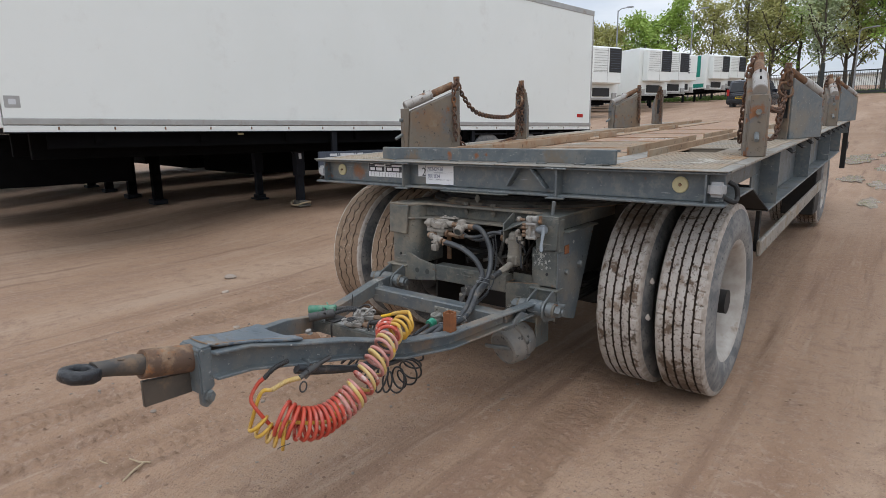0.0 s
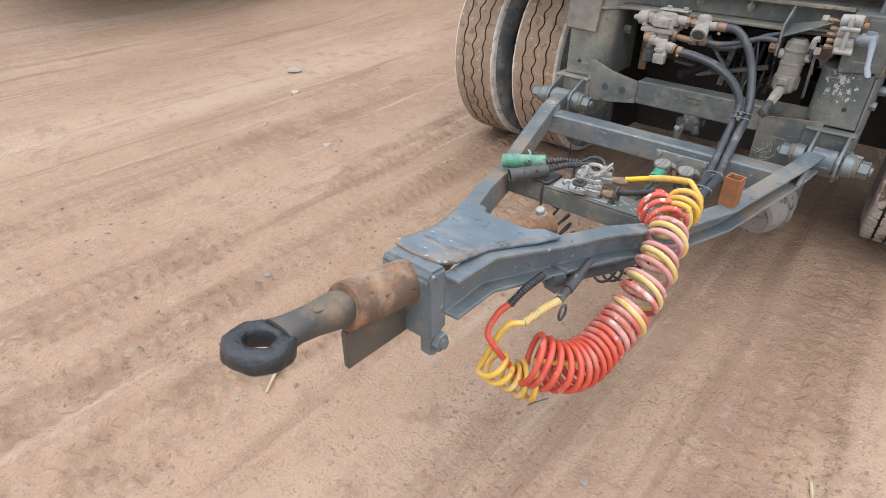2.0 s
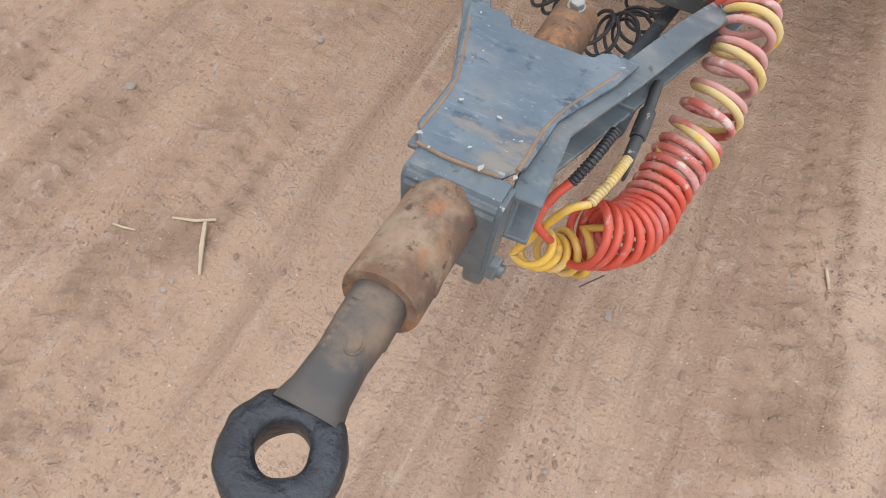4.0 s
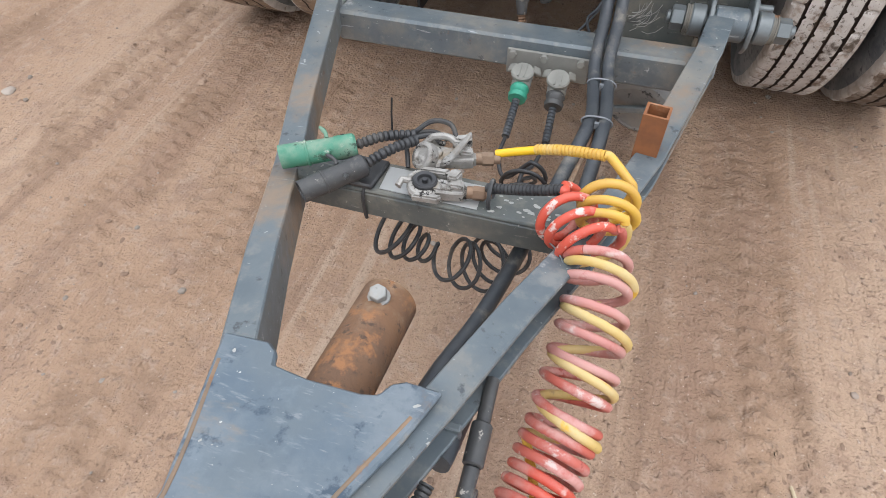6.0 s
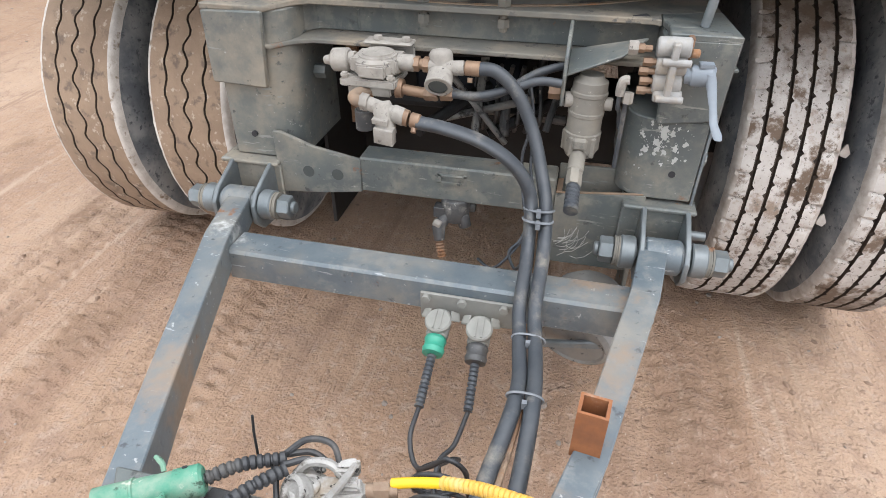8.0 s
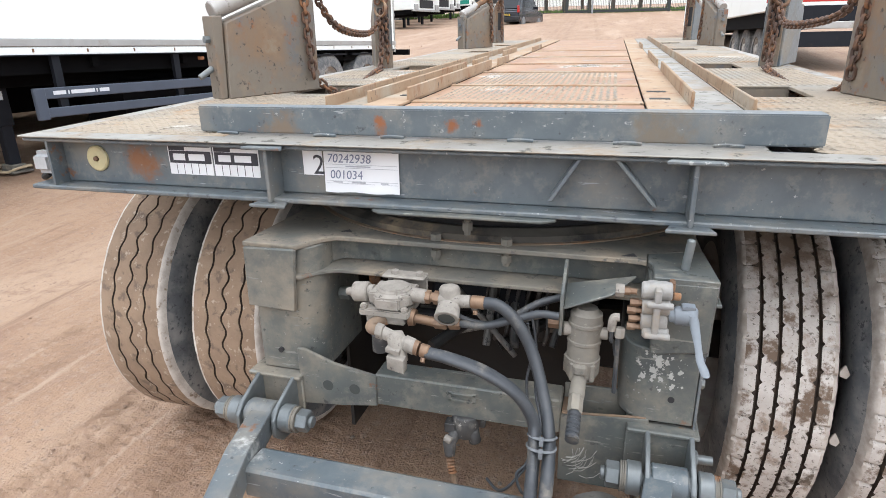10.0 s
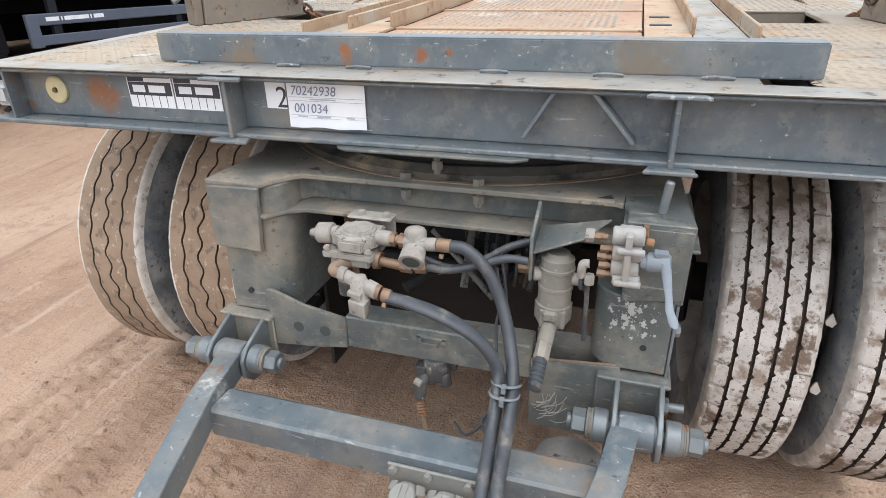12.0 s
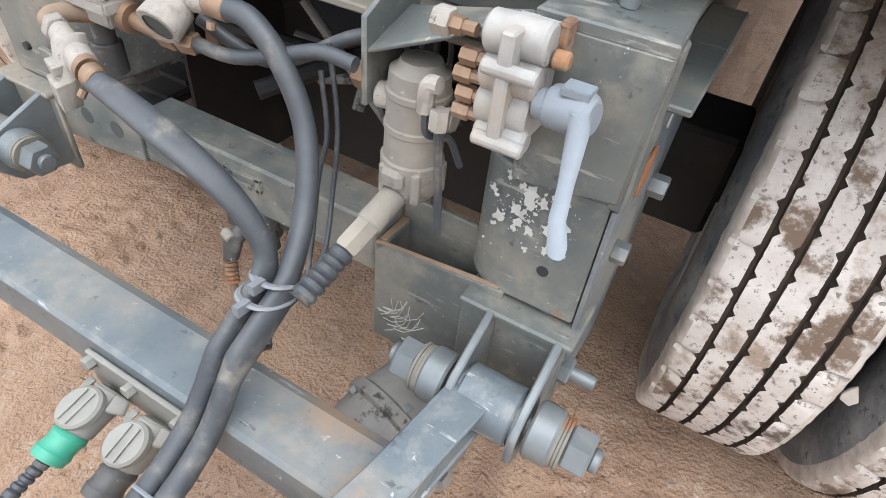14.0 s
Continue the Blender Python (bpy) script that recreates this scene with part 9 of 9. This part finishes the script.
# trees
def tree(x, y, h, leaf, seed, n_leaf, spread, label):
    t = thing("tree", (x, y, rise(y)), label, "tree", "trees behind the fence")
    r = random.Random(seed)
    z0 = rise(y)
    bm = B()
    tips = []
    base = Vector((x, y, z0))
    top = base + Vector((r.uniform(-0.5, 0.5), r.uniform(-0.5, 0.5), h * 0.93))
    m1 = base.lerp(top, 0.35) + Vector((r.uniform(-0.3, 0.3), 0, 0))
    m2 = base.lerp(top, 0.7) + Vector((r.uniform(-0.4, 0.4), 0, 0))
    P = smooth_path([base, m1, m2, top], 4)
    tr = h * 0.014 + 0.03
    tube(bm, P, tr, 7, radii=[tr * (1 - 0.93 * i / (len(P) - 1)) for i in range(len(P))])
    for k in range(20):
        f = 0.22 + 0.72 * k / 20 + r.uniform(-0.02, 0.02)
        i = min(int(f * (len(P) - 1)), len(P) - 2)
        s = P[i]
        a = r.random() * math.tau
        ln = spread * (1.15 - 0.8 * f) * r.uniform(0.7, 1.3)
        e = s + Vector((math.cos(a) * ln, math.sin(a) * ln, ln * r.uniform(0.5, 1.3)))
        mid = s.lerp(e, 0.5) + Vector((0, 0, -0.1 * ln))
        br = tr * 0.36 * (1.1 - f)
        tube(bm, smooth_path([s, mid, e], 3), br, 5, radii=None)
        for q in range(5):
            g = s.lerp(e, 0.35 + 0.13 * q)
            b2 = r.random() * math.tau
            e2 = g + Vector((math.cos(b2), math.sin(b2), r.uniform(0.2, 1.0))) * ln * 0.4
            tube(bm, [g, e2], br * 0.4, 4)
            tips += [e2, g.lerp(e2, 0.6)]
        tips.append(e)
    part("trunk", bm, M_BARK, t)
    vs, fs = [], []
    for k in range(int(n_leaf * 0.7)):
        c = r.choice(tips) + Vector((r.gauss(0, 0.38), r.gauss(0, 0.38), r.gauss(0, 0.34)))
        s = r.uniform(0.07, 0.19)
        u = Vector((r.gauss(0, 1), r.gauss(0, 1), r.gauss(0, 1))).normalized()
        w = u.orthogonal().normalized() * s
        u = u * s
        b = len(vs)
        vs += [c - u * 1.2, c + w * 0.6, c + u * 1.2, c - w * 0.6]
        fs.append((b, b + 1, b + 2, b + 3))
    me = bpy.data.meshes.new("crown")
    me.from_pydata([tuple(v) for v in vs], [], fs)
    me.materials.append(leaf)
    o = new("crown", me)
    o.parent = t
    o.matrix_parent_inverse = Matrix.Translation(-t.location)
    return t


rnd = random.Random(77)
LEAFS = ((M_LEAF_G, "tree with fresh green spring leaves"), (M_LEAF_O, "tree with sparse olive-bronze buds"), (M_LEAF_P, "tree with pale spring blossom"))
row = [(-27, 66, 9, 1), (-24, 68, 10, 0), (-20.5, 70, 11.5, 0), (-17, 69, 11, 1), (-14.0, 72, 14, 1), (-11.0, 70, 14, 1), (-8.5, 73, 14.5, 0), (-6.2, 69, 13, 2), (-3.6, 71, 14.5, 1), (-1.0, 70, 15, 0), (1.8, 72, 14, 1), (4.6, 70, 15, 0), (7.4, 73, 14, 1), (10.5, 70, 14, 0), (14, 72, 15, 1), (-31, 70, 10, 1), (18, 71, 14, 0), (-12.5, 80, 13, 1), (-5, 82, 14, 1), (2, 83, 14, 0)]
for i, (x, y, h, kind) in enumerate(row):
    tree(x, y, h, LEAFS[kind][0], 100 + i, (8200, 5200, 6000)[kind], 3.0, LEAFS[kind][1])

# pale warehouse far beyond the trees
hall = thing("warehouse", (0, 110, rise(110)), "long pale grey warehouse beyond the trees", "building")
part("wall", boxes([(-30, 45, 110, 111, 2.0, 8.6)], 0.02), M_VAN, hall)
part("roof", boxes([(-30.3, 45.3, 109.7, 125, 8.6, 8.9)], 0.02), M_VANRAIL, hall)

# shallow puddles on the lane
M_PUD = mat("wet_mud", (0.27, 0.195, 0.14), (0.22, 0.155, 0.11), 3.0, 0.25, layers=(((0.30, 0.23, 0.175), 4.0, 0.50, 0.62, 0.1),), bump=((12, 0.25, 0.01),))
rnd = random.Random(12)
for x, y, rx, ry in ((1.38, 7.2, 0.16, 0.45), (1.05, 9.4, 0.24, 0.6), (1.42, 8.8, 0.15, 0.5), (1.5, 10.9, 0.3, 0.8), (0.9, 12.3, 0.4, 0.9), (1.55, 13.6, 0.4, 1.0)):
    bm = B()
    pts_ = []
    for k in range(48):
        a = k * math.tau / 48
        f = 0.75 + 0.55 * noise.noise((math.cos(a) * 1.8 + x, math.sin(a) * 1.8 + y, 4)) + 0.3 * noise.noise((math.cos(a) * 5 + x, math.sin(a) * 5 + y, 9))
        pts_.append((x + rx * f * math.cos(a), y + ry * f * math.sin(a)))
    bm.faces.new([bm.verts.new((px, py, rise(py) + 0.060)) for px, py in pts_])
    tagged(new("puddle", mesh_of("puddle", bm, M_PUD, 0)), "shallow muddy puddle on the soil", "puddle", "puddles on the lane")
